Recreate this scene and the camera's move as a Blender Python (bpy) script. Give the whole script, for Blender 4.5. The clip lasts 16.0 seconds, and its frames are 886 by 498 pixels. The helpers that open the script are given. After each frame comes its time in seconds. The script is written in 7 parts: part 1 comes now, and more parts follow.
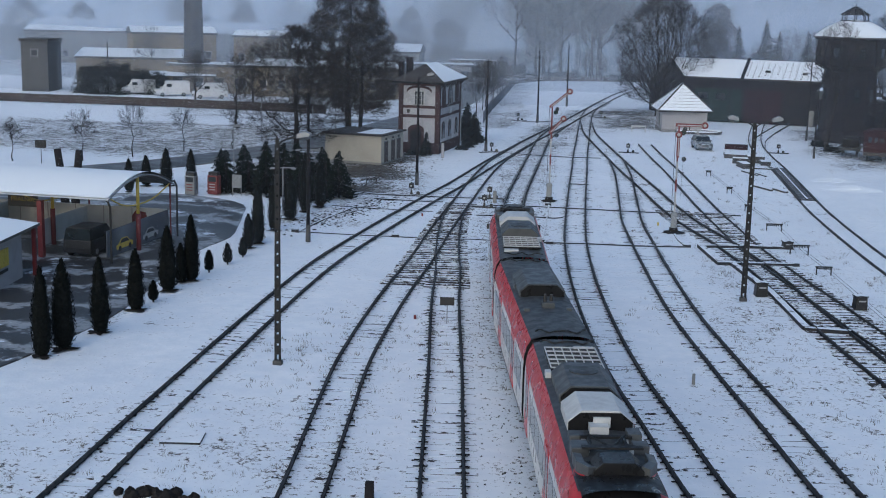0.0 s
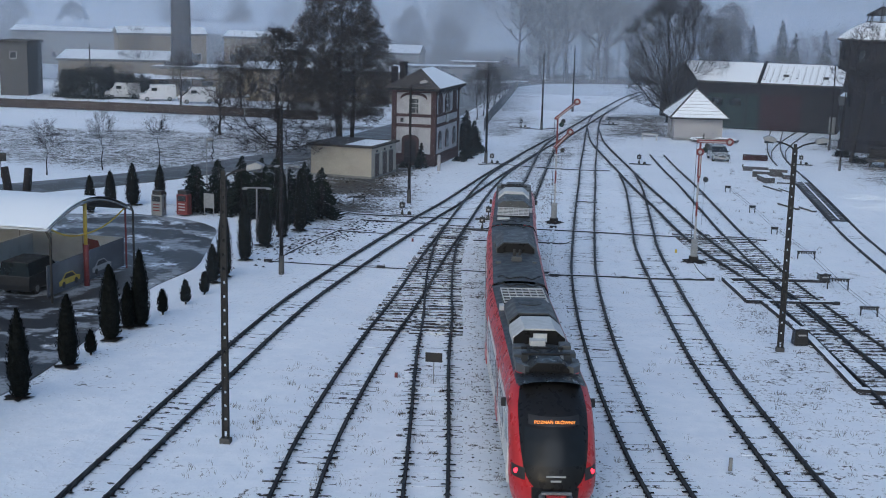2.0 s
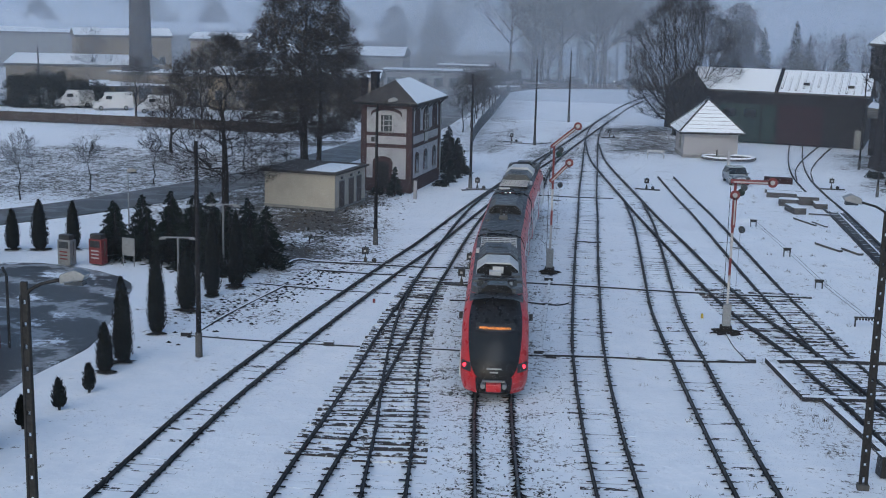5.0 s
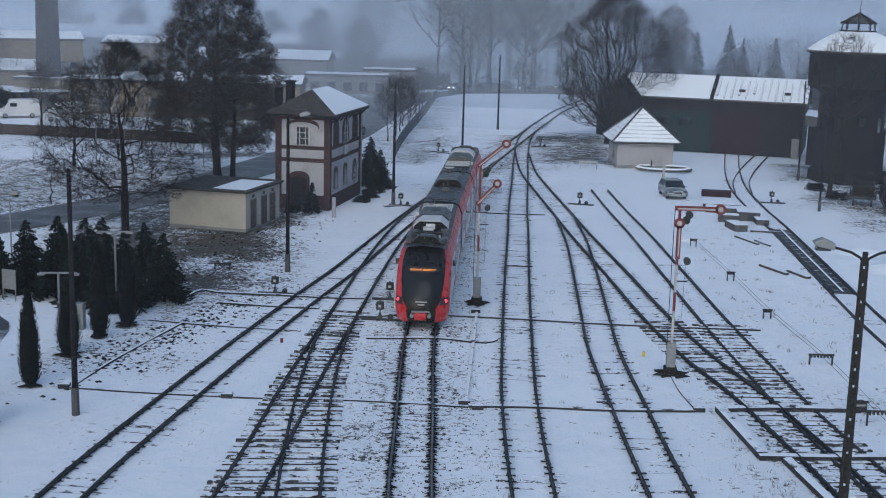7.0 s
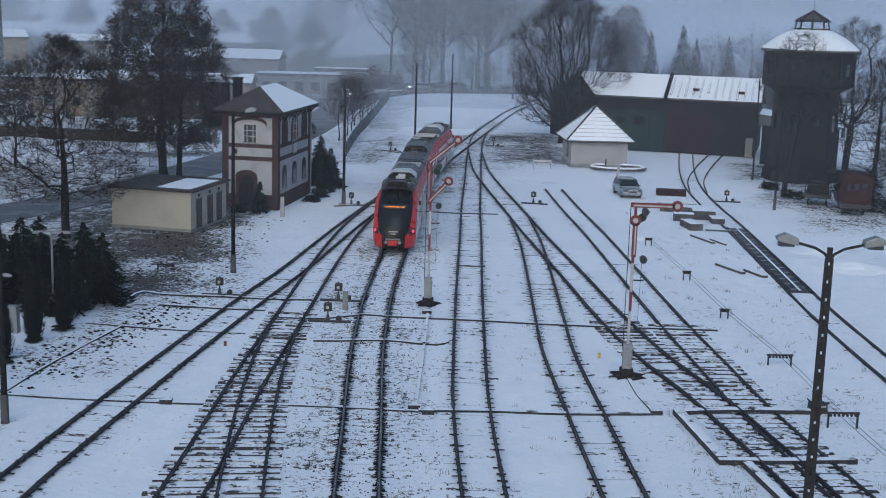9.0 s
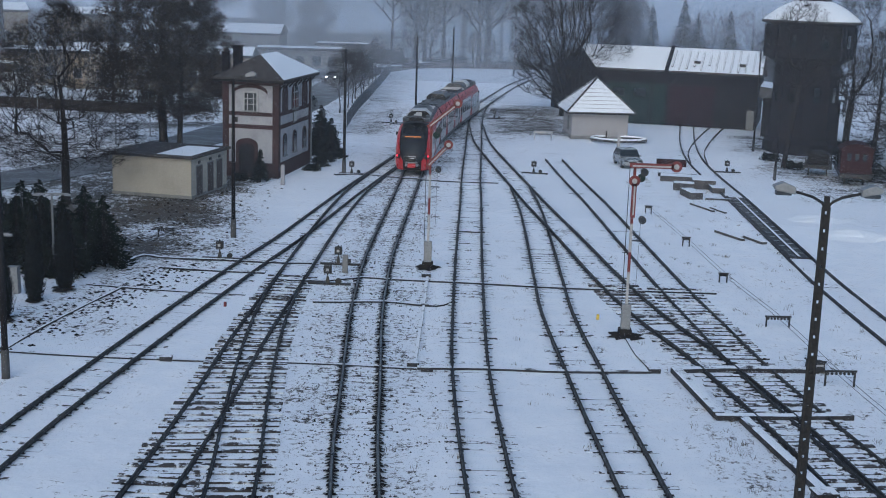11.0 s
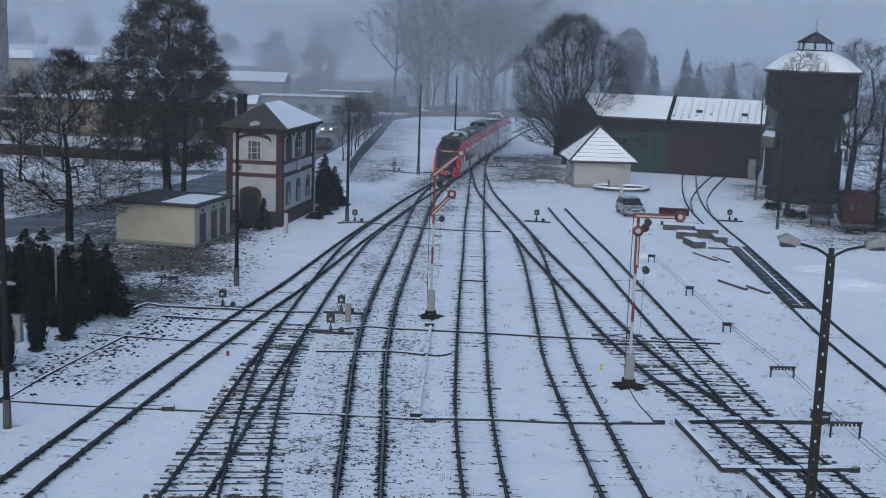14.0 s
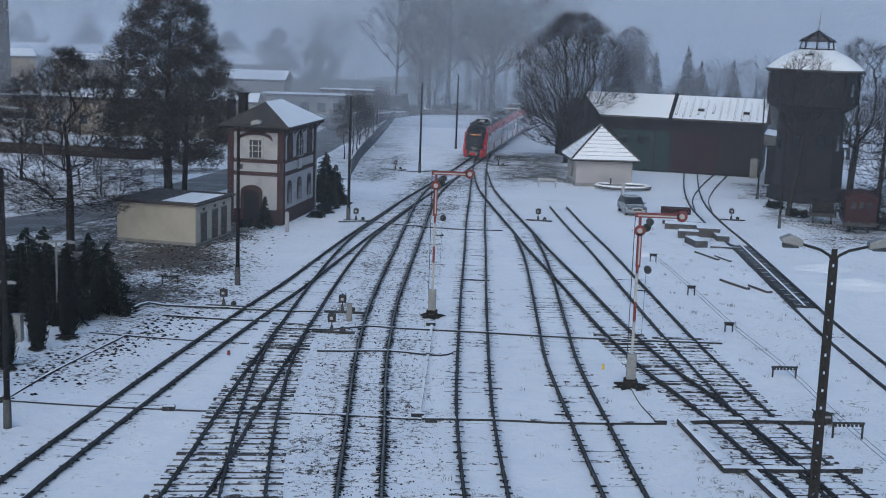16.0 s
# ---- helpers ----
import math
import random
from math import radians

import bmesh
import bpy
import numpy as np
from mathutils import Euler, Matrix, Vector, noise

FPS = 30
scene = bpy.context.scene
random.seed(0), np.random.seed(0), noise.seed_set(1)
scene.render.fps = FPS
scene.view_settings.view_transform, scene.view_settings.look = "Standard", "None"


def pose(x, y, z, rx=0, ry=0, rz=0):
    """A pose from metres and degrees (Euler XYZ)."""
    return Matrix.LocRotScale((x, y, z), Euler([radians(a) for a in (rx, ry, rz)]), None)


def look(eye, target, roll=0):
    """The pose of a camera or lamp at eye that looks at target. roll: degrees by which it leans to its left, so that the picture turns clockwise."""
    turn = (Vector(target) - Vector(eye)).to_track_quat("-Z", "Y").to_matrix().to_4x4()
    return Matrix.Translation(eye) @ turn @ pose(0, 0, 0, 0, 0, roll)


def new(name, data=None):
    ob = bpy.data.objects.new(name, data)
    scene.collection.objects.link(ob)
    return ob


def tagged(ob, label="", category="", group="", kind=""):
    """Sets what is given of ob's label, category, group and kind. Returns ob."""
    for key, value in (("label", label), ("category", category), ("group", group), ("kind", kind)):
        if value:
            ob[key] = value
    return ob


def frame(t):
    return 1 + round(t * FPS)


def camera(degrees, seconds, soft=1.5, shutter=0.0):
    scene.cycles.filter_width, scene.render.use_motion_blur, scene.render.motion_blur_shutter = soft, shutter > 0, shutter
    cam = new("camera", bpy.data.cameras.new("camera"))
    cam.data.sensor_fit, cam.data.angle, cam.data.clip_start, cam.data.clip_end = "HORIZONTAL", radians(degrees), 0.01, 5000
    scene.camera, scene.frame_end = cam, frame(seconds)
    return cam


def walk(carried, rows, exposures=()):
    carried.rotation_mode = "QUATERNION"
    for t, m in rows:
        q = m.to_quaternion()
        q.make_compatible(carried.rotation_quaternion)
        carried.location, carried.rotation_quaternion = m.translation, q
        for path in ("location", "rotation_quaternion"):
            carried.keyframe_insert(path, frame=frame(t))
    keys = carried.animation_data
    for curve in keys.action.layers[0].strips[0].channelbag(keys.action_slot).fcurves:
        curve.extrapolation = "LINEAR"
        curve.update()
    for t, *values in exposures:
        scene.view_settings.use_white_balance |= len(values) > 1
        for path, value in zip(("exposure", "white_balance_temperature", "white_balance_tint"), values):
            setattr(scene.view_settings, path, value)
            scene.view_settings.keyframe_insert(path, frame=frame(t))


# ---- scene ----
cam = camera(38.0, 16.0, soft=1.0)
PATH = [
    (0, (3.268, -87.807, 16.421), (3.008, -85.862, 16.037), 1.32),
    (0.5, (3.091, -85.335, 16.489), (2.830, -83.390, 16.105), 1.32),
    (1, (2.928, -82.842, 16.516), (2.664, -80.897, 16.132), 1.32),
    (1.5, (2.783, -80.226, 16.549), (2.518, -78.282, 16.163), 1.32),
    (2, (2.651, -77.451, 16.529), (2.384, -75.507, 16.143), 1.32),
    (2.5, (2.458, -74.579, 16.533), (2.192, -72.635, 16.146), 1.32),
    (3, (2.232, -71.599, 16.554), (1.965, -69.655, 16.166), 1.32),
    (3.5, (2.023, -68.573, 16.547), (1.756, -66.629, 16.159), 1.32),
    (4, (1.845, -65.523, 16.533), (1.577, -63.579, 16.146), 1.32),
    (4.2, (1.760, -64.388, 16.545), (1.492, -62.444, 16.157), 1.32),
    (4.7, (1.586, -61.434, 16.640), (1.323, -59.490, 16.251), 1.33),
    (5.25, (1.438, -58.433, 16.870), (1.190, -56.486, 16.480), 1.36),
    (5.8, (1.349, -55.954, 17.079), (1.127, -54.005, 16.689), 1.40),
    (6.3, (1.335, -54.385, 17.117), (1.141, -52.433, 16.728), 1.45),
    (6.5, (1.324, -53.808, 17.101), (1.143, -51.854, 16.713), 1.47),
    (7, (1.365, -52.744, 17.011), (1.214, -50.787, 16.625), 1.53),
    (7.5, (1.390, -51.896, 16.890), (1.265, -49.937, 16.505), 1.58),
    (8, (1.402, -51.288, 16.770), (1.298, -49.328, 16.387), 1.63),
    (8.5, (1.439, -50.860, 16.657), (1.350, -48.899, 16.275), 1.69),
    (9, (1.476, -50.792, 16.492), (1.395, -48.830, 16.111), 1.74),
    (9.5, (1.506, -50.903, 16.237), (1.426, -48.941, 15.857), 1.77),
    (10, (1.549, -50.990, 15.942), (1.468, -49.030, 15.553), 1.79),
    (10.2, (1.579, -50.998, 15.903), (1.498, -49.039, 15.507), 1.81),
    (10.7, (1.604, -51.063, 15.718), (1.523, -49.106, 15.311), 1.84),
    (11.25, (1.591, -51.119, 15.616), (1.509, -49.164, 15.203), 1.87),
    (11.8, (1.569, -51.148, 15.588), (1.488, -49.191, 15.182), 1.91),
    (12.3, (1.573, -51.138, 15.598), (1.490, -49.177, 15.216), 1.92),
    (12.5, (1.585, -51.123, 15.607), (1.501, -49.158, 15.242), 1.92),
    (13, (1.568, -51.129, 15.655), (1.482, -49.159, 15.319), 1.93),
    (13.5, (1.549, -51.100, 15.687), (1.462, -49.131, 15.350), 1.94),
    (14, (1.538, -51.051, 15.759), (1.450, -49.082, 15.419), 1.94),
    (14.5, (1.527, -51.007, 15.776), (1.439, -49.038, 15.436), 1.95),
    (15, (1.512, -51.023, 15.774), (1.424, -49.054, 15.433), 1.96),
    (15.5, (1.508, -51.004, 15.764), (1.420, -49.035, 15.422), 1.96),
    (16, (1.531, -50.903, 15.801), (1.441, -48.935, 15.458), 1.97),
]
walk(cam, [(t, look(eye, target, roll)) for t, eye, target, roll in PATH], [(0, 0.42, 5620, 8), (16, 0.36, 5620, 8)])

# ---- light ----
SUN_EL, SUN_ROT = radians(24), radians(200)
world = bpy.data.worlds.new("overcast_sky")
scene.world = world
world.use_nodes = True
wn = world.node_tree
wn.nodes.clear()
sky = wn.nodes.new("ShaderNodeTexSky")
sky.sky_type, sky.sun_disc = "NISHITA", False
sky.sun_elevation, sky.sun_rotation = SUN_EL, SUN_ROT
sky.air_density, sky.dust_density, sky.ozone_density = 1.4, 3.0, 3.0
bg = wn.nodes.new("ShaderNodeBackground")
bg.inputs["Strength"].default_value = 0.10
wo = wn.nodes.new("ShaderNodeOutputWorld")
wn.links.new(sky.outputs[0], bg.inputs[0])
wn.links.new(bg.outputs[0], wo.inputs[0])
sun_data = bpy.data.lights.new("sun", "SUN")
sun_data.energy, sun_data.angle, sun_data.color = 0.55, radians(40), (1.0, 0.95, 0.9)
sun = new("sun", sun_data)
sun.matrix_world = look((30, -120, 160), (0, 40, 0))


# ---- mesh tools ----
class Mesh:
    """Collects vertices and faces of one mesh."""

    def __init__(self):
        self.v, self.f = [], []

    def quad(self, a, b, c, d):
        n = len(self.v)
        self.v += [tuple(a), tuple(b), tuple(c), tuple(d)]
        self.f.append((n, n + 1, n + 2, n + 3))
        return self

    def box(self, x, y, z, sx, sy, sz, rz=0.0, taper=1.0):
        """A box whose bottom centre is x, y, z; taper scales its top."""
        n = len(self.v)
        c, s = math.cos(radians(rz)), math.sin(radians(rz))
        for k, tz in ((1.0, 0.0), (taper, sz)):
            for ux, uy in ((-1, -1), (1, -1), (1, 1), (-1, 1)):
                px, py = ux * sx / 2 * k, uy * sy / 2 * k
                self.v.append((x + px * c - py * s, y + px * s + py * c, z + tz))
        self.f += [tuple(n + i for i in q) for q in ((0, 3, 2, 1), (4, 5, 6, 7), (0, 1, 5, 4), (1, 2, 6, 5), (2, 3, 7, 6), (3, 0, 4, 7))]
        return self

    def cyl(self, p, q, r0, r1=None, n=8, caps=True):
        """A tapered round bar from p to q."""
        r1 = r0 if r1 is None else r1
        p, q = Vector(p), Vector(q)
        d = (q - p).normalized()
        a = d.orthogonal().normalized()
        b = d.cross(a)
        k = len(self.v)
        for o, r in ((p, r0), (q, r1)):
            for i in range(n):
                w = 2 * math.pi * i / n
                self.v.append(tuple(o + (a * math.cos(w) + b * math.sin(w)) * r))
        for i in range(n):
            j = (i + 1) % n
            self.f.append((k + i, k + j, k + n + j, k + n + i))
        if caps:
            self.f.append(tuple(k + i for i in range(n - 1, -1, -1)))
            self.f.append(tuple(k + n + i for i in range(n)))
        return self

    def disc(self, p, d, r, thick, n=18):
        p, d = Vector(p), Vector(d).normalized()
        return self.cyl(p - d * thick / 2, p + d * thick / 2, r, r, n)

    def sweep(self, line, section, closed=True, cap=True):
        """Carries a section (pairs: sideways, up) along a line of points."""
        k, m = len(self.v), len(section)
        pts = [Vector(p) for p in line]
        for i, p in enumerate(pts):
            t = (pts[min(i + 1, len(pts) - 1)] - pts[max(i - 1, 0)])
            t.z = 0
            t.normalize()
            side = Vector((t.y, -t.x, 0))
            for u, w in section:
                self.v.append(tuple(p + side * u + Vector((0, 0, w))))
        for i in range(len(pts) - 1):
            for j in range(m if closed else m - 1):
                a, b = k + i * m + j, k + i * m + (j + 1) % m
                self.f.append((a, a + m, b + m, b))
        if cap and closed:
            self.f.append(tuple(k + j for j in range(m)))
            self.f.append(tuple(k + (len(pts) - 1) * m + j for j in range(m - 1, -1, -1)))
        return self

    def grid(self, fn, us, vs):
        """A sheet of points fn(u, v)."""
        k, m = len(self.v), len(us)
        for w in vs:
            for u in us:
                self.v.append(tuple(fn(u, w)))
        for j in range(len(vs) - 1):
            for i in range(m - 1):
                a = k + j * m + i
                self.f.append((a, a + 1, a + m + 1, a + m))
        return self

    def prism(self, outline, depth, m):
        """An upright outline (x, z) pushed back along y by depth, set by the matrix m."""
        k, n = len(self.v), len(outline)
        for y in (0, depth):
            for x, z in outline:
                self.v.append(tuple(m @ Vector((x, y, z))))
        self.f.append(tuple(range(k, k + n)))
        self.f.append(tuple(range(k + 2 * n - 1, k + n - 1, -1)))
        for i in range(n):
            j = (i + 1) % n
            self.f.append((k + i, k + n + i, k + n + j, k + j))
        return self

    def data(self, name, smooth=False):
        me = bpy.data.meshes.new(name)
        me.from_pydata(self.v, [], self.f)
        if smooth:
            me.polygons.foreach_set("use_smooth", [True] * len(me.polygons))
        me.update()
        return me


def part(name, mesh, material, parent=None, label="", smooth=False, m=None, bevel=0.0):
    """Links a mesh as one object, under a thing or a part if given."""
    ob = new(name, mesh.data(name, smooth) if isinstance(mesh, Mesh) else mesh)
    if not ob.data.materials:
        ob.data.materials.append(material)
    if parent:
        ob.parent = parent
    if m is not None:
        ob.matrix_basis = m
    if label:
        tagged(ob, label)
    if bevel:
        b = ob.modifiers.new("edge", "BEVEL")
        b.width, b.segments, b.limit_method = bevel, 2, "ANGLE"
    return ob


def thing(name, label, category, m=None, group="", kind=""):
    ob = new(name)
    ob.empty_display_size = 0.3
    if m is not None:
        ob.matrix_basis = m
    return tagged(ob, label, category, group, kind)


def solid(name, mesh, material, label, category, group="", kind="", m=None, smooth=False, bevel=0.0):
    return tagged(part(name, mesh, material, None, "", smooth, m, bevel), label, category, group, kind)


def arc(points, step=1.0):
    """A smooth line through plan points, cut into even steps."""
    P = [Vector((*p, 0)) if len(p) == 2 else Vector(p) for p in points]
    out = []
    for i in range(len(P) - 1):
        a, b, c, d = P[max(i - 1, 0)], P[i], P[i + 1], P[min(i + 2, len(P) - 1)]
        n = max(2, int((c - b).length / step))
        ma = (c - a) * (0.5 if i else 1.0) * 1.0
        mb = (d - b) * (0.5 if i + 2 < len(P) else 1.0)
        la, lb = (c - a).length or 1, (d - b).length or 1
        h = (c - b).length
        ma, mb = (c - a) / la * h, (d - b) / lb * h
        for k in range(n):
            s = k / n
            out.append(b * (2 * s**3 - 3 * s**2 + 1) + ma * (s**3 - 2 * s**2 + s) + c * (-2 * s**3 + 3 * s**2) + mb * (s**3 - s**2))
    out.append(P[-1])
    return out


def along(line):
    """Arc lengths of a line, and a function from length to place and heading."""
    L = [0.0]
    for a, b in zip(line, line[1:]):
        L.append(L[-1] + (b - a).length)
    L = np.array(L)
    X, Y = np.array([p.x for p in line]), np.array([p.y for p in line])

    def at(s):
        x, y = float(np.interp(s, L, X)), float(np.interp(s, L, Y))
        x2, y2 = float(np.interp(s + 0.6, L, X)), float(np.interp(s + 0.6, L, Y))
        x1, y1 = float(np.interp(s - 0.6, L, X)), float(np.interp(s - 0.6, L, Y))
        return x, y, math.degrees(math.atan2(-(x2 - x1), y2 - y1))

    return L, at


# ---- materials ----
class Mat:
    """A node material under construction."""

    def __init__(self, name, rough=0.8, metal=0.0):
        self.m = bpy.data.materials.new(name)
        self.m.use_nodes = True
        self.t = self.m.node_tree
        self.b = self.t.nodes["Principled BSDF"]
        self.b.inputs["Roughness"].default_value = rough
        self.b.inputs["Metallic"].default_value = metal
        self.co = None

    def node(self, kind, **values):
        n = self.t.nodes.new(kind)
        for k, v in values.items():
            n.inputs[k].default_value = v
        return n

    def link(self, a, b):
        self.t.links.new(a, b)

    def coords(self, kind="Object"):
        if self.co is None:
            self.co = self.node("ShaderNodeTexCoord")
        return self.co.outputs[kind]

    def world_place(self):
        return self.node("ShaderNodeNewGeometry").outputs["Position"]

    def noise(self, scale, detail=4.0, rough=0.55, where=None, stretch=None):
        n = self.node("ShaderNodeTexNoise", Scale=scale, Detail=detail, Roughness=rough)
        src = where or self.coords()
        if stretch:
            mp = self.node("ShaderNodeMapping")
            mp.inputs["Scale"].default_value = stretch
            self.link(src, mp.inputs[0])
            src = mp.outputs[0]
        self.link(src, n.inputs["Vector"])
        return n.outputs["Fac"]

    def ramp(self, fac, lo, hi, a=0.0, b=1.0):
        n = self.node("ShaderNodeMapRange")
        n.interpolation_type = "SMOOTHSTEP"
        for i, v in enumerate((lo, hi, a, b)):
            n.inputs[1 + i].default_value = v
        self.link(fac, n.inputs[0])
        return n.outputs[0]

    def calc(self, op, a, b):
        n = self.node("ShaderNodeMath")
        n.operation = op
        for i, v in enumerate((a, b)):
            if isinstance(v, (int, float)):
                n.inputs[i].default_value = v
            else:
                self.link(v, n.inputs[i])
        return n.outputs[0]

    def mix(self, fac, a, b):
        n = self.node("ShaderNodeMix")
        n.data_type = "RGBA"
        for i, v in ((0, fac), (6, a), (7, b)):
            if isinstance(v, (int, float)):
                n.inputs[i].default_value = v
            elif isinstance(v, tuple):
                n.inputs[i].default_value = (*v, 1)
            else:
                self.link(v, n.inputs[i])
        return n.outputs[2]

    def color(self, c):
        if isinstance(c, tuple):
            self.b.inputs["Base Color"].default_value = (*c, 1)
        else:
            self.link(c, self.b.inputs["Base Color"])
        return self

    def rough(self, r):
        self.link(r, self.b.inputs["Roughness"])
        return self

    def bump(self, h, strength=0.3, dist=0.02):
        n = self.node("ShaderNodeBump", Strength=strength, Distance=dist)
        self.link(h, n.inputs["Height"])
        self.link(n.outputs[0], self.b.inputs["Normal"])
        return self


def worn(name, base, dark, scale=3.0, rough=0.7, metal=0.0, fine=40.0, bump=0.2, mixed=0.6):
    """Paint, plaster or metal with blotches, streaks and a fine grain."""
    k = Mat(name, rough, metal)
    a = k.ramp(k.noise(scale, 6), 0.4, 0.75, 0, mixed)
    g = k.noise(fine, 3)
    c = k.mix(a, base, dark)
    k.color(k.mix(k.ramp(g, 0.35, 0.75, 0, 0.35), c, dark))
    k.rough(k.ramp(k.noise(scale * 2), 0.3, 0.7, max(rough - 0.12, 0.05), min(rough + 0.12, 1)))
    k.bump(g, bump, 0.01)
    if rough >= 0.8:
        k.b.inputs["Specular IOR Level"].default_value = 0.15
    return k.m


def snowy(name, base, dark, snow_amount, scale=2.0, rough=0.8, stretch=None):
    """A surface under broken snow; snow lies on faces that look up."""
    k = Mat(name, rough)
    n1, n2 = k.noise(scale, 6, 0.62, None, stretch), k.noise(35, 3)
    sep = k.node("ShaderNodeSeparateXYZ")
    k.link(k.node("ShaderNodeNewGeometry").outputs["Normal"], sep.inputs[0])
    up = k.ramp(sep.outputs[2], 0.35, 0.6)
    cover = k.ramp(k.calc("ADD", n1, k.calc("MULTIPLY", n2, 0.25)), 0.62 - snow_amount * 0.5, 0.70 - snow_amount * 0.5)
    fac = k.calc("MULTIPLY", cover, up)
    c = k.mix(k.ramp(k.noise(scale * 3), 0.35, 0.7), base, dark)
    k.color(k.mix(fac, c, k.mix(n2, (0.70, 0.74, 0.79), (0.86, 0.88, 0.9))))
    k.bump(k.calc("ADD", fac, n2), 0.35, 0.02)
    return k.m


def make_snow():
    """Thin snow over the yard, with grass, ballast and earth through it where the attribute 'bare' is high."""
    k = Mat("thin_snow", 0.75)
    at = k.node("ShaderNodeAttribute")
    at.attribute_name = "bare"
    bare = at.outputs["Fac"]
    w = k.world_place()
    big = k.noise(0.12, 5, 0.6, w)
    mid = k.noise(0.9, 6, 0.65, w)
    fine = k.noise(4.0, 5, 0.7, w)
    grit = k.noise(22, 3, 0.6, w)
    speck = k.calc("ADD", k.calc("MULTIPLY", fine, 0.55), k.calc("MULTIPLY", grit, 0.22))
    speck = k.calc("ADD", speck, k.calc("MULTIPLY", mid, 0.33))
    speck = k.calc("ADD", speck, k.calc("MULTIPLY", big, 0.10))
    speck = k.calc("ADD", speck, k.calc("MULTIPLY", bare, 0.22))
    fac = k.ramp(speck, 0.682, 0.755)
    white = k.mix(k.ramp(mid, 0.3, 0.7), (0.76, 0.80, 0.85), (0.86, 0.88, 0.91))
    white = k.mix(k.ramp(big, 0.35, 0.7, 0, 0.35), white, (0.70, 0.74, 0.80))
    earth = k.mix(grit, (0.022, 0.021, 0.021), (0.085, 0.075, 0.060))
    k.color(k.mix(fac, white, earth))
    k.bump(k.calc("SUBTRACT", k.calc("ADD", fine, k.calc("MULTIPLY", mid, 1.5)), fac), 0.6, 0.06)
    return k.m


def make_asphalt(name, snow, tracks):
    """Wet dark asphalt with slush and wheel-worn snow."""
    k = Mat(name, 0.35)
    w = k.world_place()
    n = k.noise(0.35, 6, 0.6, w)
    s = k.noise(2.2, 5, 0.65, w)
    g = k.noise(40, 3, 0.5, w)
    fac = k.ramp(k.calc("ADD", k.calc("MULTIPLY", n, 0.7), k.calc("MULTIPLY", s, 0.3)), 0.60 - snow, 0.68 - snow)
    ring = k.node("ShaderNodeVectorMath")
    ring.operation = "DISTANCE"
    k.link(w, ring.inputs[0])
    ring.inputs[1].default_value = (-31.5, -9.0, 0)
    wave = k.calc("SINE", k.calc("ADD", k.calc("MULTIPLY", ring.outputs["Value"], 1.5), k.calc("MULTIPLY", n, 15.0)), 0)
    fac = k.calc("MINIMUM", k.calc("MULTIPLY", k.calc("ADD", fac, k.calc("MULTIPLY", k.ramp(wave, 0.1, 0.9), tracks)), k.ramp(s, 0.3, 0.5)), 1.0)
    base = k.mix(g, (0.020, 0.021, 0.023), (0.055, 0.056, 0.058))
    k.color(k.mix(fac, base, (0.70, 0.74, 0.79)))
    k.rough(k.ramp(fac, 0, 1, 0.48, 0.85))
    k.bump(k.calc("ADD", g, fac), 0.25, 0.02)
    return k.m


def make_sleeper(name, amount, sides):
    k = Mat(name, 0.85)
    info = k.node("ShaderNodeObjectInfo")
    w = k.world_place()
    n = k.noise(2.6, 5, 0.65, w)
    v = k.calc("ADD", n, k.calc("MULTIPLY", k.calc("SUBTRACT", info.outputs["Random"], 0.5), 0.16))
    sep = k.node("ShaderNodeSeparateXYZ")
    k.link(k.node("ShaderNodeNewGeometry").outputs["Normal"], sep.inputs[0])
    patchy = k.ramp(k.noise(0.9, 4, 0.6, w), 0.46, 0.60, 0.0, sides)
    fac = k.calc("MULTIPLY", k.ramp(v, 0.62 - amount, 0.68 - amount), k.calc("MAXIMUM", k.ramp(sep.outputs[2], 0.4, 0.7), patchy))
    grain = k.noise(6, 4, 0.6, None, (0.4, 6, 6))
    wood = k.mix(grain, (0.016, 0.014, 0.014), (0.06, 0.05, 0.045))
    k.color(k.mix(fac, wood, (0.78, 0.82, 0.87)))
    k.bump(grain, 0.4, 0.02)
    return k.m


def make_brick(name, a, b, mortar, scale=1.0):
    k = Mat(name, 0.85)
    mp = k.node("ShaderNodeMapping")
    mp.inputs["Rotation"].default_value = (radians(90), 0, 0)
    k.link(k.coords(), mp.inputs[0])
    br = k.node("ShaderNodeTexBrick", Scale=scale)
    br.inputs["Color1"].default_value, br.inputs["Color2"].default_value = (*a, 1), (*b, 1)
    br.inputs["Mortar"].default_value = (*mortar, 1)
    br.inputs["Brick Width"].default_value, br.inputs["Row Height"].default_value = 0.26, 0.075
    br.inputs["Mortar Size"].default_value = 0.008
    k.link(mp.outputs[0], br.inputs["Vector"])
    k.color(k.mix(k.ramp(k.noise(0.7, 6), 0.4, 0.75, 0, 0.7), br.outputs[0], tuple(v * 0.8 for v in b)))
    k.b.inputs["Specular IOR Level"].default_value = 0.15
    k.bump(br.outputs["Fac"], -0.3, 0.01)
    return k.m


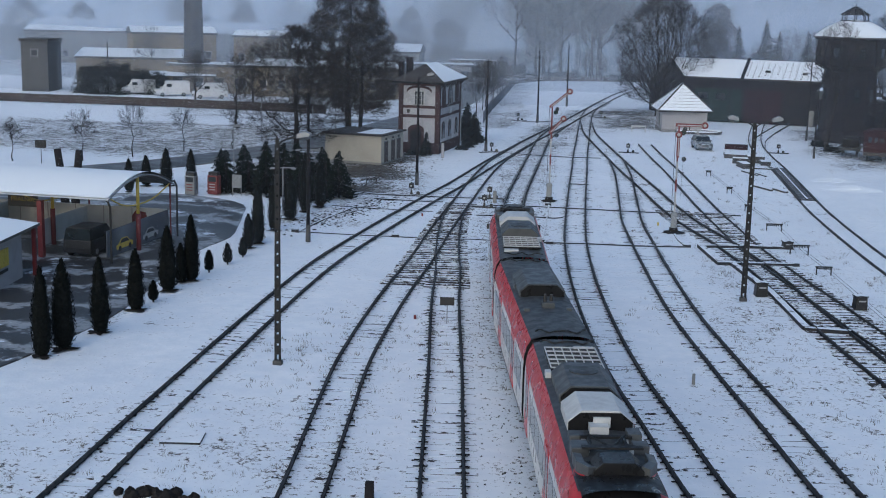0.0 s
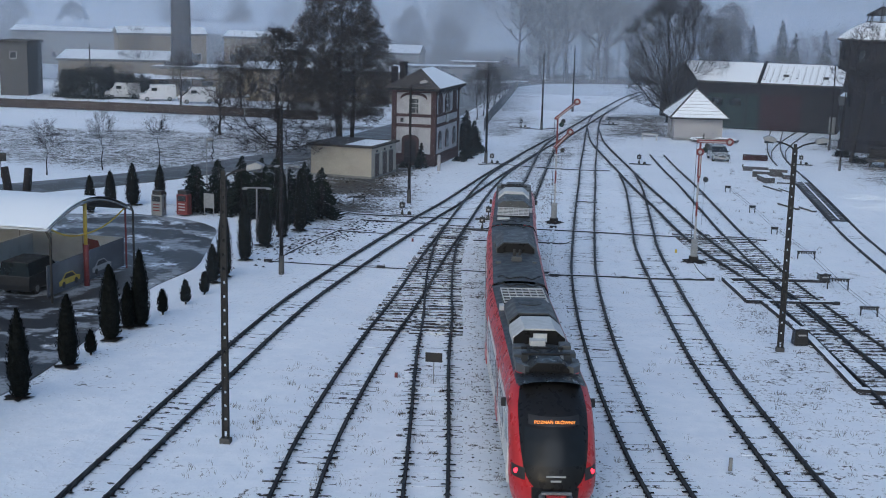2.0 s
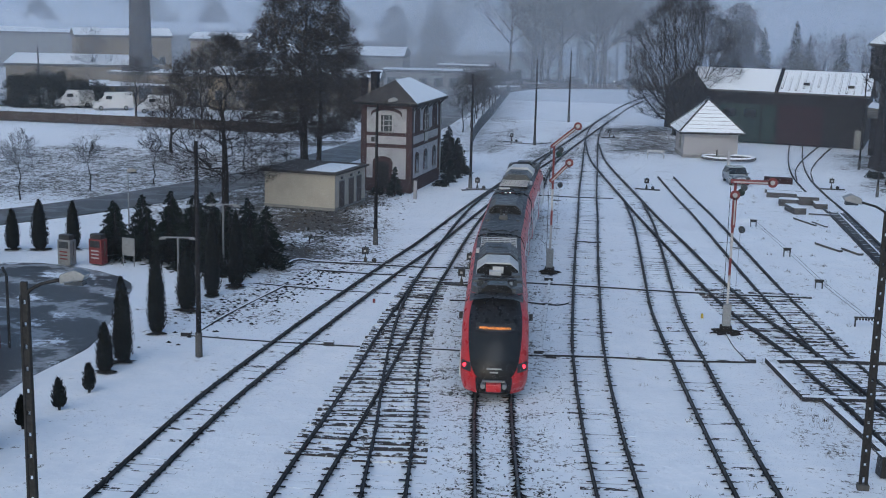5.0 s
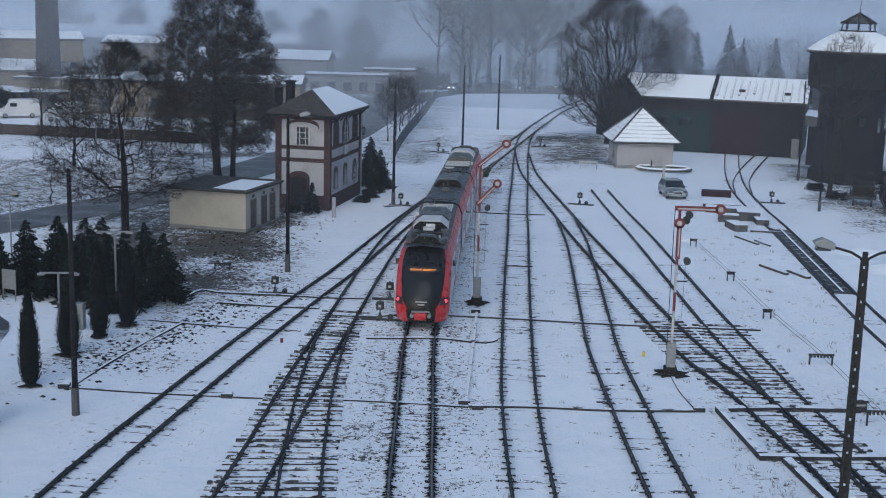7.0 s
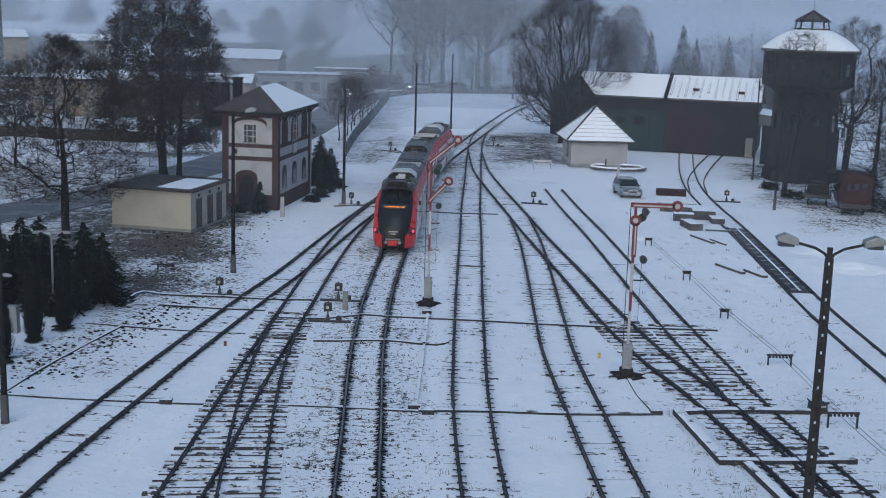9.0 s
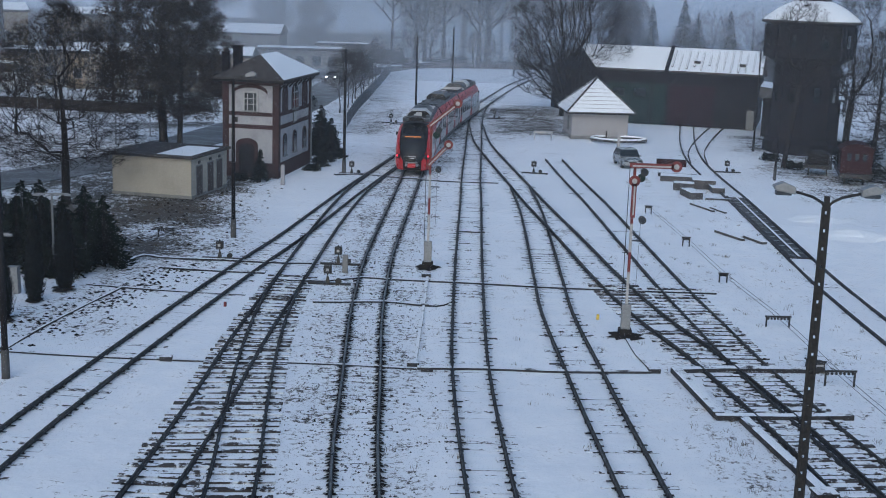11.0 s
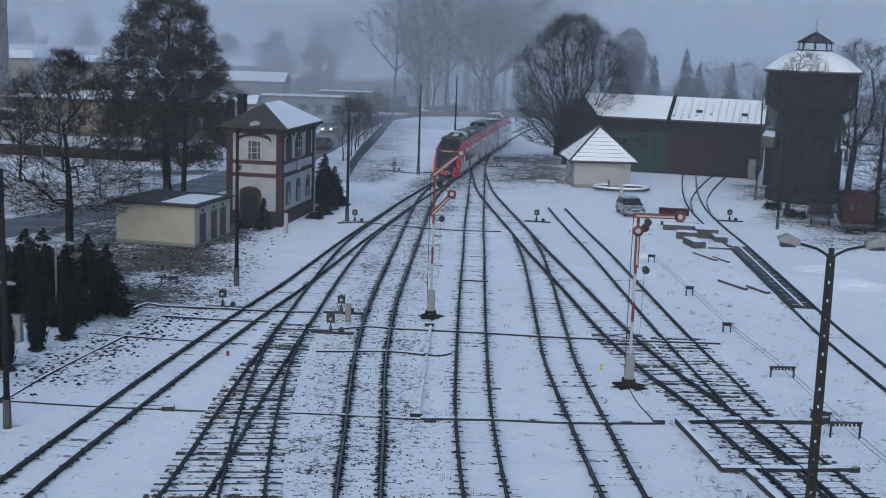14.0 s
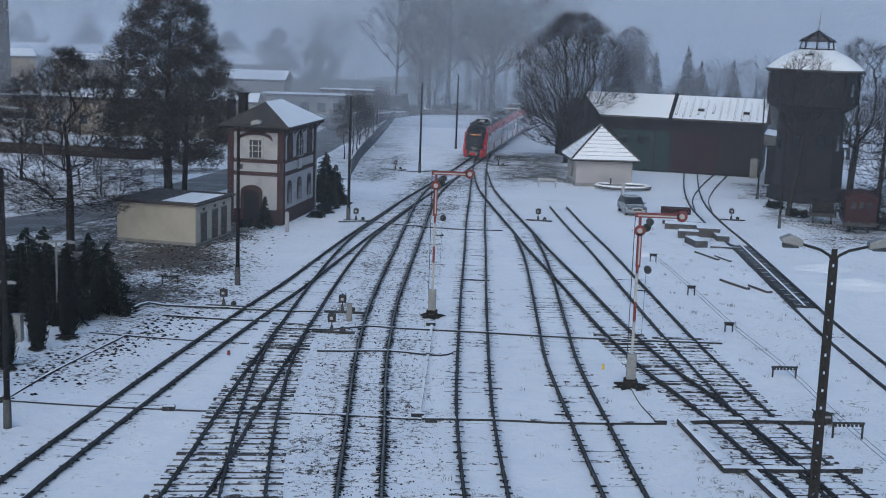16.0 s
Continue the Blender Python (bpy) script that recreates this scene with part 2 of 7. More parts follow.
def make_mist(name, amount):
    """Haze put into a mostly clear sheet that scatters daylight."""
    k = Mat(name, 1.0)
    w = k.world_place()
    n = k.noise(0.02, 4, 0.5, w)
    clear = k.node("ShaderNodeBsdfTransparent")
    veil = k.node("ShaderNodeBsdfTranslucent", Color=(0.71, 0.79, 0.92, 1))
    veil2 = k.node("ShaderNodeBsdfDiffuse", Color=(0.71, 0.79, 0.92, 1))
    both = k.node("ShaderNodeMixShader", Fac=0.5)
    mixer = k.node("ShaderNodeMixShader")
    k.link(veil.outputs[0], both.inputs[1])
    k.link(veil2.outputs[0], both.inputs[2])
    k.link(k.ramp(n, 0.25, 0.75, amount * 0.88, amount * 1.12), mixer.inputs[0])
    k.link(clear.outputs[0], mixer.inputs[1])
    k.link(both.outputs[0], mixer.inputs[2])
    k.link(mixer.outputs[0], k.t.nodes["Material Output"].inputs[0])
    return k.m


def glow(name, c, strength):
    k = Mat(name, 0.4).color(c)
    k.b.inputs["Emission Color"].default_value = (*c, 1)
    k.b.inputs["Emission Strength"].default_value = strength
    return k.m


def glass(name, c, rough=0.08):
    k = Mat(name, rough)
    k.color(k.mix(k.ramp(k.noise(0.8, 3), 0.4, 0.7), c, tuple(v * 1.6 for v in c)))
    k.b.inputs["Specular IOR Level"].default_value = 0.7
    return k.m


M_SNOW = make_snow()
M_ROOFSNOW = snowy("roof_snow", (0.10, 0.10, 0.10), (0.05, 0.05, 0.05), 0.75, 0.6)
M_ASPHALT = make_asphalt("wet_asphalt", 0.05, 0.38)
M_ROAD = make_asphalt("road_asphalt", -0.10, 0.12)
M_RAIL = worn("rail_steel", (0.016, 0.016, 0.018), (0.008, 0.008, 0.009), 2.0, 0.6, 0.2)
M_RAILTOP = worn("worn_rail_head", (0.16, 0.155, 0.15), (0.05, 0.042, 0.038), 1.2, 0.38, 0.8)
M_SLEEPER = make_sleeper("snowy_sleeper", 0.25, 0.95)
M_SLEEPER_BARE = make_sleeper("dark_sleeper", 0.17, 0.7)
M_DUCT = snowy("duct_cover", (0.028, 0.028, 0.031), (0.014, 0.014, 0.016), 0.30, 1.5)
M_CREAM = worn("cream_plaster", (0.37, 0.345, 0.30), (0.27, 0.255, 0.225), 0.8, 0.9, 0, 60, 0.15, 0.5)
M_WHITEWALL = worn("old_white_plaster", (0.37, 0.37, 0.385), (0.22, 0.22, 0.23), 0.9, 0.9, 0, 60, 0.2, 0.7)
M_BRICK = make_brick("red_brick", (0.062, 0.030, 0.030), (0.042, 0.023, 0.025), (0.048, 0.043, 0.042))
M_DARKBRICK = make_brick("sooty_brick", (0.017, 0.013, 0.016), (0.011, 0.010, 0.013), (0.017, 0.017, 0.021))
M_TIMBER = worn("dark_timber", (0.017, 0.016, 0.018), (0.010, 0.010, 0.012), 4, 0.85)
M_CONCRETE = worn("grey_concrete", (0.22, 0.22, 0.215), (0.13, 0.13, 0.13), 1.5, 0.9)
M_FOOT = worn("weathered_foot", (0.085, 0.085, 0.085), (0.05, 0.05, 0.05), 2.5, 0.9)
M_HUT = worn("grey_render", (0.33, 0.32, 0.33), (0.24, 0.235, 0.24), 0.7, 0.92)
M_YELLOW = worn("yellow_plaster", (0.20, 0.162, 0.115), (0.14, 0.118, 0.09), 0.25, 0.9)
M_GREEN = worn("green_door_paint", (0.018, 0.034, 0.032), (0.013, 0.024, 0.023), 1.0, 0.85)
M_REDDOOR = worn("red_oxide_paint", (0.026, 0.011, 0.015), (0.017, 0.009, 0.012), 1.0, 0.85)
M_STEEL = worn("dark_pole_steel", (0.016, 0.016, 0.017), (0.009, 0.009, 0.009), 5, 0.65, 0.2)
M_GALV = worn("galvanised_steel", (0.27, 0.28, 0.29), (0.17, 0.18, 0.19), 6, 0.5, 0.6)
M_SIGRED = worn("signal_red", (0.15, 0.018, 0.020), (0.085, 0.018, 0.019), 5, 0.5)
M_SIGWHITE = worn("signal_white", (0.38, 0.38, 0.38), (0.22, 0.22, 0.22), 5, 0.55)
M_BLACK = worn("black_paint", (0.018, 0.018, 0.019), (0.010, 0.010, 0.010), 5, 0.5)
M_TRED = worn("train_red", (0.44, 0.018, 0.022), (0.30, 0.018, 0.020), 1.2, 0.32, 0, 30, 0.03, 0.4)
M_TWHITE = worn("train_white", (0.62, 0.62, 0.62), (0.42, 0.41, 0.40), 1.0, 0.35, 0, 30, 0.03, 0.5)
M_TROOF = worn("train_roof_grey", (0.050, 0.054, 0.057), (0.030, 0.032, 0.034), 1.3, 0.55, 0, 25, 0.05, 0.6)
M_TBOX = worn("roof_unit_grey", (0.075, 0.079, 0.082), (0.048, 0.050, 0.052), 1.5, 0.5, 0.1, 25, 0.05)
M_TPALE = worn("roof_unit_pale", (0.50, 0.51, 0.51), (0.36, 0.36, 0.37), 2, 0.5, 0, 25, 0.05)
M_TDARK = worn("train_black", (0.012, 0.012, 0.013), (0.008, 0.008, 0.008), 2, 0.35, 0, 25, 0.03)
M_GLASS = glass("dark_glass", (0.012, 0.016, 0.018))
M_SCREEN = glass("windscreen_glass", (0.010, 0.012, 0.014), 0.30)
M_PANE = glass("window_glass", (0.03, 0.035, 0.04), 0.12)
for gloss in (M_SCREEN, M_TDARK):
    gloss.node_tree.nodes["Principled BSDF"].inputs["Specular IOR Level"].default_value = 0.22
M_TAIL = glow("tail_lamp", (1.0, 0.03, 0.05), 2.0)
M_LED = glow("display_led", (1.0, 0.30, 0.04), 0.9)
M_BEAM = glow("headlamp", (1.0, 0.93, 0.8), 5.0)
M_BARK = worn("wet_bark", (0.024, 0.022, 0.023), (0.013, 0.012, 0.013), 3, 0.9, 0, 18, 0.8)
M_TWIG = worn("bare_twig", (0.034, 0.031, 0.031), (0.020, 0.018, 0.019), 3, 0.9)
M_LEAF = worn("withered_leaf", (0.042, 0.033, 0.030), (0.022, 0.018, 0.018), 3, 0.9)
M_THUJA = worn("dark_evergreen", (0.006, 0.008, 0.0075), (0.004, 0.005, 0.005), 3, 0.85)
M_FIR = worn("fir_needles", (0.011, 0.016, 0.014), (0.006, 0.009, 0.008), 3, 0.85)
M_GRASS = worn("dead_grass", (0.12, 0.095, 0.06), (0.05, 0.042, 0.03), 3, 0.9)
M_DIRT = worn("wet_earth", (0.022, 0.020, 0.019), (0.012, 0.011, 0.011), 3, 0.9, 0, 20, 0.8)
M_TILE = snowy("snowy_tiles", (0.085, 0.05, 0.042), (0.05, 0.036, 0.032), 0.50, 0.9)
M_TILE_DARK = worn("dark_roof_tiles", (0.055, 0.05, 0.048), (0.03, 0.028, 0.028), 1.5, 0.8, 0, 15, 0.5)
M_SILVER = worn("silver_car_paint", (0.30, 0.32, 0.33), (0.22, 0.23, 0.24), 2, 0.3, 0.6, 30, 0.02)
M_VAN = worn("white_van_paint", (0.55, 0.56, 0.57), (0.40, 0.40, 0.41), 1.5, 0.4, 0, 30, 0.02)
M_STONE = snowy("snowy_stone", (0.075, 0.07, 0.07), (0.035, 0.034, 0.034), 0.5, 0.9)
M_BROWNDOOR = worn("brown_door_paint", (0.060, 0.046, 0.042), (0.035, 0.028, 0.027), 2, 0.75)
M_YPAINT = worn("yellow_paint", (0.55, 0.40, 0.05), (0.35, 0.26, 0.06), 4, 0.5)
M_BLUEFENCE = worn("blue_grey_fence", (0.04, 0.055, 0.075), (0.03, 0.04, 0.05), 2, 0.7)
M_BROWNWALL = worn("brown_fence", (0.055, 0.043, 0.038), (0.036, 0.03, 0.028), 1.0, 0.9)
M_RUST = worn("old_red_metal", (0.034, 0.012, 0.014), (0.020, 0.011, 0.012), 2, 0.82)


# ---- ground, road and tracks ----
LINES = {
    "A": [(-14.0, -64), (-14.1, -50.3), (-14.25, -44), (-14.4, -35), (-14.5, -26), (-14.5, -17), (-14.3, -10), (-13.55, -0.9), (-12.9, 6), (-11.6, 18), (-10.75, 25), (-9.3, 41), (-8.2, 51.3), (-7.0, 62), (-5.6, 73), (-4.1, 84)],
    "B": [(-5.3, -64), (-6.55, -48.8), (-7.4, -40.3), (-8.1, -33), (-8.45, -26), (-8.65, -18), (-8.65, -11), (-8.75, -5), (-8.95, 2), (-9.05, 15), (-9.15, 26), (-9.05, 35.7), (-8.7, 44), (-7.95, 52), (-6.95, 62)],
    "C": [(-0.2, -60), (-1.9, -48), (-2.9, -40.3), (-3.9, -32.5), (-5.6, -20), (-6.45, -12.6), (-7.3, -6.5), (-7.85, -2.2), (-8.5, 3.9), (-8.9, 9.5), (-9.05, 15)],
    "D": [(5.3, -66), (3.3, -52), (1.68, -41.5), (0.2, -33.5), (-0.55, -29), (-1.25, -24), (-1.9, -18.5), (-2.85, -10.2), (-3.45, -3.1), (-4.25, 6), (-4.6, 11.4), (-5.0, 20), (-5.15, 30), (-5.25, 40), (-5.35, 50), (-5.45, 58), (-5.4, 66), (-5.0, 74), (-4.2, 83), (-3.1, 93), (-1.75, 105), (-0.7, 114), (0.8, 127), (3.1, 145), (5.9, 160), (10.5, 178), (17, 196), (26, 212)],
    "E": [(10.5, -60), (7.05, -46.2), (5.6, -39), (4.2, -32), (2.9, -23.3), (1.7, -12.6), (0.8, -0.8), (0.45, 8), (0.0, 24.8), (-0.3, 39.5), (-0.6, 51), (-0.85, 68), (-1.2, 90), (-1.15, 105), (-0.5, 116), (0.9, 127.6)],
    "G": [(14.2, -60), (11.4, -45.3), (10.2, -38), (8.9, -30.4), (7.25, -19.4), (6.0, -7), (5.4, 0), (4.7, 9), (4.5, 16), (4.2, 29), (3.9, 38), (3.3, 47)],
    "H": [(20.0, -50), (16.2, -31), (15.1, -24.5), (13.9, -16.3), (12.7, -7.5), (11.5, -1), (10.7, 2.9), (9.2, 8.7), (7.85, 16), (6.3, 26.8), (5.1, 34.8), (4.05, 42), (3.0, 50), (1.1, 64), (-0.2, 75), (-1.1, 90)],
    "I": [(23.0, -50), (18.6, -32), (16.5, -21.8), (15.5, -16.0), (14.1, -8.4), (12.65, 0.4), (11.85, 7.5), (11.0, 15.5), (9.85, 28.5), (8.7, 41.5), (7.5, 53), (6.5, 64)],
    "J": [(22.4, -40), (21.3, -10), (20.6, 0), (19.95, 12), (19.7, 20), (19.7, 27), (19.65, 46.5), (19.45, 56.5), (19.6, 67.8), (20.7, 80.5), (22.85, 97)],
    "K": [(26.3, 97), (22.6, 82.8), (20.5, 73), (19.6, 65)],
}
PATHS = {k: arc(v, 1.0) for k, v in LINES.items()}
ROAD = arc([(-95, -30), (-62, 4), (-46.5, 23), (-40, 31.5), (-34.8, 42), (-30.2, 54), (-26.6, 72), (-23.4, 96), (-22.5, 120), (-22.5, 145), (-20.5, 165), (-13, 182), (5, 192), (40, 197), (110, 205)], 2.0)


def near_line(x, y, pts):
    return min((p.x - x) ** 2 + (p.y - y) ** 2 for p in pts) ** 0.5


def ground_height(x, y):
    """Gentle unevenness of the yard, and the bank by the far fence."""
    h = 0.05 * noise.noise((x * 0.25, y * 0.25, 3)) + 0.025 * noise.noise((x * 0.9, y * 0.9, 7)) - 0.035
    if -60 < y < 100 and min(near_line(x, y, PATHS[k][::4]) for k in "ABCDEGHIJ") < 2.6:
        h = h * 0.35 - 0.012
    return h


def inside(x, y, x0, x1, y0, y1, soft=4.0):
    """1 well inside a stretch of the plan, fading to 0 over its soft, wandering edge."""
    w = 3.0 * noise.noise((x * 0.12, y * 0.12, 9))
    d = min(x - x0, x1 - x, y - y0, y1 - y) + w
    return min(max(d / soft + 0.5, 0.0), 1.0)


def bareness(x, y):
    """How thin the snow lies: beside the used track, on verges, the waste field and the bank."""
    b = 0.16 * noise.noise((x * 0.08, y * 0.08, 1)) + 0.16 * noise.noise((x * 0.35, y * 0.3, 5))
    if -75 < y < 110:
        d = near_line(x, y, PATHS["D"][::3])
        b += 0.34 * math.exp(-((d - 1.5) / 1.7) ** 2) * (0.75 + 0.25 * min(max((y + 30) / 10, 0), 1))
        d2 = near_line(x, y, PATHS["B"][::3])
        b += 0.10 * math.exp(-(d2 / 2.5) ** 2)
    b += 0.78 * inside(x, y, -31, -18.5, 19, 62)
    b += 0.55 * inside(x, y, 25.5, 60, 46, 90)
    b += 0.42 * inside(x, y, -20.5, -15.0, 3, 50)
    b += 0.52 * inside(x, y, -75, -29, 34 - (x + 38) * 0.25 if x < -30 else 60, 70 if x < -40 else 82)
    b += 0.20 * inside(x, y, -19, -5, -62, -38)
    b += 0.20 * inside(x, y, 8, 21, -50, 6)
    b += 0.55 * inside(x, y, 1, 10, 84, 116, 6)
    b += 0.35 * inside(x, y, -60, -11, 78, 175)
    b += 0.45 * inside(x, y, -200, -24, 140, 400)
    b += 0.18 * inside(x, y, -12, 8, 58, 110)
    return b


def axis(lo, hi, step, far):
    a = list(np.arange(lo, hi + step / 2, step))
    grow = step
    left, right = [lo], [hi]
    while left[-1] > -far or right[-1] < far:
        grow *= 1.7
        left.append(left[-1] - grow)
        right.append(right[-1] + grow)
    return left[:0:-1] + a + right[1:]


def build_ground():
    g = Mesh()
    xs, ys = axis(-66, 42, 0.9, 2600), axis(-66, 130, 0.9, 2600)
    g.grid(lambda x, y: (x, y, ground_height(x, y) if -66 < x < 42 and -66 < y < 130 else -0.03), xs, ys)
    ob = solid("ground", g, M_SNOW, "flat railway yard under thin patchy snow", "ground", kind="structure", smooth=True)
    at = ob.data.attributes.new("bare", "FLOAT", "POINT")
    at.data.foreach_set("value", [bareness(v[0], v[1]) if abs(v[0]) < 150 and abs(v[1]) < 200 else 0.5 for v in g.v])
    return ob


build_ground()
solid("road", Mesh().sweep([(p.x, p.y, 0.035) for p in ROAD], [(-2.9, -0.3), (-2.9, 0.0), (0, 0.03), (2.9, 0.0), (2.9, -0.3)]), M_ROAD,
      "wet asphalt street with slush along its edges", "road", kind="structure")
YARD = [(-23.3, -37), (-22.4, -32), (-21.9, -26.6), (-22.2, -21.5), (-22.9, -15.5), (-23.2, -9), (-22.6, -4), (-23.2, -0.5), (-24.3, 4.5), (-25.6, 9.2), (-28.5, 11.8), (-33, 13.2), (-38, 12.0), (-44, 14), (-50, 16), (-56, 2), (-60, -20), (-50, -40)]


def flat(points, z, depth=0.25):
    m = Mesh()
    k = len(points)
    m.v = [(x, y, z) for x, y in points] + [(x, y, z - depth) for x, y in points]
    m.f = [tuple(range(k - 1, -1, -1)), tuple(range(k, 2 * k))] + [(i, (i + 1) % k, k + (i + 1) % k, k + i) for i in range(k)]
    return m


solid("pavement", flat([(p.x, p.y) for p in arc(YARD + YARD[:1], 1.5)[:-1]], 0.04), M_ASPHALT, "wet dark asphalt forecourt with half-melted snow and tyre tracks", "forecourt", kind="structure")

RAIL = [(-0.07, 0.0), (-0.03, 0.03), (-0.035, 0.115), (0.035, 0.115), (0.03, 0.03), (0.07, 0.0)]
HEAD = [(-0.036, 0.115), (-0.036, 0.15), (0.036, 0.15), (0.036, 0.115)]
SLEEPER = Mesh().box(0, 0, -0.12, 2.55, 0.25, 0.17).data("sleeper")
SLEEPER.materials.append(M_SLEEPER)
SLEEPER_DARK = Mesh().box(0, 0, -0.12, 2.7, 0.27, 0.20).data("sleeper")
SLEEPER_DARK.materials.append(M_SLEEPER_BARE)
LONG = {}


def long_sleeper(width):
    """Shared mesh for a turnout sleeper, in steps of 0.2 m."""
    k = round(width * 5) / 5
    if k not in LONG:
        LONG[k] = Mesh().box(0, 0, -0.12, k, 0.26, 0.20).data("sleeper")
        LONG[k].materials.append(M_SLEEPER_BARE)
    return LONG[k]


GAUGE = 0.752
TRACKS = {
    "A": "railway track under snow, dark rails curving past the signal box",
    "B": "snow-covered siding track joining the curved line",
    "C": "siding track meeting a turnout with exposed dark sleepers",
    "D": "running track with clear rails and dark ballast between them",
    "E": "straight track half buried in snow, dark rails showing",
    "G": "curving siding track half buried in snow",
    "H": "diagonal connecting track with exposed dark sleepers",
    "I": "disused siding track ending in the snow",
    "J": "snowed-in workshop track with an inspection pit",
    "K": "short snowed-in track into the engine shed",
}


def build_track(key, label):
    line = PATHS[key]
    t = thing("track", label, "railway track", kind="structure")
    low = {"I": -0.05, "J": -0.06, "K": -0.07}.get(key, 0.0)
    for side in (-GAUGE, GAUGE):
        pts = []
        for i, p in enumerate(line):
            d = line[min(i + 1, len(line) - 1)] - line[max(i - 1, 0)]
            d.normalize()
            pts.append((p.x + d.y * side, p.y - d.x * side, 0.03 + low))
        r = part("rail", Mesh().sweep(pts, RAIL), M_RAIL, t)
        edge = Mesh()
        rb = random.Random(key + str(side))
        for i in range(len(pts) - 1):
            a, b = Vector(pts[i]), Vector(pts[i + 1])
            d = (b - a).normalized()
            n = Vector((d.y, -d.x, 0))
            for j in range(4):
                p, q = a.lerp(b, j / 4), a.lerp(b, (j + 1) / 4)
                if rb.random() < (0.15 if key in "JK" else 0.03):
                    continue
                l0, r0 = (rb.uniform(0.10, 0.30), rb.uniform(0.10, 0.30)) if key == "D" else (rb.uniform(0.035, 0.085), rb.uniform(0.035, 0.085))
                if j % 2 == 0 and rb.random() < 0.8:
                    l0, r0 = l0 + rb.uniform(0, 0.10), r0 + rb.uniform(0.0, 0.10)
                z = Vector((0, 0, -0.012 + rb.uniform(0, 0.012)))
                edge.quad(p - n * l0 + z, p + n * r0 + z, q + n * rb.uniform(0.035, 0.085) + z, q - n * rb.uniform(0.035, 0.085) + z)
        LL, where = along([Vector(p) for p in pts])
        u = 0.3
        # Dark tick at each sleeper: fastenings and their shade in one flat colour.
        while u < min(LL[-1], 215):
            x, y, rz = where(u)
            if rb.random() < (0.3 if key in "JK" else 0.85):
                w0, w1, g = rb.uniform(0.10, 0.30), rb.uniform(0.10, 0.30), rb.uniform(0.05, 0.09)
                c, sn = math.cos(radians(rz)), math.sin(radians(rz))
                z = low + 0.036 + rb.uniform(0, 0.012)
                edge.quad((x - w0 * c + g * sn, y - w0 * sn - g * c, z), (x + w1 * c + g * sn, y + w1 * sn - g * c, z), (x + w1 * c - g * sn, y + w1 * sn + g * c, z), (x - w0 * c - g * sn, y - w0 * sn + g * c, z))
            u += 0.63
        tagged(part("rail_margin", edge, M_DIRT, t, "dark thawed margin along the rail, ticks for shaded fastenings"), kind="stuff")
        part("rail_head", Mesh().sweep(pts, HEAD), M_RAILTOP if key == "D" else M_RAIL, r)
    L, at = along(line)
    rnd = random.Random(key)
    s, n = 0.3, 0
    end = L[-1] if key not in ("D",) else 215
    while s < end and n < 300:
        x, y, rz = at(s)
        kind = SLEEPER
        if key in "HI" and -60 < y < 16 or key in "BC" and -16 < y < 16:
            kind = SLEEPER_DARK
        other = {"C": "B", "I": "H", "G": "H"}.get(key)
        gap = 9.0
        if other:
            q = min(PATHS[other], key=lambda p: (p.y - y) ** 2 + (p.x - x) ** 2)
            gap = abs(x - q.x)
            if gap < 2.3 and key != "G" and -60 < y < 20:
                x, kind = (x + q.x) / 2, long_sleeper(gap + 2.6)
        hide = {"J": 0.55, "K": 0.75, "I": 0.25 if y > 16 else 0.0}.get(key, 0.0)
        twin = {"B": "C", "H": "I"}.get(key)
        if twin and -60 < y < 20 and min(abs(p.x - x) + abs(p.y - y) for p in PATHS[twin]) < 2.5:
            hide = 1.0
        if rnd.random() >= hide:
            o = new("sleeper", kind)
            o.parent = t
            drop = rnd.uniform(-0.03, 0.0) + (-0.032 if kind is not SLEEPER else -0.055) + low * 0.3
            o.matrix_basis = pose(x, y, drop, 0, 0, rz + rnd.uniform(-1.2, 1.2))
            n += 1
        s += 0.63 + rnd.uniform(-0.03, 0.03)
    return t


for key in TRACKS:
    build_track(key, TRACKS[key])


def duct(points, w=0.28, h=0.07, label="dark cable trough crossing the tracks between the rails", bend=True):
    line = [(p.x, p.y, -0.01) for p in arc(points, 0.8)] if bend else [(x, y, -0.01) for x, y in points]
    solid("cable_trough", Mesh().sweep(line, [(-w / 2, -0.1), (-w / 2, h), (w / 2, h), (w / 2, -0.1)]), M_DUCT, label, "cable trough", "cable troughs of the yard")


duct([(-18.8, -0.8), (-14.8, -1.0), (-9.6, -0.9), (-6.2, -0.6), (-1.4, -0.7)], 0.2, 0.05)
duct([(-1.4, -0.6), (1.4, -0.3), (4.6, -0.2), (8.2, 0.3)], 0.3, 0.08)
duct([(-18.4, 16.9), (-18.0, 18.3), (-17.0, 17.9), (-13.5, 17.9), (-10.3, 17.8), (-8.5, 18.0)], 0.26)
duct([(-18.9, 11.1), (-14.4, 10.5), (-10.7, 10.3)], 0.16, 0.04)
duct([(-16.3, 15.5), (-12.9, 15.2), (-10.6, 15.2)], 0.3)
duct([(-3.8, 14.9), (0.9, 14.8), (3.9, 14.6), (8.3, 14.6), (13.2, 14.8)], 0.18)
duct([(-9.6, 13.8), (-7.3, 13.9), (-5.4, 15.1), (-3.9, 14.9)], 0.22)
duct([(-7.2, 9.5), (-5.8, 9.7), (-3.7, 10.1), (-1.2, 9.7), (-0.7, 10.3)], 0.26)
duct([(-11.5, 50.5), (-9.8, 51.3), (-6.0, 50.1), (-2.3, 49.2), (1.6, 49.4)], 0.3)
CASING = "thick dark pipe casing bent beside the crossing track"
duct([(9.25, 0.5), (10.15, -5.05)], 0.42, 0.22, CASING, False)
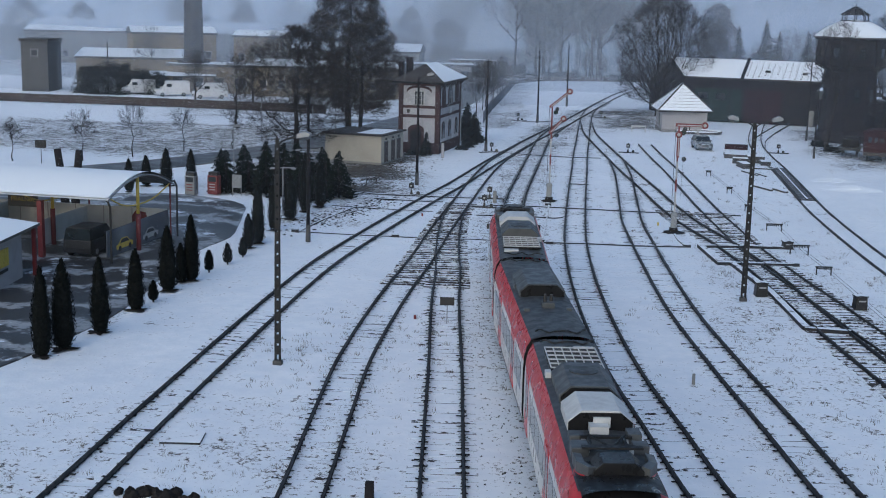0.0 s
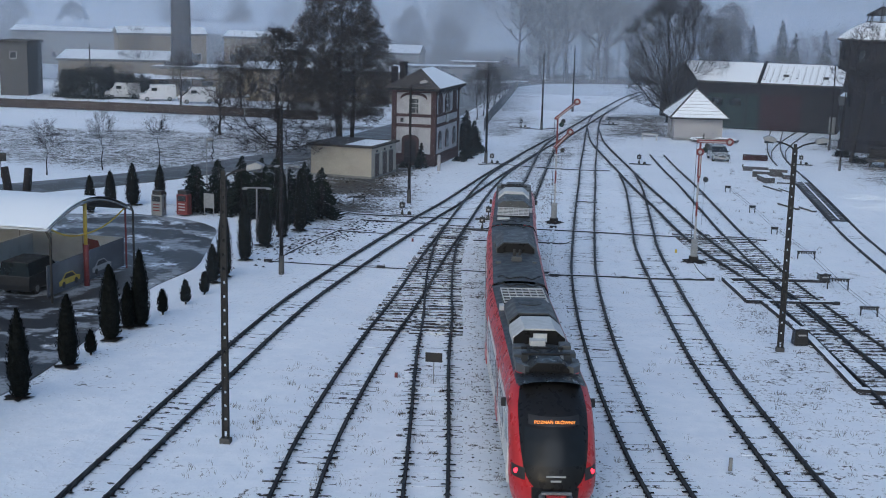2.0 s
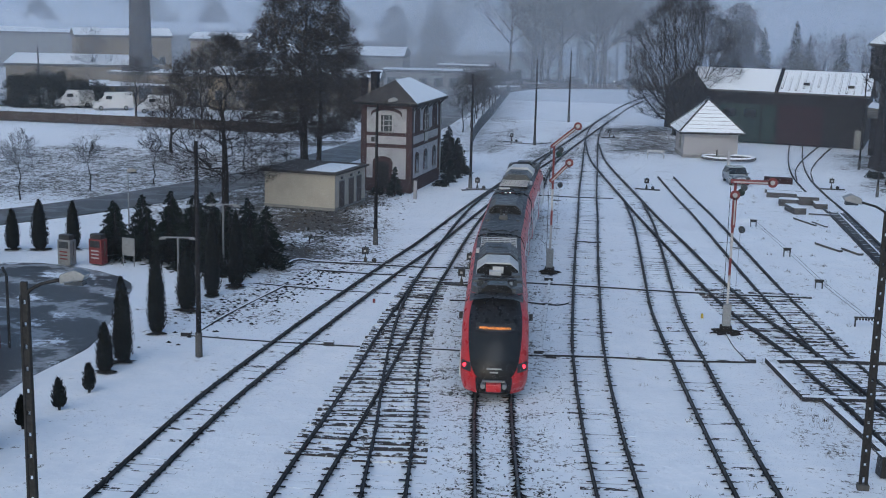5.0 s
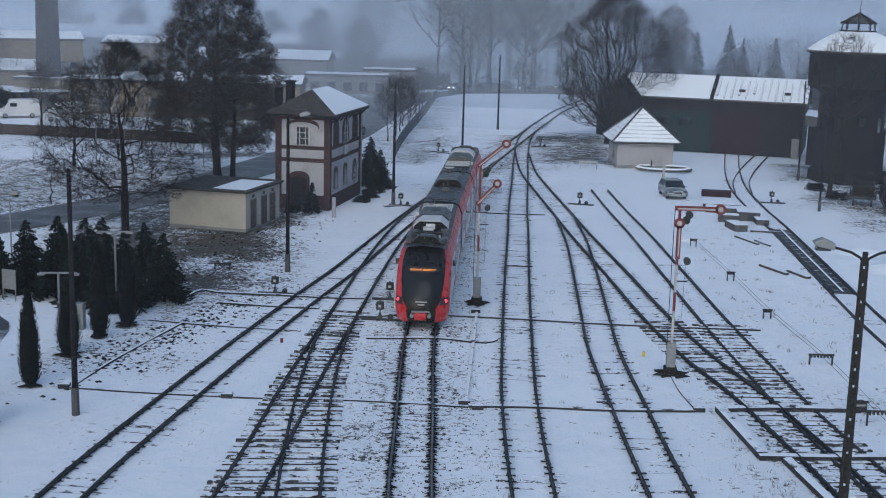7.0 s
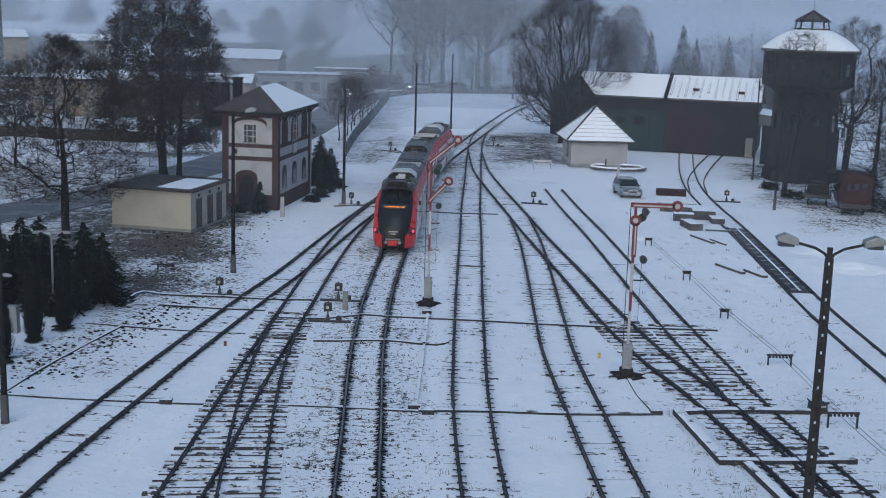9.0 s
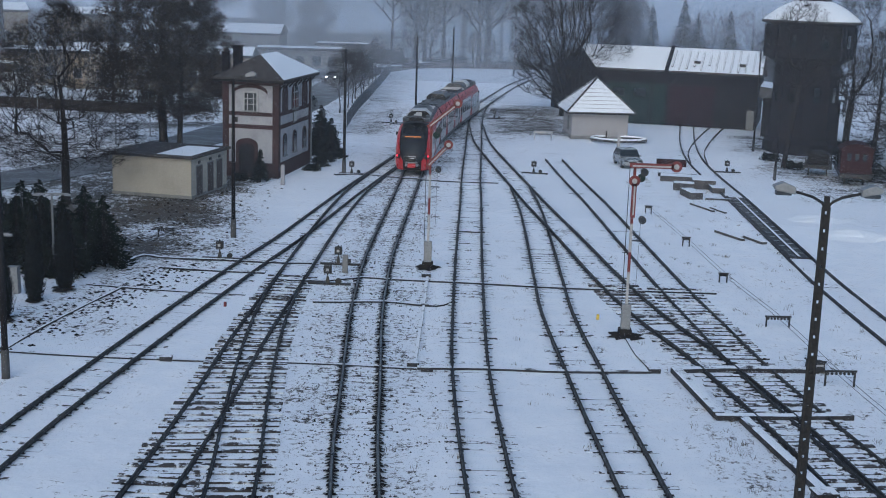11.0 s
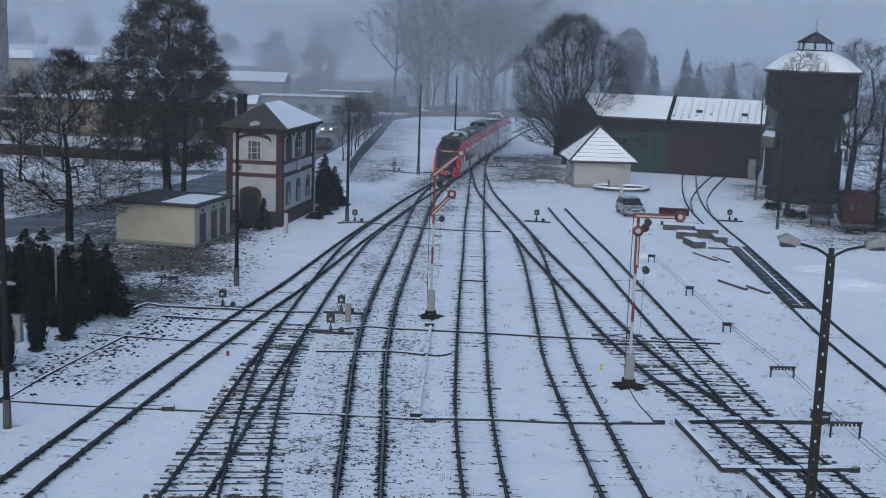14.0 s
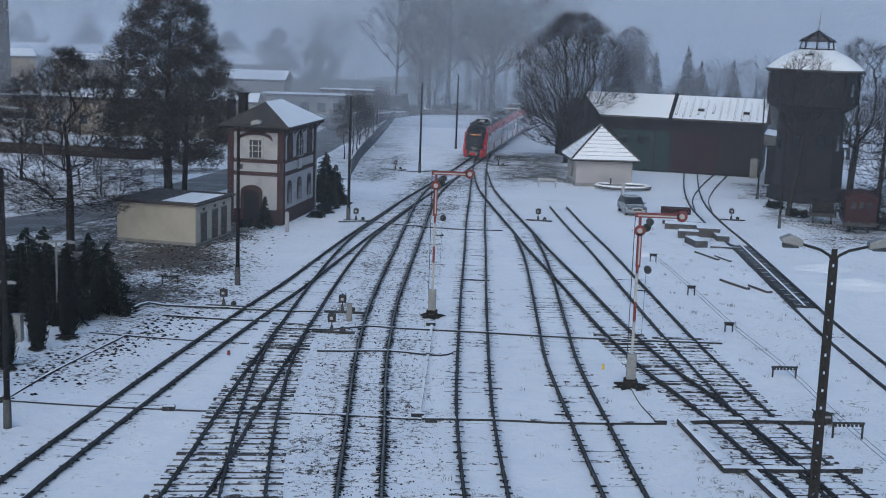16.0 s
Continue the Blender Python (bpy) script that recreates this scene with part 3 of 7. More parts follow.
duct([(10.0, -5.2), (12.6, -4.95), (15.2, -4.5)], 0.36, 0.18, CASING, False)
duct([(9.2, 0.5), (11.3, 1.0), (15.3, 1.4)], 0.4, 0.16)
duct([(11.0, -5.4), (12.5, -13.2), (13.4, -21.4)], 0.36, 0.2, CASING, False)
duct([(13.3, -21.5), (15.6, -21.7)], 0.36, 0.18, CASING, False)
duct([(-0.9, 28.8), (0.9, 28.8)], 0.14)
duct([(-10.5, 89.0), (-8, 88), (-6.0, 90.0)], 0.3)


duct([(-2.0, 16.6), (-1.75, 8), (-1.55, -0.2)], 0.14, 0.06)
duct([(7.7, 5.2), (7.9, 2.6), (8.3, 0.5)], 0.16, 0.06)
duct([(-18.6, -0.6), (-18.3, 3), (-17.6, 7.5), (-17.0, 11)], 0.12, 0.04)
for x, y in ((-1.0, -0.85), (-1.6, -0.3), (8.35, 0.35), (-11.7, -1.0), (-18.9, -0.8), (-2.05, 16.0)):
    solid("junction_box", Mesh().box(0, 0, -0.05, 0.5, 0.34, 0.22), M_DUCT, "low dark cable junction box in the snow", "cable box", "cable boxes", m=pose(x, y, 0, 0, 0, 6), bevel=0.02)


# ---- sheets standing in for mist ----
# Upright see-through sheets imitate haze by distance; the nearest only lift dark tones.
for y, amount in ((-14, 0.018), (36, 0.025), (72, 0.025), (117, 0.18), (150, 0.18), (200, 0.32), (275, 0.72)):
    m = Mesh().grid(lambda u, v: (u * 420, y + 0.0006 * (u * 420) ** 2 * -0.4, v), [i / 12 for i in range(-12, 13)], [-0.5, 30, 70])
    solid("mist", m, make_mist("mist", amount), "upright translucent sheet imitating winter mist over the snow", "mist", kind="stuff", smooth=True)


# ---- the train ----
CARS = [17.2, 14.4, 17.4]


def half_width(z):
    return float(np.interp(z, [0.3, 0.7, 1.1, 2.6, 3.1, 3.45, 3.75, 3.95], [1.30, 1.40, 1.43, 1.43, 1.40, 1.32, 1.16, 1.0]))


def nose_y(z):
    """How far the sloping front stands back at height z."""
    return float(np.interp(z, [0.3, 0.6, 1.0, 1.35, 1.8, 2.4, 3.0, 3.5, 3.95], [0.30, 0.12, 0.05, 0.10, 0.28, 0.66, 1.20, 1.85, 2.75]))


def nose_at(s, z):
    back = 1.25 + 0.15 * z
    return (half_width(z) * math.sin(s * math.pi / 2) ** 1 if abs(s) <= 1 else 0, nose_y(z) + back * (1 - math.cos(s * math.pi / 2)) * 0.9, z)


def side_start(z):
    return nose_at(1, z)[1]


def patch(slo, shi, zs, n=8, push=0.0):
    """A piece of the front between two bounds that may change with height."""
    m = Mesh()

    def at(u, z):
        a, b = slo(z), shi(z)
        x, y, h = nose_at(a + (b - a) * u, z)
        return (x * (1 + push * 0.2), y - push, h)

    return m.grid(at, [i / n for i in range(n + 1)], zs)


def steps(a, b, n):
    return [a + (b - a) * i / n for i in range(n + 1)]


def car_shell(car, y0, y1, cab):
    """Sides, cantrail and roof of one car along +y; cab: the front begins where the nose ends."""
    def loft(zs, both=True):
        m = Mesh()
        for sgn in (-1, 1):
            a = len(m.v)
            for z in zs:
                ya = side_start(z) if cab else y0
                m.v += [(sgn * half_width(z), ya, z), (sgn * half_width(z), y1, z)]
            for i in range(len(zs) - 1):
                q = (a + 2 * i, a + 2 * i + 1, a + 2 * i + 3, a + 2 * i + 2)
                m.f.append(q if sgn > 0 else q[::-1])
        return m

    part("skirt", loft([0.3, 0.5, 0.7]), M_TDARK, car, "dark grey skirt", True)
    part("body", loft([0.7, 0.9, 1.1, 2.0, 2.6, 2.9]), M_TWHITE, car, "dirty white side panels", True)
    part("cantrail", loft([2.9, 3.1, 3.3, 3.45, 3.6, 3.75]), M_TRED, car, "glossy red roof edge", True)
    yr = 2.6 if cab else y0
    part("roof", Mesh().grid(lambda x, y: (x * 1.16, y, 3.75 + 0.16 * (1 - abs(x) ** 3)), steps(-1, 1, 10), steps(yr, y1, 12)), M_TROOF, car, "grey roof sheeting with weld seams", True)
    for y in steps(yr + 1.2, y1 - 0.4, int((y1 - yr) / 1.6)):
        part("roof_seam", Mesh().grid(lambda x, v: (x * 1.12, y + v, 3.757 + 0.16 * (1 - abs(x) ** 3)), steps(-1, 1, 10), [-0.02, 0.02]), M_TBOX, car)
    for yy, d in ((y1, 1), (y0, -1)):
        if cab and d < 0:
            continue
        zs = [0.5, 0.9, 1.1, 2.6, 2.9, 3.1, 3.3, 3.45, 3.6, 3.75]
        w = [(half_width(z), z) for z in zs]
        out = [(x, z) for x, z in w] + [(-x, z) for x, z in reversed(w)]
        part("end_wall", Mesh().prism(out, 0.05, pose(0, yy - (0.05 if d > 0 else 0), 0)), M_TDARK, car, "black end wall by the gangway")


def car_windows(car, spans, doors):
    for sgn in (-1, 1):
        for a, b in spans:
            w = part("window", Mesh().box(sgn * 1.425, (a + b) / 2, 1.55, 0.03, b - a, 1.05), M_GLASS, car, "tinted window pane", bevel=0.008)
        for c in doors:
            d = part("door", Mesh().box(sgn * 1.42, c, 0.72, 0.035, 1.35, 2.2), M_TRED, car, "red sliding door", bevel=0.01)
            for o in (-0.33, 0.33):
                part("door_window", Mesh().box(sgn * 1.44, c + o, 1.45, 0.012, 0.48, 1.2), M_GLASS, d)


def roof_box(car, name, y, length, width, h, mat, label, chamfer=0.3, z=3.86):
    out = [(-width / 2, 0), (-width / 2, h * 0.45), (-width / 2 + chamfer, h), (width / 2 - chamfer, h), (width / 2, h * 0.45), (width / 2, 0)]
    return part(name, Mesh().prism(out, length, pose(0, y, z)), mat, car, label, bevel=0.02)


def lattice(car, name, y, label, z=3.9):
    m = Mesh()
    for i in range(7):
        m.box(-0.90 + i * 0.30, y, z, 0.03, 2.6, 0.05)
    for i in range(6):
        m.box(0, y - 1.28 + i * 0.512, z, 1.84, 0.03, 0.048)
    g = part(name, m, M_TPALE, car, label)
    part("grid_tray", Mesh().box(0, y, z - 0.10, 1.9, 2.6, 0.08), M_TDARK, g)


def roof_cable(car, y):
    pts = [(-0.95 + i * 0.12, y + 0.12 * math.sin(i * 1.3), 3.96 + 0.05 * math.sin(i * 0.9)) for i in range(17)]
    part("cable", Mesh().sweep(pts, [(-0.03, -0.03), (-0.03, 0.03), (0.03, 0.03), (0.03, -0.03)]), M_BLACK, car, "looping black roof cable")


def bogie(car, y):
    b = part("bogie", Mesh().box(0, y, 0.35, 2.1, 3.0, 0.3), M_TDARK, car, "dark bogie frame")
    for dy in (-1.2, 1.2):
        for sx in (-0.75, 0.75):
            part("wheel", Mesh().disc((sx, y + dy, 0.60), (1, 0, 0), 0.42, 0.12, 18), M_RAIL, b)


def cab_end(car, tail):
    """The sloping driver's end: red mask, black windscreen field, lamps, coupler and display."""
    field = lambda z: float(np.interp(z, [1.0, 1.25, 1.6, 2.2, 3.0, 3.5, 3.95], [0.30, 0.42, 0.50, 0.56, 0.60, 0.62, 0.66]))
    up = [1.05, 1.2, 1.35, 1.6, 1.8, 2.1, 2.4, 2.7, 3.0, 3.25, 3.5, 3.7, 3.85]
    top = up + [3.95]
    low = [0.3, 0.45, 0.6, 0.8, 0.95, 1.05]
    one, neg = (lambda z: 1.0), (lambda z: -1.0)
    fm = lambda z: -field(z)
    part("windscreen_field", patch(fm, field, top, 14), M_TDARK, car, "gloss black front field", True)
    part("mask", patch(neg, fm, top, 10), M_TRED, car, "glossy red front mask", True)
    part("mask", patch(field, one, top, 10), M_TRED, car, "glossy red front mask", True)
    part("bumper", patch(lambda z: -0.97, lambda z: -0.36, low, 10), M_TRED, car, "red lower apron", True)
    part("bumper", patch(lambda z: 0.36, lambda z: 0.97, low, 10), M_TRED, car, "red lower apron", True)
    part("apron_recess", patch(lambda z: -0.36, lambda z: 0.36, low, 8), M_TDARK, car, "black coupler recess", True)
    part("windscreen", patch(lambda z: -0.47, lambda z: 0.47, steps(1.72, 2.72, 6), 10, 0.012), M_SCREEN, car, "large dark windscreen", True)
    part("display_panel", patch(lambda z: -0.40, lambda z: 0.40, steps(2.80, 3.06, 3), 8, 0.012), M_BLACK, car, "black destination display", True)
    part("nose_top", Mesh().grid(lambda x, y: (x * 1.12, y, 3.80 + 0.16 * (1 - abs(x) ** 3)), steps(-1, 1, 10), steps(2.2, 4.4, 4)), M_TDARK, car, "black roof above the cab", True)
    for sx in (-1, 1):
        part("cheek", Mesh().prism([(-0.35, 0), (0.35, 0), (0.30, 1.15), (-0.2, 0.95)], 0.05, pose(sx * 1.425, 1.75, 0.75, 0, 0, 90) ), M_TWHITE, car, "white wedge behind the apron")
        lamp = part("lamp_unit", patch(lambda z: sx * 0.47 if sx > 0 else -0.80, lambda z: 0.80 if sx > 0 else -0.47, steps(1.22, 1.58, 4), 6, 0.015), M_BLACK, car, "black swept lamp cluster", True)
        x, y, z = nose_at(sx * 0.66, 1.42)
        part("tail_light", Mesh().disc((x, y - 0.03, z), (sx * 0.5, -1, 0), 0.085, 0.05, 14), M_TAIL if tail else M_BEAM, lamp, "lit red tail lamp" if tail else "white headlamp")
        part("mirror_camera", Mesh().box(sx * 1.52, 3.3, 2.75, 0.16, 0.12, 0.30), M_BLACK, car, "small black side camera", bevel=0.02)
    cp = part("coupler", Mesh().box(0, -0.22, 0.62, 0.62, 0.5, 0.34), M_TRED, car, "red covered coupler", bevel=0.05)
    for sx in (-0.44, 0.44):
        part("buffer", Mesh().cyl((sx, 0.1, 0.80), (sx, -0.28, 0.80), 0.10, 0.10, 12), M_GALV, cp, "pale buffer block")
    part("coupler_bar", Mesh().box(0, -0.2, 0.98, 0.95, 0.12, 0.07), M_GALV, cp)


def text(name, body, size, material, parent, m):
    c = bpy.data.curves.new(name, "FONT")
    c.body, c.size, c.align_x, c.align_y, c.extrude = body, size, "CENTER", "CENTER", 0.004
    ob = new(name, c)
    c.materials.append(material)
    ob.parent, ob.matrix_basis = parent, m
    return ob


def end_car(length, tail, label):
    """A driving car; its driver's end is at y = 0 and faces -y."""
    car = thing("railcar", label, "train", group="cars of the train")
    car_shell(car, 0, length, True)
    cab_end(car, tail)
    car_windows(car, [(4.6, 5.9), (6.1, 7.4), (9.2, 10.6), (10.8, 12.2), (12.4, 13.8), (14.0, 15.0)], [8.3, 16.0])
    for sx in (-1, 1):
        part("cab_window", Mesh().box(sx * 1.42, 3.0, 1.7, 0.03, 0.9, 0.85), M_GLASS, car, "small cab side window")
    f = roof_box(car, "pantograph_fairing", 3.3, 0.9, 1.35, 0.42, M_TDARK, "black fairing above the cab", 0.25)
    for sx in (-1, 1):
        part("fairing_arm", Mesh().sweep([(sx * 0.72, 3.35, 3.86), (sx * 0.98, 3.8, 3.86), (sx * 1.0, 4.5, 3.84)], [(-0.12, 0), (-0.12, 0.30), (0.12, 0.26), (0.12, 0)]), M_TBOX, f, "grey curved duct")
    p = part("pantograph", Mesh().box(0, 5.2, 4.02, 1.5, 0.12, 0.08).box(0, 6.0, 4.02, 1.5, 0.12, 0.08).box(-0.5, 5.6, 4.02, 0.08, 1.0, 0.07).box(0.5, 5.6, 4.02, 0.08, 1.0, 0.07).cyl((-0.5, 6.0, 4.1), (0, 4.7, 4.22), 0.035).cyl((0.5, 6.0, 4.1), (0, 4.7, 4.22), 0.035).box(0, 4.66, 4.2, 1.7, 0.22, 0.06), M_STEEL, car, "folded dark pantograph")
    for sx in (-0.62, 0.62):
        for y in (5.15, 6.05):
            part("insulator", Mesh().cyl((sx, y, 3.84), (sx, y, 4.04), 0.08, 0.06, 10), M_TPALE, p)
    for b in ((-0.85, 5.2, 3.85, 0.5, 0.7, 0.28), (0.9, 5.4, 3.85, 0.45, 0.5, 0.25), (0.85, 6.3, 3.85, 0.4, 0.6, 0.30), (-0.8, 6.3, 3.85, 0.45, 0.5, 0.22)):
        part("equipment_box", Mesh().box(*b), M_TBOX, car, "small grey roof box", bevel=0.02)
    part("equipment", Mesh().box(-0.1, 6.75, 3.95, 0.55, 0.45, 0.22), M_TPALE, car, "pale roof box")
    roof_box(car, "air_conditioner", 7.1, 1.9, 1.95, 0.62, M_TPALE, "pale snow-dusted air conditioner", 0.42)
    part("grille", Mesh().prism([(-0.95, 0), (-0.95, 0.26), (-0.6, 0.55), (0.6, 0.55), (0.95, 0.26), (0.95, 0)], 0.03, pose(0, 7.06, 3.87)), M_TDARK, car, "black ventilation grille")
    part("hatch", Mesh().box(0.02, 6.98, 4.02, 0.5, 0.10, 0.3), M_TPALE, car, "white hatch plate")
    roof_box(car, "converter", 9.7, 2.7, 1.9, 0.56, M_TBOX, "grey converter housing", 0.35)
    part("grille", Mesh().prism([(-0.9, 0), (-0.9, 0.22), (-0.6, 0.5), (0.6, 0.5), (0.9, 0.22), (0.9, 0)], 0.03, pose(0, 9.66, 3.87)), M_TDARK, car, "black ventilation grille")
    part("fan", Mesh().disc((0, 11.4, 4.43), (0, 0, 1), 0.48, 0.05, 24), M_TROOF, car, "round roof fan")
    lattice(car, "roof_grid", 14.2, "pale metal resistor grid", 4.05)
    for b in ((0.55, 15.85, 3.85, 0.7, 0.3, 0.14), (-1.02, 12.7, 3.82, 0.2, 0.4, 0.2)):
        part("equipment_box", Mesh().box(*b), M_TPALE, car, "small pale roof box")
    roof_cable(car, length - 0.55)
    part("gangway", Mesh().box(0, length + 0.2, 0.8, 2.3, 0.5, 2.9), M_TDARK, car, "black rubber gangway bellows", bevel=0.05)
    bogie(car, 3.6)
    bogie(car, length - 0.3)
    for y in (5.6, 6.6, 8.6, 9.6, 10.8):
        part("equipment_case", Mesh().box(0, y, 0.42, 2.3, 0.85, 0.4), M_TDARK, car)
    return car


def middle_car(length):
    car = thing("railcar", "middle car of a red and white electric train", "train", group="cars of the train")
    car_shell(car, 0, length, False)
    car_windows(car, [(0.8, 2.0), (2.2, 3.4), (5.4, 6.7), (6.9, 8.2), (8.4, 9.7), (11.6, 13.4)], [4.4, 10.7])
    roof_box(car, "converter", 6.6, 3.4, 1.95, 0.55, M_TBOX, "grey converter housing", 0.35)
    part("grille", Mesh().prism([(-0.92, 0), (-0.92, 0.22), (-0.6, 0.5), (0.6, 0.5), (0.92, 0.22), (0.92, 0)], 0.03, pose(0, 6.55, 3.87)), M_TDARK, car, "black ventilation grille")
    a = part("antenna_box", Mesh().box(0, 4.6, 3.9, 0.5, 0.5, 0.24), M_TBOX, car, "grey aerial box", bevel=0.02)
    part("insulator", Mesh().cyl((-0.12, 4.6, 4.1), (-0.12, 4.6, 4.45), 0.09, 0.06).cyl((0.15, 4.75, 4.1), (0.15, 4.75, 4.4), 0.09, 0.06), M_BLACK, a)
    for b in ((-0.9, 4.2, 3.84, 0.25, 0.3, 0.12), (0.85, 4.4, 3.84, 0.2, 0.25, 0.1), (-0.9, 8.6, 3.84, 0.3, 0.9, 0.2)):
        part("equipment_box", Mesh().box(*b), M_TBOX, car, "small grey roof box")
    for y in (0.5, length - 0.5):
        roof_cable(car, y)
    for y in (2.8, 5.0, 7.2, 9.4, 11.4):
        part("equipment_case", Mesh().box(0, y, 0.42, 2.3, 1.4, 0.4), M_TDARK, car)
    return car


rear_car = end_car(CARS[0], True, "rear car of a red and white electric train, tail lamps lit")
display = text("display_text", "POZNAŃ GŁÓWNY", 0.15, M_LED, rear_car, Matrix.Translation((0, nose_y(2.93) - 0.055, 2.93)) @ pose(0, 0, 0, 48, 0, 0))
for zz, ww in ((1.42, 0.62), (1.28, 0.34)):
    part("number_bar", Mesh().box(0, nose_y(zz) - 0.02, zz, ww, 0.02, 0.06), M_SIGWHITE, rear_car, "white unit marking")
mid_car = middle_car(CARS[1])
front_car = end_car(CARS[2], False, "leading car of a red and white electric train")
LD, at_d = along(PATHS["D"])


def train_rows(lead, length, turned):
    """Rows for a car whose rear end runs at 10 m/s along the track; s = 0 is the line's start."""
    rows = []
    ys = np.array([p.y for p in PATHS["D"]])
    s_start = float(np.interp(-58.4, ys, LD))
    for i in range(0, 33):
        t = i * 0.5
        s = s_start + 10.0 * t + lead
        xa, ya, _ = at_d(s + (1.5 if turned != 0 else 0.8))
        xb, yb, _ = at_d(s + length - (1.5 if turned != 0 else 0.8))
        h = math.degrees(math.atan2(-(xb - xa), yb - ya))
        d = Vector((xb - xa, yb - ya, 0)).normalized()
        off = 1.5 if turned != 0 else 0.8
        if turned < 0:
            x, y = xb + d.x * off, yb + d.y * off
            h += 180
        else:
            x, y = xa - d.x * off, ya - d.y * off
        rows.append((t, pose(x, y, 0.15, 0, 0, h)))
    return rows


# ---- plants ----
class Rnd(random.Random):
    def way(self, up=0.0):
        a = self.uniform(0, 2 * math.pi)
        z = self.uniform(-0.4, 1.0) + up
        return Vector((math.cos(a), math.sin(a), z)).normalized()


def grow(rnd, mesh_thick, mesh_thin, p, d, length, r, depth, droop, spread, tips, sides=5):
    """One branch in bent pieces, with side branches and twigs."""
    n = 4 if depth > 2 else 3 if depth > 0 else 2
    q = Vector(p)
    for i in range(n):
        d = (d + Vector((rnd.uniform(-1, 1), rnd.uniform(-1, 1), rnd.uniform(-0.6, 0.7))) * 0.16 + Vector((0, 0, droop))).normalized()
        e = q + d * (length / n)
        r2 = r * (1 - 0.55 / n)
        (mesh_thick if r > 0.05 else mesh_thin).cyl(q, e, max(r, 0.008), max(r2, 0.006), sides if r > 0.05 else 3, False)
        q, r = e, r2
        if depth > 0 and (i > 0 or depth < 3):
            for _ in range(2 if i < n - 1 else 3):
                side = d.orthogonal().normalized()
                side.rotate(Matrix.Rotation(rnd.uniform(0, 2 * math.pi), 3, d))
                w = (d * (1 - spread) + side * spread * rnd.uniform(0.7, 1.4)).normalized()
                grow(rnd, mesh_thick, mesh_thin, q, w, length * rnd.uniform(0.48, 0.72), r * rnd.uniform(0.5, 0.68), depth - 1, droop, spread, tips, sides)
    if depth == 0:
        tips.append(q)


def bare_tree(x, y, h, seed, label, limbs=7, depth=3, spread=0.5, droop=0.02, trunk_r=0.28, clear=0.25, sprays=3, group=""):
    rnd = Rnd(seed)
    t = thing("tree", label, "tree", pose(x, y, 0), group)
    trunk, twigs, tips = Mesh(), Mesh(), []
    q, r, top = Vector((0, 0, -0.15)), trunk_r, h * 0.72
    n = 7
    nodes = []
    for i in range(n):
        e = Vector((rnd.uniform(-0.12, 0.12), rnd.uniform(-0.12, 0.12), top * (i + 1) / n))
        r2 = trunk_r * (1 - 0.75 * (i + 1) / n)
        trunk.cyl(q, e, r * (1.25 if i == 0 else 1), r2, 9, False)
        nodes.append((e, r2))
        q, r = e, r2
    for k in range(limbs):
        f = clear + (1 - clear) * (k + 0.5) / limbs
        i = min(int(f * n), n - 1)
        base, rr = nodes[i]
        a = k * 2.4 + rnd.uniform(-0.4, 0.4)
        d = Vector((math.cos(a), math.sin(a), 0.6 + 0.7 * f)).normalized()
        ln = h * rnd.uniform(0.26, 0.36) * (1.15 - 0.5 * f)
        grow(rnd, trunk, twigs, base, d, ln, rr * 0.62, depth, droop, spread, tips)
    grow(rnd, trunk, twigs, q, Vector((0.05, 0, 1)), h * 0.25, r, depth, droop, spread, tips)
    part("trunk", trunk, M_BARK, t, "dark wet trunk and limbs", True)
    
    for c in tips[:]:
        for _ in range(sprays):
            w = (rnd.way(0.4) + (c - Vector((0, 0, h * 0.45))).normalized() * 0.6).normalized() * rnd.uniform(0.25, 0.7) * (h / 14)
            s = w.orthogonal().normalized() * 0.012 * max(1, h / 12)
            n0 = len(twigs.v)
            twigs.v += [tuple(c - s), tuple(c + s), tuple(c + w)]
            twigs.f.append((n0, n0 + 1, n0 + 2))
    part("crown", twigs, M_TWIG, t, "bare fine twigs")
    return t


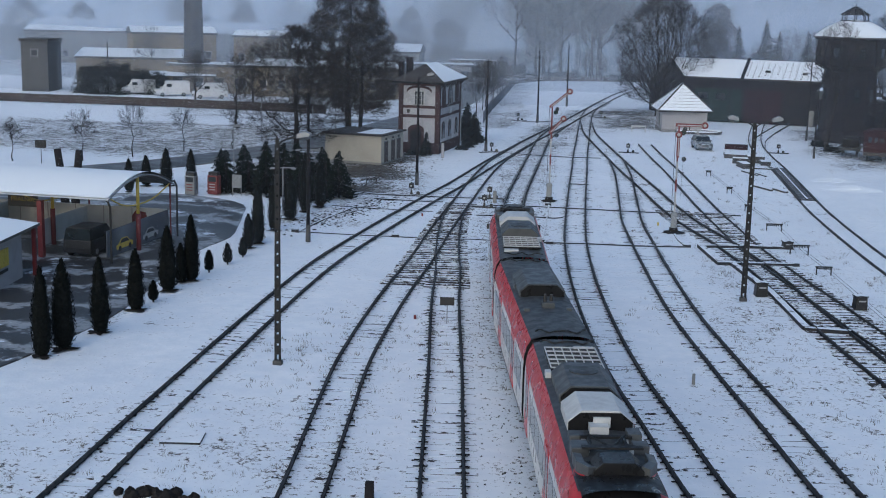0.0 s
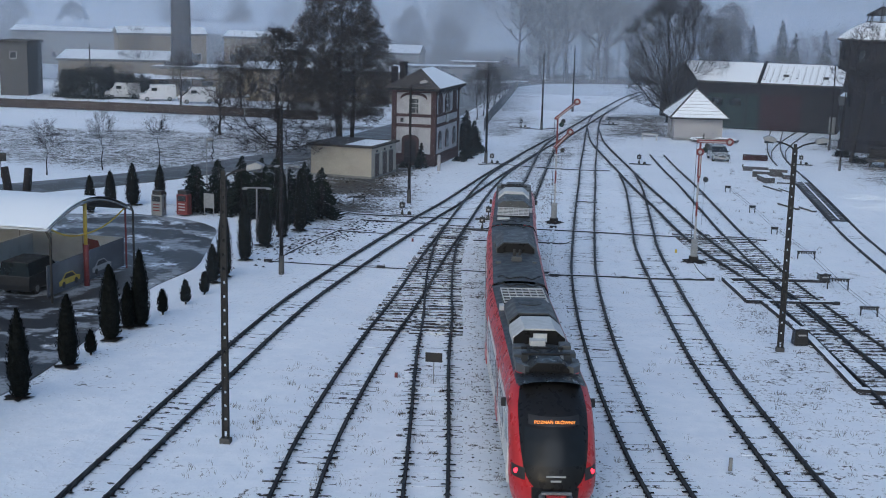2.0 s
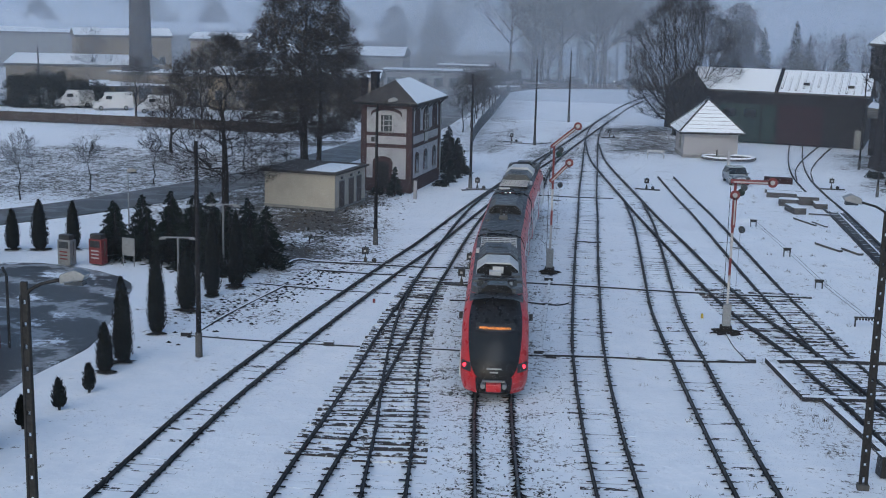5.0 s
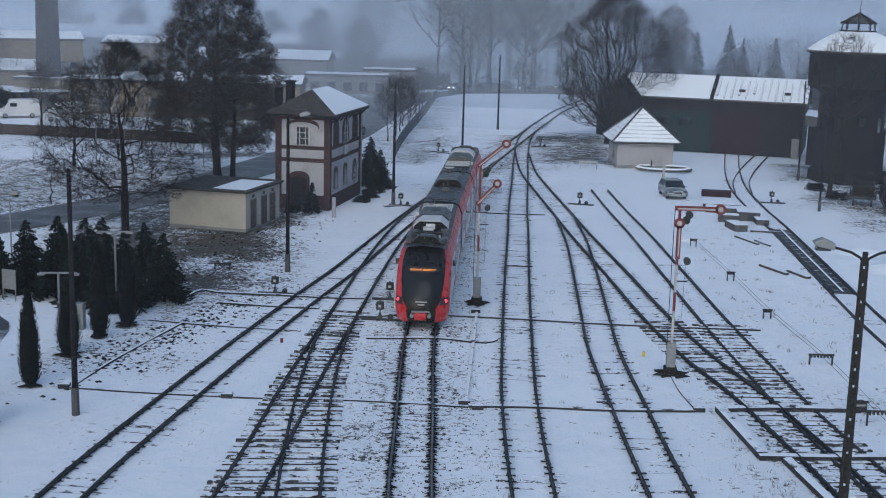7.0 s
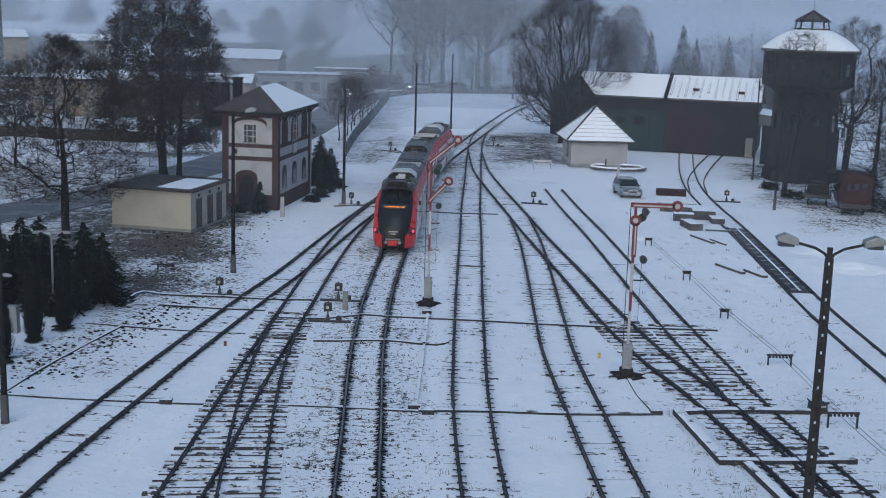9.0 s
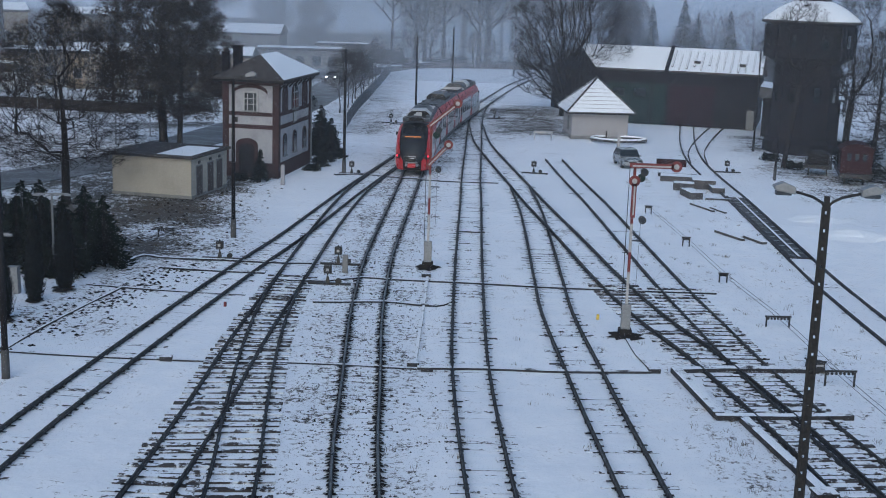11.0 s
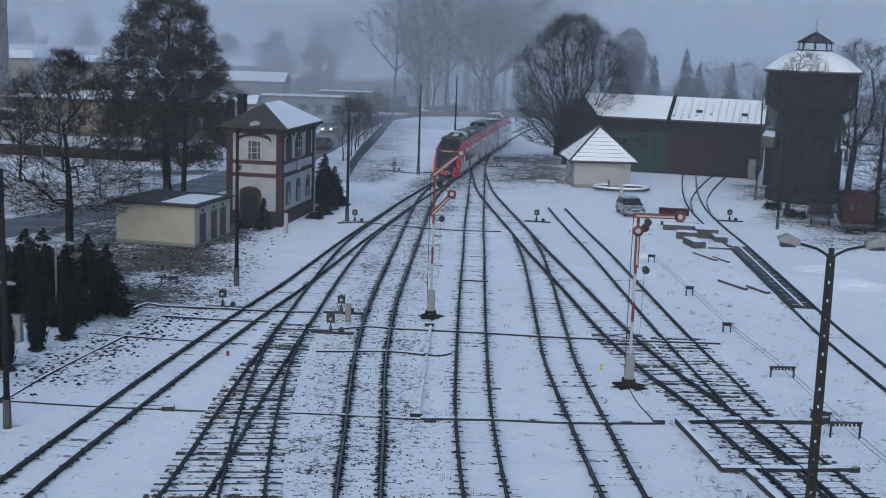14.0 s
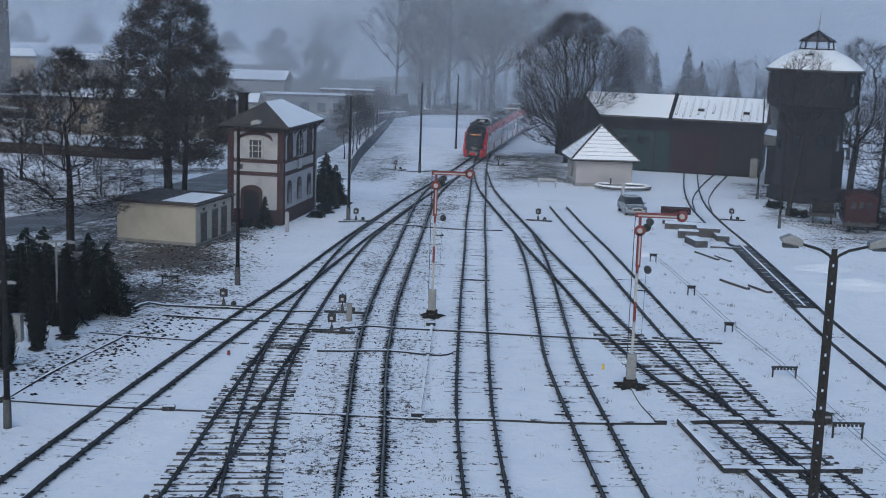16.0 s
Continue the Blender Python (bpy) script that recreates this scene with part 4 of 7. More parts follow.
def envelope_tree(x, y, label, shape, points, seed, direct=0.35, trunk_r=0.4, fork=0.55, lean=(0.0, 0.0), twig=0.6, sprays=4, rise=0.3, leaves=0, clump=0.5, thin=0.012, name="tree", group=""):
    """A tree whose limbs reach out to points strewn unevenly inside a crown; shape is (height, radius) pairs, direct draws limbs straight from the trunk, fork is where the trunk ends."""
    rnd = Rnd(seed)
    t = thing(name, label, "tree", pose(x, y, 0), group)
    zs, rs = [p[0] for p in shape], [p[1] for p in shape]
    top, low = zs[-1], zs[0]
    nodes, parents, path = [], [], []
    k = 12
    for i in range(k + 1):
        f = i / k
        bend = 0.10 * math.sin(f * 5 + seed) * (top / 12)
        nodes.append((lean[0] * f + bend, lean[1] * f, -0.2 + f * top * fork))
        parents.append(i - 1)
        path.append(f * top * fork)
    want = []
    while len(want) < points:
        z, a = rnd.uniform(low, top), rnd.uniform(0, 2 * math.pi)
        edge = float(np.interp(z, zs, rs)) * (1 + 0.30 * noise.noise((math.cos(a) * 1.6, math.sin(a) * 1.6 + seed, z * 0.35)))
        r = edge * rnd.random() ** 0.42
        p = (r * math.cos(a) + lean[0] * z / top, r * math.sin(a) + lean[1] * z / top, z)
        if noise.noise((p[0] * clump, p[1] * clump, p[2] * clump + seed)) > -0.12 or rnd.random() < 0.25:
            want.append(p)
    mid = np.array((0, 0, top * fork * 0.7))
    want.sort(key=lambda p: float(np.sum((np.array(p) - mid) ** 2)))
    pos = np.zeros((len(nodes) + points, 3))
    run = np.zeros(len(nodes) + points)
    pos[:k + 1], run[:k + 1] = nodes, path
    n = k + 1
    for p in want:
        d = np.sqrt(np.sum((pos[:n] - p) ** 2, axis=1))
        cost = d + direct * run[:n] + 2.0 * np.maximum(pos[:n, 2] - p[2], 0) * rise
        cost[:3] += 4
        j = int(np.argmin(cost))
        pos[n], run[n] = p, run[j] + d[j]
        parents.append(j)
        n += 1
    load = np.ones(n)
    for i in range(n - 1, 0, -1):
        load[parents[i]] += load[i]
    thick = np.maximum(trunk_r * (load / load[0]) ** 0.58, 0.010)
    trunk, twigs = Mesh(), Mesh()
    for i in range(1, n):
        j = parents[i]
        a, b = Vector(pos[j]), Vector(pos[i])
        r1 = float(thick[i])
        r0 = min(float(thick[j]), r1 * 1.5)
        into = trunk if r1 > 0.035 else twigs
        if i <= k:
            trunk.cyl(a, b, float(thick[j]) * (1.3 if i == 1 else 1), r1, 10, False)
            continue
        h = a.lerp(b, 0.5) + Vector((rnd.uniform(-1, 1), rnd.uniform(-1, 1), rnd.uniform(-0.6, 0.9))) * (b - a).length * 0.12
        into.cyl(a, h, r0, (r0 + r1) / 2, 6 if r1 > 0.035 else 3, False)
        into.cyl(h, b, (r0 + r1) / 2, r1, 6 if r1 > 0.035 else 3, False)
        if load[i] < 6:
            way = (b - a).normalized()
            for _ in range(sprays):
                c = a.lerp(b, rnd.uniform(0.2, 1.0))
                w = (way * 0.7 + rnd.way(rise) * 0.8 + Vector((0, 0, rise * 0.5))).normalized() * rnd.uniform(0.5, 1.2) * twig
                o = w.orthogonal().normalized()
                o.rotate(Matrix.Rotation(rnd.uniform(0, 6.28), 3, w.normalized()))
                m1 = c + w * 0.5 + o * 0.08 * twig
                for p, q, g in ((c, m1, thin), (m1, c + w, thin * 0.8), (m1, m1 + w * 0.4 + o * 0.25 * twig, thin * 0.7)):
                    s = w.orthogonal().normalized() * g
                    v0 = len(twigs.v)
                    twigs.v += [tuple(p - s), tuple(p + s), tuple(q)]
                    twigs.f.append((v0, v0 + 1, v0 + 2))
    part("trunk", trunk, M_BARK, t, "dark wet trunk and limbs", True)
    part("crown", twigs, M_TWIG, t, "bare fine twigs")
    if leaves:
        m = Mesh()
        for _ in range(leaves):
            i = rnd.randrange(k + 1, n)
            if load[i] > 8:
                continue
            c = Vector(pos[i]) + Vector((rnd.gauss(0, 0.22), rnd.gauss(0, 0.22), rnd.gauss(0, 0.22)))
            a, b = rnd.way() * rnd.uniform(0.06, 0.15), rnd.way() * rnd.uniform(0.06, 0.15)
            m.v += [tuple(c - a), tuple(c + b), tuple(c + a * 0.8 - b * 0.3)]
            m.f.append((len(m.v) - 3, len(m.v) - 2, len(m.v) - 1))
        tagged(part("leaves", m, M_LEAF, t, "withered brown leaves"), kind="stuff")
    return t


def thuja(x, y, h, seed):
    rnd = Rnd(seed)
    t = thing("thuja", "narrow dark evergreen thuja in a snowy row" if h > 2 else "small young dark thuja in the snow", "shrub", pose(x, y, -0.03), "thuja row by the forecourt")
    r0 = min(0.13 * h + 0.10, 0.52) * rnd.uniform(0.85, 1.1)
    part("trunk", Mesh().cyl((0, 0, 0), (0, 0, h * 0.5), 0.06, 0.04, 6), M_BARK, t)
    m = Mesh()
    shape = lambda f: r0 * float(np.interp(f, [0, 0.06, 0.25, 0.55, 0.8, 0.95, 1], [0.55, 0.85, 1.0, 0.86, 0.55, 0.2, 0.03]))
    k, rings = 12, 14
    for j in range(rings + 1):
        f = j / rings
        for i in range(k):
            a = 2 * math.pi * i / k
            rr = shape(f) * 0.88 * (1 + 0.22 * noise.noise((math.cos(a) * 2 + seed, math.sin(a) * 2, f * h * 1.6)))
            m.v.append((rr * math.cos(a), rr * math.sin(a), 0.18 + f * (h - 0.2)))
    for j in range(rings):
        for i in range(k):
            b = j * k
            m.f.append((b + i, b + (i + 1) % k, b + k + (i + 1) % k, b + k + i))
    for _ in range(int(260 * h)):
        f = rnd.random() ** 1.2
        a = rnd.uniform(0, 2 * math.pi)
        rr = shape(f) * rnd.uniform(0.85, 1.12)
        c = Vector((rr * math.cos(a), rr * math.sin(a), 0.15 + f * (h - 0.2)))
        u = Vector((math.cos(a) * 0.5, math.sin(a) * 0.5, 1)).normalized() * rnd.uniform(0.08, 0.2)
        s = Vector((-math.sin(a), math.cos(a), rnd.uniform(-0.4, 0.4))) * rnd.uniform(0.03, 0.07)
        n = len(m.v)
        m.v += [tuple(c - s), tuple(c + s), tuple(c + u)]
        m.f.append((n, n + 1, n + 2))
    part("foliage", m, M_THUJA, t, "dense dark green scales")
    d = Mesh()
    for i in range(16):
        a = 2 * math.pi * i / 16
        rr = r0 * rnd.uniform(0.55, 1.5)
        d.v.append((rr * math.cos(a), rr * math.sin(a), 0.04))
    d.v.append((0, 0, 0.09))
    d.f = [(i, (i + 1) % 16, 16) for i in range(16)]
    if h > 2:
        solid("soil_patch", d, M_DIRT, "bare dark soil in the snow under a thuja", "soil patch", "soil patches", m=pose(x, y, 0.0))
    return t


def fir(x, y, h, seed, wide=0.24, label="dark green fir with drooping branches", group="firs"):
    rnd = Rnd(seed)
    t = thing("fir_tree", label, "tree", pose(x, y, 0), group)
    part("trunk", Mesh().cyl((0, 0, -0.1), (0, 0, h * 0.97), 0.05 + h * 0.012, 0.02, 7), M_BARK, t)
    m = Mesh()
    rows = int(h * 4.6) + 8
    for j in range(rows):
        f = j / rows
        z = 0.25 + f * (h - 0.3)
        R = h * wide * (1 - f) ** 0.85 + 0.08
        for b in range(max(6, int(11 * (1 - f * 0.5)))):
            a = rnd.uniform(0, 2 * math.pi)
            out = Vector((math.cos(a), math.sin(a), 0))
            side = Vector((-math.sin(a), math.cos(a), 0))
            ln = R * rnd.uniform(0.7, 1.12)
            for k in range(5):
                s0 = k / 5
                c = out * ln * (s0 + 0.1) + Vector((0, 0, z - ln * 0.32 * s0 ** 1.3 + rnd.uniform(-0.04, 0.04)))
                w = ln * 0.26 * (1.05 - s0)
                for sg in (-1, 1):
                    n = len(m.v)
                    m.v += [tuple(c), tuple(c + out * ln * 0.28 + side * sg * w * 0.4), tuple(c + out * ln * 0.1 + side * sg * w + Vector((0, 0, -0.08 - rnd.random() * 0.1)))]
                    m.f.append((n, n + 1, n + 2))
    part("foliage", m, M_FIR, t, "dark needles")
    return t


TH = [(-22.1, -34.4, 4.2), (-21.7, -33.0, 4.3), (-21.2, -29.9, 3.8), (-21.2, -25.2, 3.3), (-21.0, -23.2, 1.2), (-21.15, -20.5, 3.7), (-21.2, -18.2, 2.3), (-20.7, -17.8, 3.9), (-20.5, -15.2, 1.35),
      (-20.1, -12.8, 1.35), (-19.85, -10.4, 1.3), (-20.3, -7.6, 2.3), (-20.15, -5.9, 4.0), (-20.4, -0.8, 4.3), (-20.5, 4.0, 3.4), (-20.2, 7.4, 4.6), (-19.6, 9.9, 4.4), (-36.6, 13.3, 2.8), (-36.4, 16.7, 2.7), (-34.8, 17.2, 3.3), (-32.8, 17.8, 3.2)]
for i, (x, y, h) in enumerate(TH):
    thuja(x, y, h, i + 1)
for i, (x, y, h) in enumerate([(-19.3, 15.3, 4.0), (-20.9, 17.3, 3.6), (-23.6, 14.2, 4.0), (-25.4, 15.0, 3.8), (-27.2, 16.1, 3.3), (-29.0, 15.5, 3.7), (-22.4, 17.8, 3.4), (-24.7, 17.9, 4.2), (-26.5, 19.0, 3.6), (-22.0, 12.6, 3.0), (-23.0, 16.0, 4.6), (-21.6, 19.2, 3.8), (-28.0, 17.6, 4.0), (-30.2, 18.2, 3.4), (-20.3, 13.0, 3.2), (-25.9, 16.9, 4.4)]):
    fir(x, y, h, 40 + i, 0.36, "dense dark spruce in a clump behind the thujas", "spruces by the forecourt")
for i, (x, y, h) in enumerate([(-14.2, 61.5, 4.6), (-13.2, 60.6, 3.6), (-14.6, 64.5, 3.8), (-13.5, 63.0, 2.6)]):
    fir(x, y, h, 60 + i, 0.36, "dark bushy evergreen beside the signal box", "evergreens at the signal box")
fir(-16.6, 45.6, 2.6, 71, 0.25, "small fir in front of the signal box", "evergreens at the signal box")
for i, (x, y, h) in enumerate([(23.2, 142, 13.2), (27.6, 140, 14.2), (30.5, 146, 12.0), (36.0, 150, 12.5), (40, 135, 11)]):
    fir(x, y, h, 80 + i, 0.2, "tall fir rising in mist behind the engine shed", "firs behind the shed")

envelope_tree(-28.5, 62.5, "tall old tree with withered leaves in winter", [(3.2, 3.6), (5.0, 6.2), (8.5, 6.5), (11.5, 5.8), (14.5, 4.6), (16.8, 3.2), (18.8, 0.9)], 2600, 3, 0.34, 0.37, 0.82, sprays=5, twig=0.6, thin=0.016, leaves=95000, clump=0.5, rise=0.15)
envelope_tree(-27.2, 63.4, "slender second tree with withered leaves", [(2.4, 2.6), (5.0, 4.2), (8.0, 4.0), (11.0, 2.4), (12.8, 0.5)], 800, 5, 0.34, 0.24, 0.85, sprays=3, twig=0.5, leaves=22000, clump=0.6, rise=0.2)
envelope_tree(-27.3, 33.2, "gnarled bare tree with crooked spreading branches", [(2.6, 3.2), (4.4, 5.6), (7.0, 5.8), (9.5, 4.8), (11.8, 2.8), (13.2, 0.6)], 1900, 11, 0.30, 0.27, 0.66, (-0.5, 0.2), twig=0.75, sprays=8, rise=0.05, clump=0.45, thin=0.014)
envelope_tree(9.4, 104.2, "large bare tree with a broad fan of upright branches", [(2.2, 4.4), (4.5, 7.2), (8.0, 7.6), (11.5, 7.1), (14.0, 5.9), (16.0, 4.0), (17.2, 1.6)], 2600, 17, 0.7, 0.75, 0.28, twig=1.2, sprays=10, rise=0.12, clump=0.4, thin=0.014)
envelope_tree(27.3, 65.2, "bare tree with snow-dusted twigs before the water tower", [(7.2, 1.6), (8.6, 3.6), (10.5, 4.2), (12.4, 3.4), (14.4, 1.0)], 520, 23, 0.3, 0.24, 0.62, (0.6, 0), twig=0.8, sprays=5, clump=0.4, thin=0.014)
envelope_tree(36.4, 79.5, "bare round-crowned tree beside the water tower", [(5.5, 3.0), (8.0, 5.2), (11.0, 5.2), (13.8, 3.4), (15.6, 0.8)], 900, 29, 0.4, 0.34, 0.5, twig=0.9, sprays=6, clump=0.35, thin=0.018)
envelope_tree(34.6, 64.5, "leaning bare tree behind the red shunter", [(2.5, 2.0), (5.0, 3.4), (8.0, 3.6), (10.5, 2.6), (12.2, 0.6)], 700, 31, 0.25, 0.22, 0.75, (0.5, 0), twig=0.8, sprays=7, clump=0.5, thin=0.02)
envelope_tree(38.8, 66.0, "dense bare tree at the yard's edge", [(1.5, 2.6), (4.5, 4.2), (8.0, 4.4), (11.0, 3.0), (13.0, 0.6)], 900, 37, 0.25, 0.25, 0.75, twig=0.8, sprays=7, clump=0.5, thin=0.02)
envelope_tree(43.5, 73.0, "dense bare tree at the yard's edge", [(1.5, 2.6), (4.5, 4.4), (8.0, 4.8), (11.5, 3.2), (13.5, 0.6)], 900, 39, 0.25, 0.25, 0.75, twig=0.8, sprays=7, clump=0.5, thin=0.02)
envelope_tree(19.0, 136.0, "pale weeping tree in mist behind the shed", [(4.0, 3.2), (8.0, 3.8), (12.0, 3.4), (15.0, 2.2), (16.6, 0.6)], 700, 41, 0.4, 0.3, 0.8, twig=1.6, sprays=5, rise=-0.75, clump=0.4, thin=0.03)
for i, (x, y, h) in enumerate([(30, 128, 11.5), (35, 126, 12.0), (41, 124, 12.5), (47, 122, 11), (26, 126, 10)]):
    bare_tree(x, y, h, 50 + i, "bare tree in mist behind the engine shed", 14, 2, 0.5, 0.03, 0.25, 0.2, group="trees behind the shed", sprays=8)
rf = Rnd(77)
for i in range(34):
    x, y = rf.uniform(-20, 14), rf.uniform(192, 240)
    bare_tree(x, y, rf.uniform(15, 24), 100 + i, "tall bare tree in a misty grove", 12, 2, 0.38, 0.05, rf.uniform(0.3, 0.5), 0.28, group="misty grove", sprays=8)
for i, (x, y, h) in enumerate([(-33, 215, 17), (-40, 225, 16), (-14, 178, 10), (-11.5, 183, 9), (-4, 186, 6), (-1, 187, 5.5), (5, 187, 6), (8, 186, 5), (-62, 190, 13), (-75, 215, 14), (-95, 240, 15), (-120, 260, 15)]):
    bare_tree(x, y, h, 140 + i, "bare tree in mist along the far road", 12, 2, 0.45, 0.03, 0.24, 0.25, group="far roadside trees", sprays=8)
for i, (x, y, h) in enumerate([(-54.4, 28.9, 3.6), (-48.2, 30.9, 4.4), (-44.8, 35.3, 4.8), (-41.6, 41.4, 4.0), (-37.8, 46.2, 3.8), (-34.0, 60.5, 4.6)]):
    bare_tree(x, y, h, 160 + i, "young bare sapling on the snowy verge", 6, 2, 0.45, 0.05, 0.06, 0.45, group="roadside saplings")
for i in range(11):
    y = 98 + i * 6.0
    bare_tree(-16.9 - (y - 90) * 0.02 + rf.uniform(-0.4, 0.4), y, rf.uniform(4.0, 6.5), 170 + i, "slim bare tree by the fence", 10, 2, 0.4, 0.05, 0.08, 0.2, group="trees along the fence")
for i, (x, y, h) in enumerate([(-44, 68, 8.5), (-50, 96, 9), (-60, 100, 7.5), (-43, 95, 8.5), (-37, 98, 7), (-75, 122, 9.5), (-56, 130, 10)]):
    bare_tree(x, y, h, 190 + i, "bare tree beside the yellow buildings", 12, 2, 0.5, 0.02, 0.16, 0.2, group="trees by the yellow buildings", sprays=6)


def bush(x, y, r, h, seed, label):
    rnd = Rnd(seed)
    m = Mesh()
    for _ in range(int(900 * r * max(1.0, r * h / 3))):
        w = rnd.way(0.3)
        c = Vector((w.x * r, w.y * r, max(abs(w.z) * h, 0.05))) * rnd.uniform(0.6, 1.0) * (1 + 0.45 * noise.noise((w.x * 2.2 + seed, w.y * 2.2, w.z * 2.2)))
        a, b = rnd.way() * rnd.uniform(0.08, 0.25), rnd.way() * rnd.uniform(0.05, 0.16)
        n = len(m.v)
        m.v += [tuple(c - a), tuple(c + b), tuple(c + a)]
        m.f.append((n, n + 1, n + 2))
    return solid("bush", m, M_FIR, label, "bush", "bushes", m=pose(x, y, -0.05))


for i, (x, y, r, h) in enumerate([(-79, 113, 5.2, 6.2), (-72.5, 114, 3.2, 4.6), (-16.6, 50, 0.8, 0.9), (-13.6, 52.5, 0.7, 0.7), (-13.4, 55.2, 0.8, 0.9), (-13.3, 58, 0.9, 1.0), (-25.2, -38.5, 1.7, 1.4), (-24.3, -41.5, 1.5, 1.0), (-18.2, 46.2, 0.6, 0.7), (34.2, 58.5, 1.6, 1.6), (35.5, 53, 1.8, 1.7), (34.5, 68.5, 2.4, 2.6), (38.5, 62.0, 2.2, 2.2), (41.0, 68.0, 2.8, 2.8), (28.0, 64.5, 0.9, 0.8), (45.0, 64.0, 2.6, 2.4), (27, 70, 0.9, 0.8)]):
    bush(x, y, r, h, 300 + i, "dark leafless scrub and evergreen bush")


rb = Rnd(404)
for i in range(26):
    bush(rb.uniform(-75, -18), rb.uniform(178, 250), rb.uniform(1.5, 4.0), rb.uniform(1.5, 3.5), 420 + i, "dark leafless hedge bush in mist")
for i in range(16):
    bush(-15 + i * 4.6 + rb.uniform(-1, 1), 188 + i * 0.5 + rb.uniform(-1, 1), rb.uniform(1.6, 2.6), rb.uniform(1.2, 2.2), 460 + i, "dark hedge bush along the far road")


for i, (x, y, h, r) in enumerate([(-150, 232, 13, 6.0), (-138, 240, 12, 5.5), (-112, 250, 14, 6.0), (-96, 248, 12, 5.0), (-60, 232, 12, 4.5), (-46, 214, 13, 4.5), (-36, 204, 12, 4.0)]):
    envelope_tree(x, y, "bare round-crowned tree in mist beyond the works", [(2.5, r * 0.6), (h * 0.45, r), (h * 0.75, r * 0.8), (h, r * 0.15)], 320, 500 + i, 0.4, 0.3, 0.55, twig=1.6, sprays=8, clump=0.3, thin=0.06, group="far tree clumps")
for k, (x0, y0, x1, y1, h) in enumerate([(-230, 214, -70, 206, 1.6), (-240, 238, -60, 228, 2.2), (-240, 262, -50, 252, 2.6), (-90, 168, -52, 160, 1.4)]):
    rnd = Rnd(700 + k)
    m = Mesh()
    for _ in range(5200):
        f = rnd.random()
        c = Vector((x0 + (x1 - x0) * f, y0 + (y1 - y0) * f + rnd.gauss(0, 0.7), rnd.uniform(0, h) * (0.7 + 0.6 * noise.noise((f * 40, k, 0)))))
        a, b = rnd.way() * rnd.uniform(0.2, 0.5), rnd.way() * rnd.uniform(0.1, 0.35)
        m.v += [tuple(c - a), tuple(c + b), tuple(c + a)]
        m.f.append((len(m.v) - 3, len(m.v) - 2, len(m.v) - 1))
    solid("hedgerow", m, M_TWIG, "leafless hedgerow between snowy fields in mist", "hedge", kind="stuff")


def tufts():
    """Dead grass stalks through the snow."""
    rnd = Rnd(5)
    m = Mesh()

    def tuft(x, y, k, hh):
        z = ground_height(x, y)
        for _ in range(k):
            bx, by = x + rnd.gauss(0, 0.12), y + rnd.gauss(0, 0.12)
            l = Vector((rnd.gauss(0, 0.07), rnd.gauss(0, 0.07), rnd.uniform(0.5, 1.0) * hh))
            s = rnd.uniform(0.006, 0.012)
            n = len(m.v)
            m.v += [(bx - s, by, z - 0.02), (bx + s, by, z - 0.02), (bx + l.x, by + l.y, z + l.z)]
            m.f.append((n, n + 1, n + 2))

    zones = [(-19, -5, -56, -38, 120), (-12, -8, -38, -22, 60), (-7.5, -3, -40, -20, 70), (9, 20, -45, 4, 260), (-24, -16, 20, 48, 330), (2, 9, 80, 110, 120), (-45, -33, 45, 70, 200), (-62, -44, 40, 66, 200), (12, 20, 5, 60, 120), (-2, 12, -35, 30, 160), (-14, -10, -34, -28, 40)]
    for x0, x1, y0, y1, k in zones:
        for _ in range(k):
            tuft(rnd.uniform(x0, x1), rnd.uniform(y0, y1), rnd.randint(5, 11), rnd.uniform(0.10, 0.28))
    solid("grass", m, M_GRASS, "dead grass stalks poking through the snow", "grass", kind="stuff")


tufts()


def stones():
    """Ballast and clods showing through along the running track."""
    rnd = Rnd(9)
    m = Mesh()
    L, at = along(PATHS["D"])
    for _ in range(4200):
        s = rnd.uniform(15, 150)
        x, y, h = at(s)
        o = rnd.choice((-1, 1)) * abs(rnd.gauss(1.75, 0.75))
        if rnd.random() < 0.30:
            o = rnd.uniform(-0.6, 0.6)
        px, py = x + o, y + rnd.uniform(-0.3, 0.3)
        r = rnd.uniform(0.025, 0.07)
        n = len(m.v)
        z = ground_height(px, py) + 0.005
        for a in range(4):
            w = a * math.pi / 2 + rnd.uniform(-0.4, 0.4)
            m.v.append((px + r * math.cos(w), py + r * math.sin(w), z - 0.02))
        m.v.append((px, py, z + r * rnd.uniform(0.5, 0.9)))
        m.f += [(n + i, n + (i + 1) % 4, n + 4) for i in range(4)]
    for _ in range(900):
        f = rnd.random()
        px, py = -19.2 + f * 4.6 + rnd.gauss(0, 0.9), 1 + f * 16 + rnd.gauss(0, 1.6)
        if rnd.random() < 0.45:
            px, py = rnd.gauss(-19.5, 2.2), rnd.uniform(20, 44)
        r = rnd.uniform(0.04, 0.13)
        n = len(m.v)
        z = ground_height(px, py)
        for a in range(5):
            w = a * 2 * math.pi / 5 + rnd.uniform(-0.4, 0.4)
            m.v.append((px + r * 1.5 * math.cos(w), py + r * math.sin(w), z - 0.02))
        m.v.append((px, py, z + r * rnd.uniform(0.4, 0.8)))
        m.f += [(n + i, n + (i + 1) % 5, n + 5) for i in range(5)]
    solid("ballast", m, M_DIRT, "dark ballast stones and clods scattered through the snow", "ballast", kind="stuff")


stones()


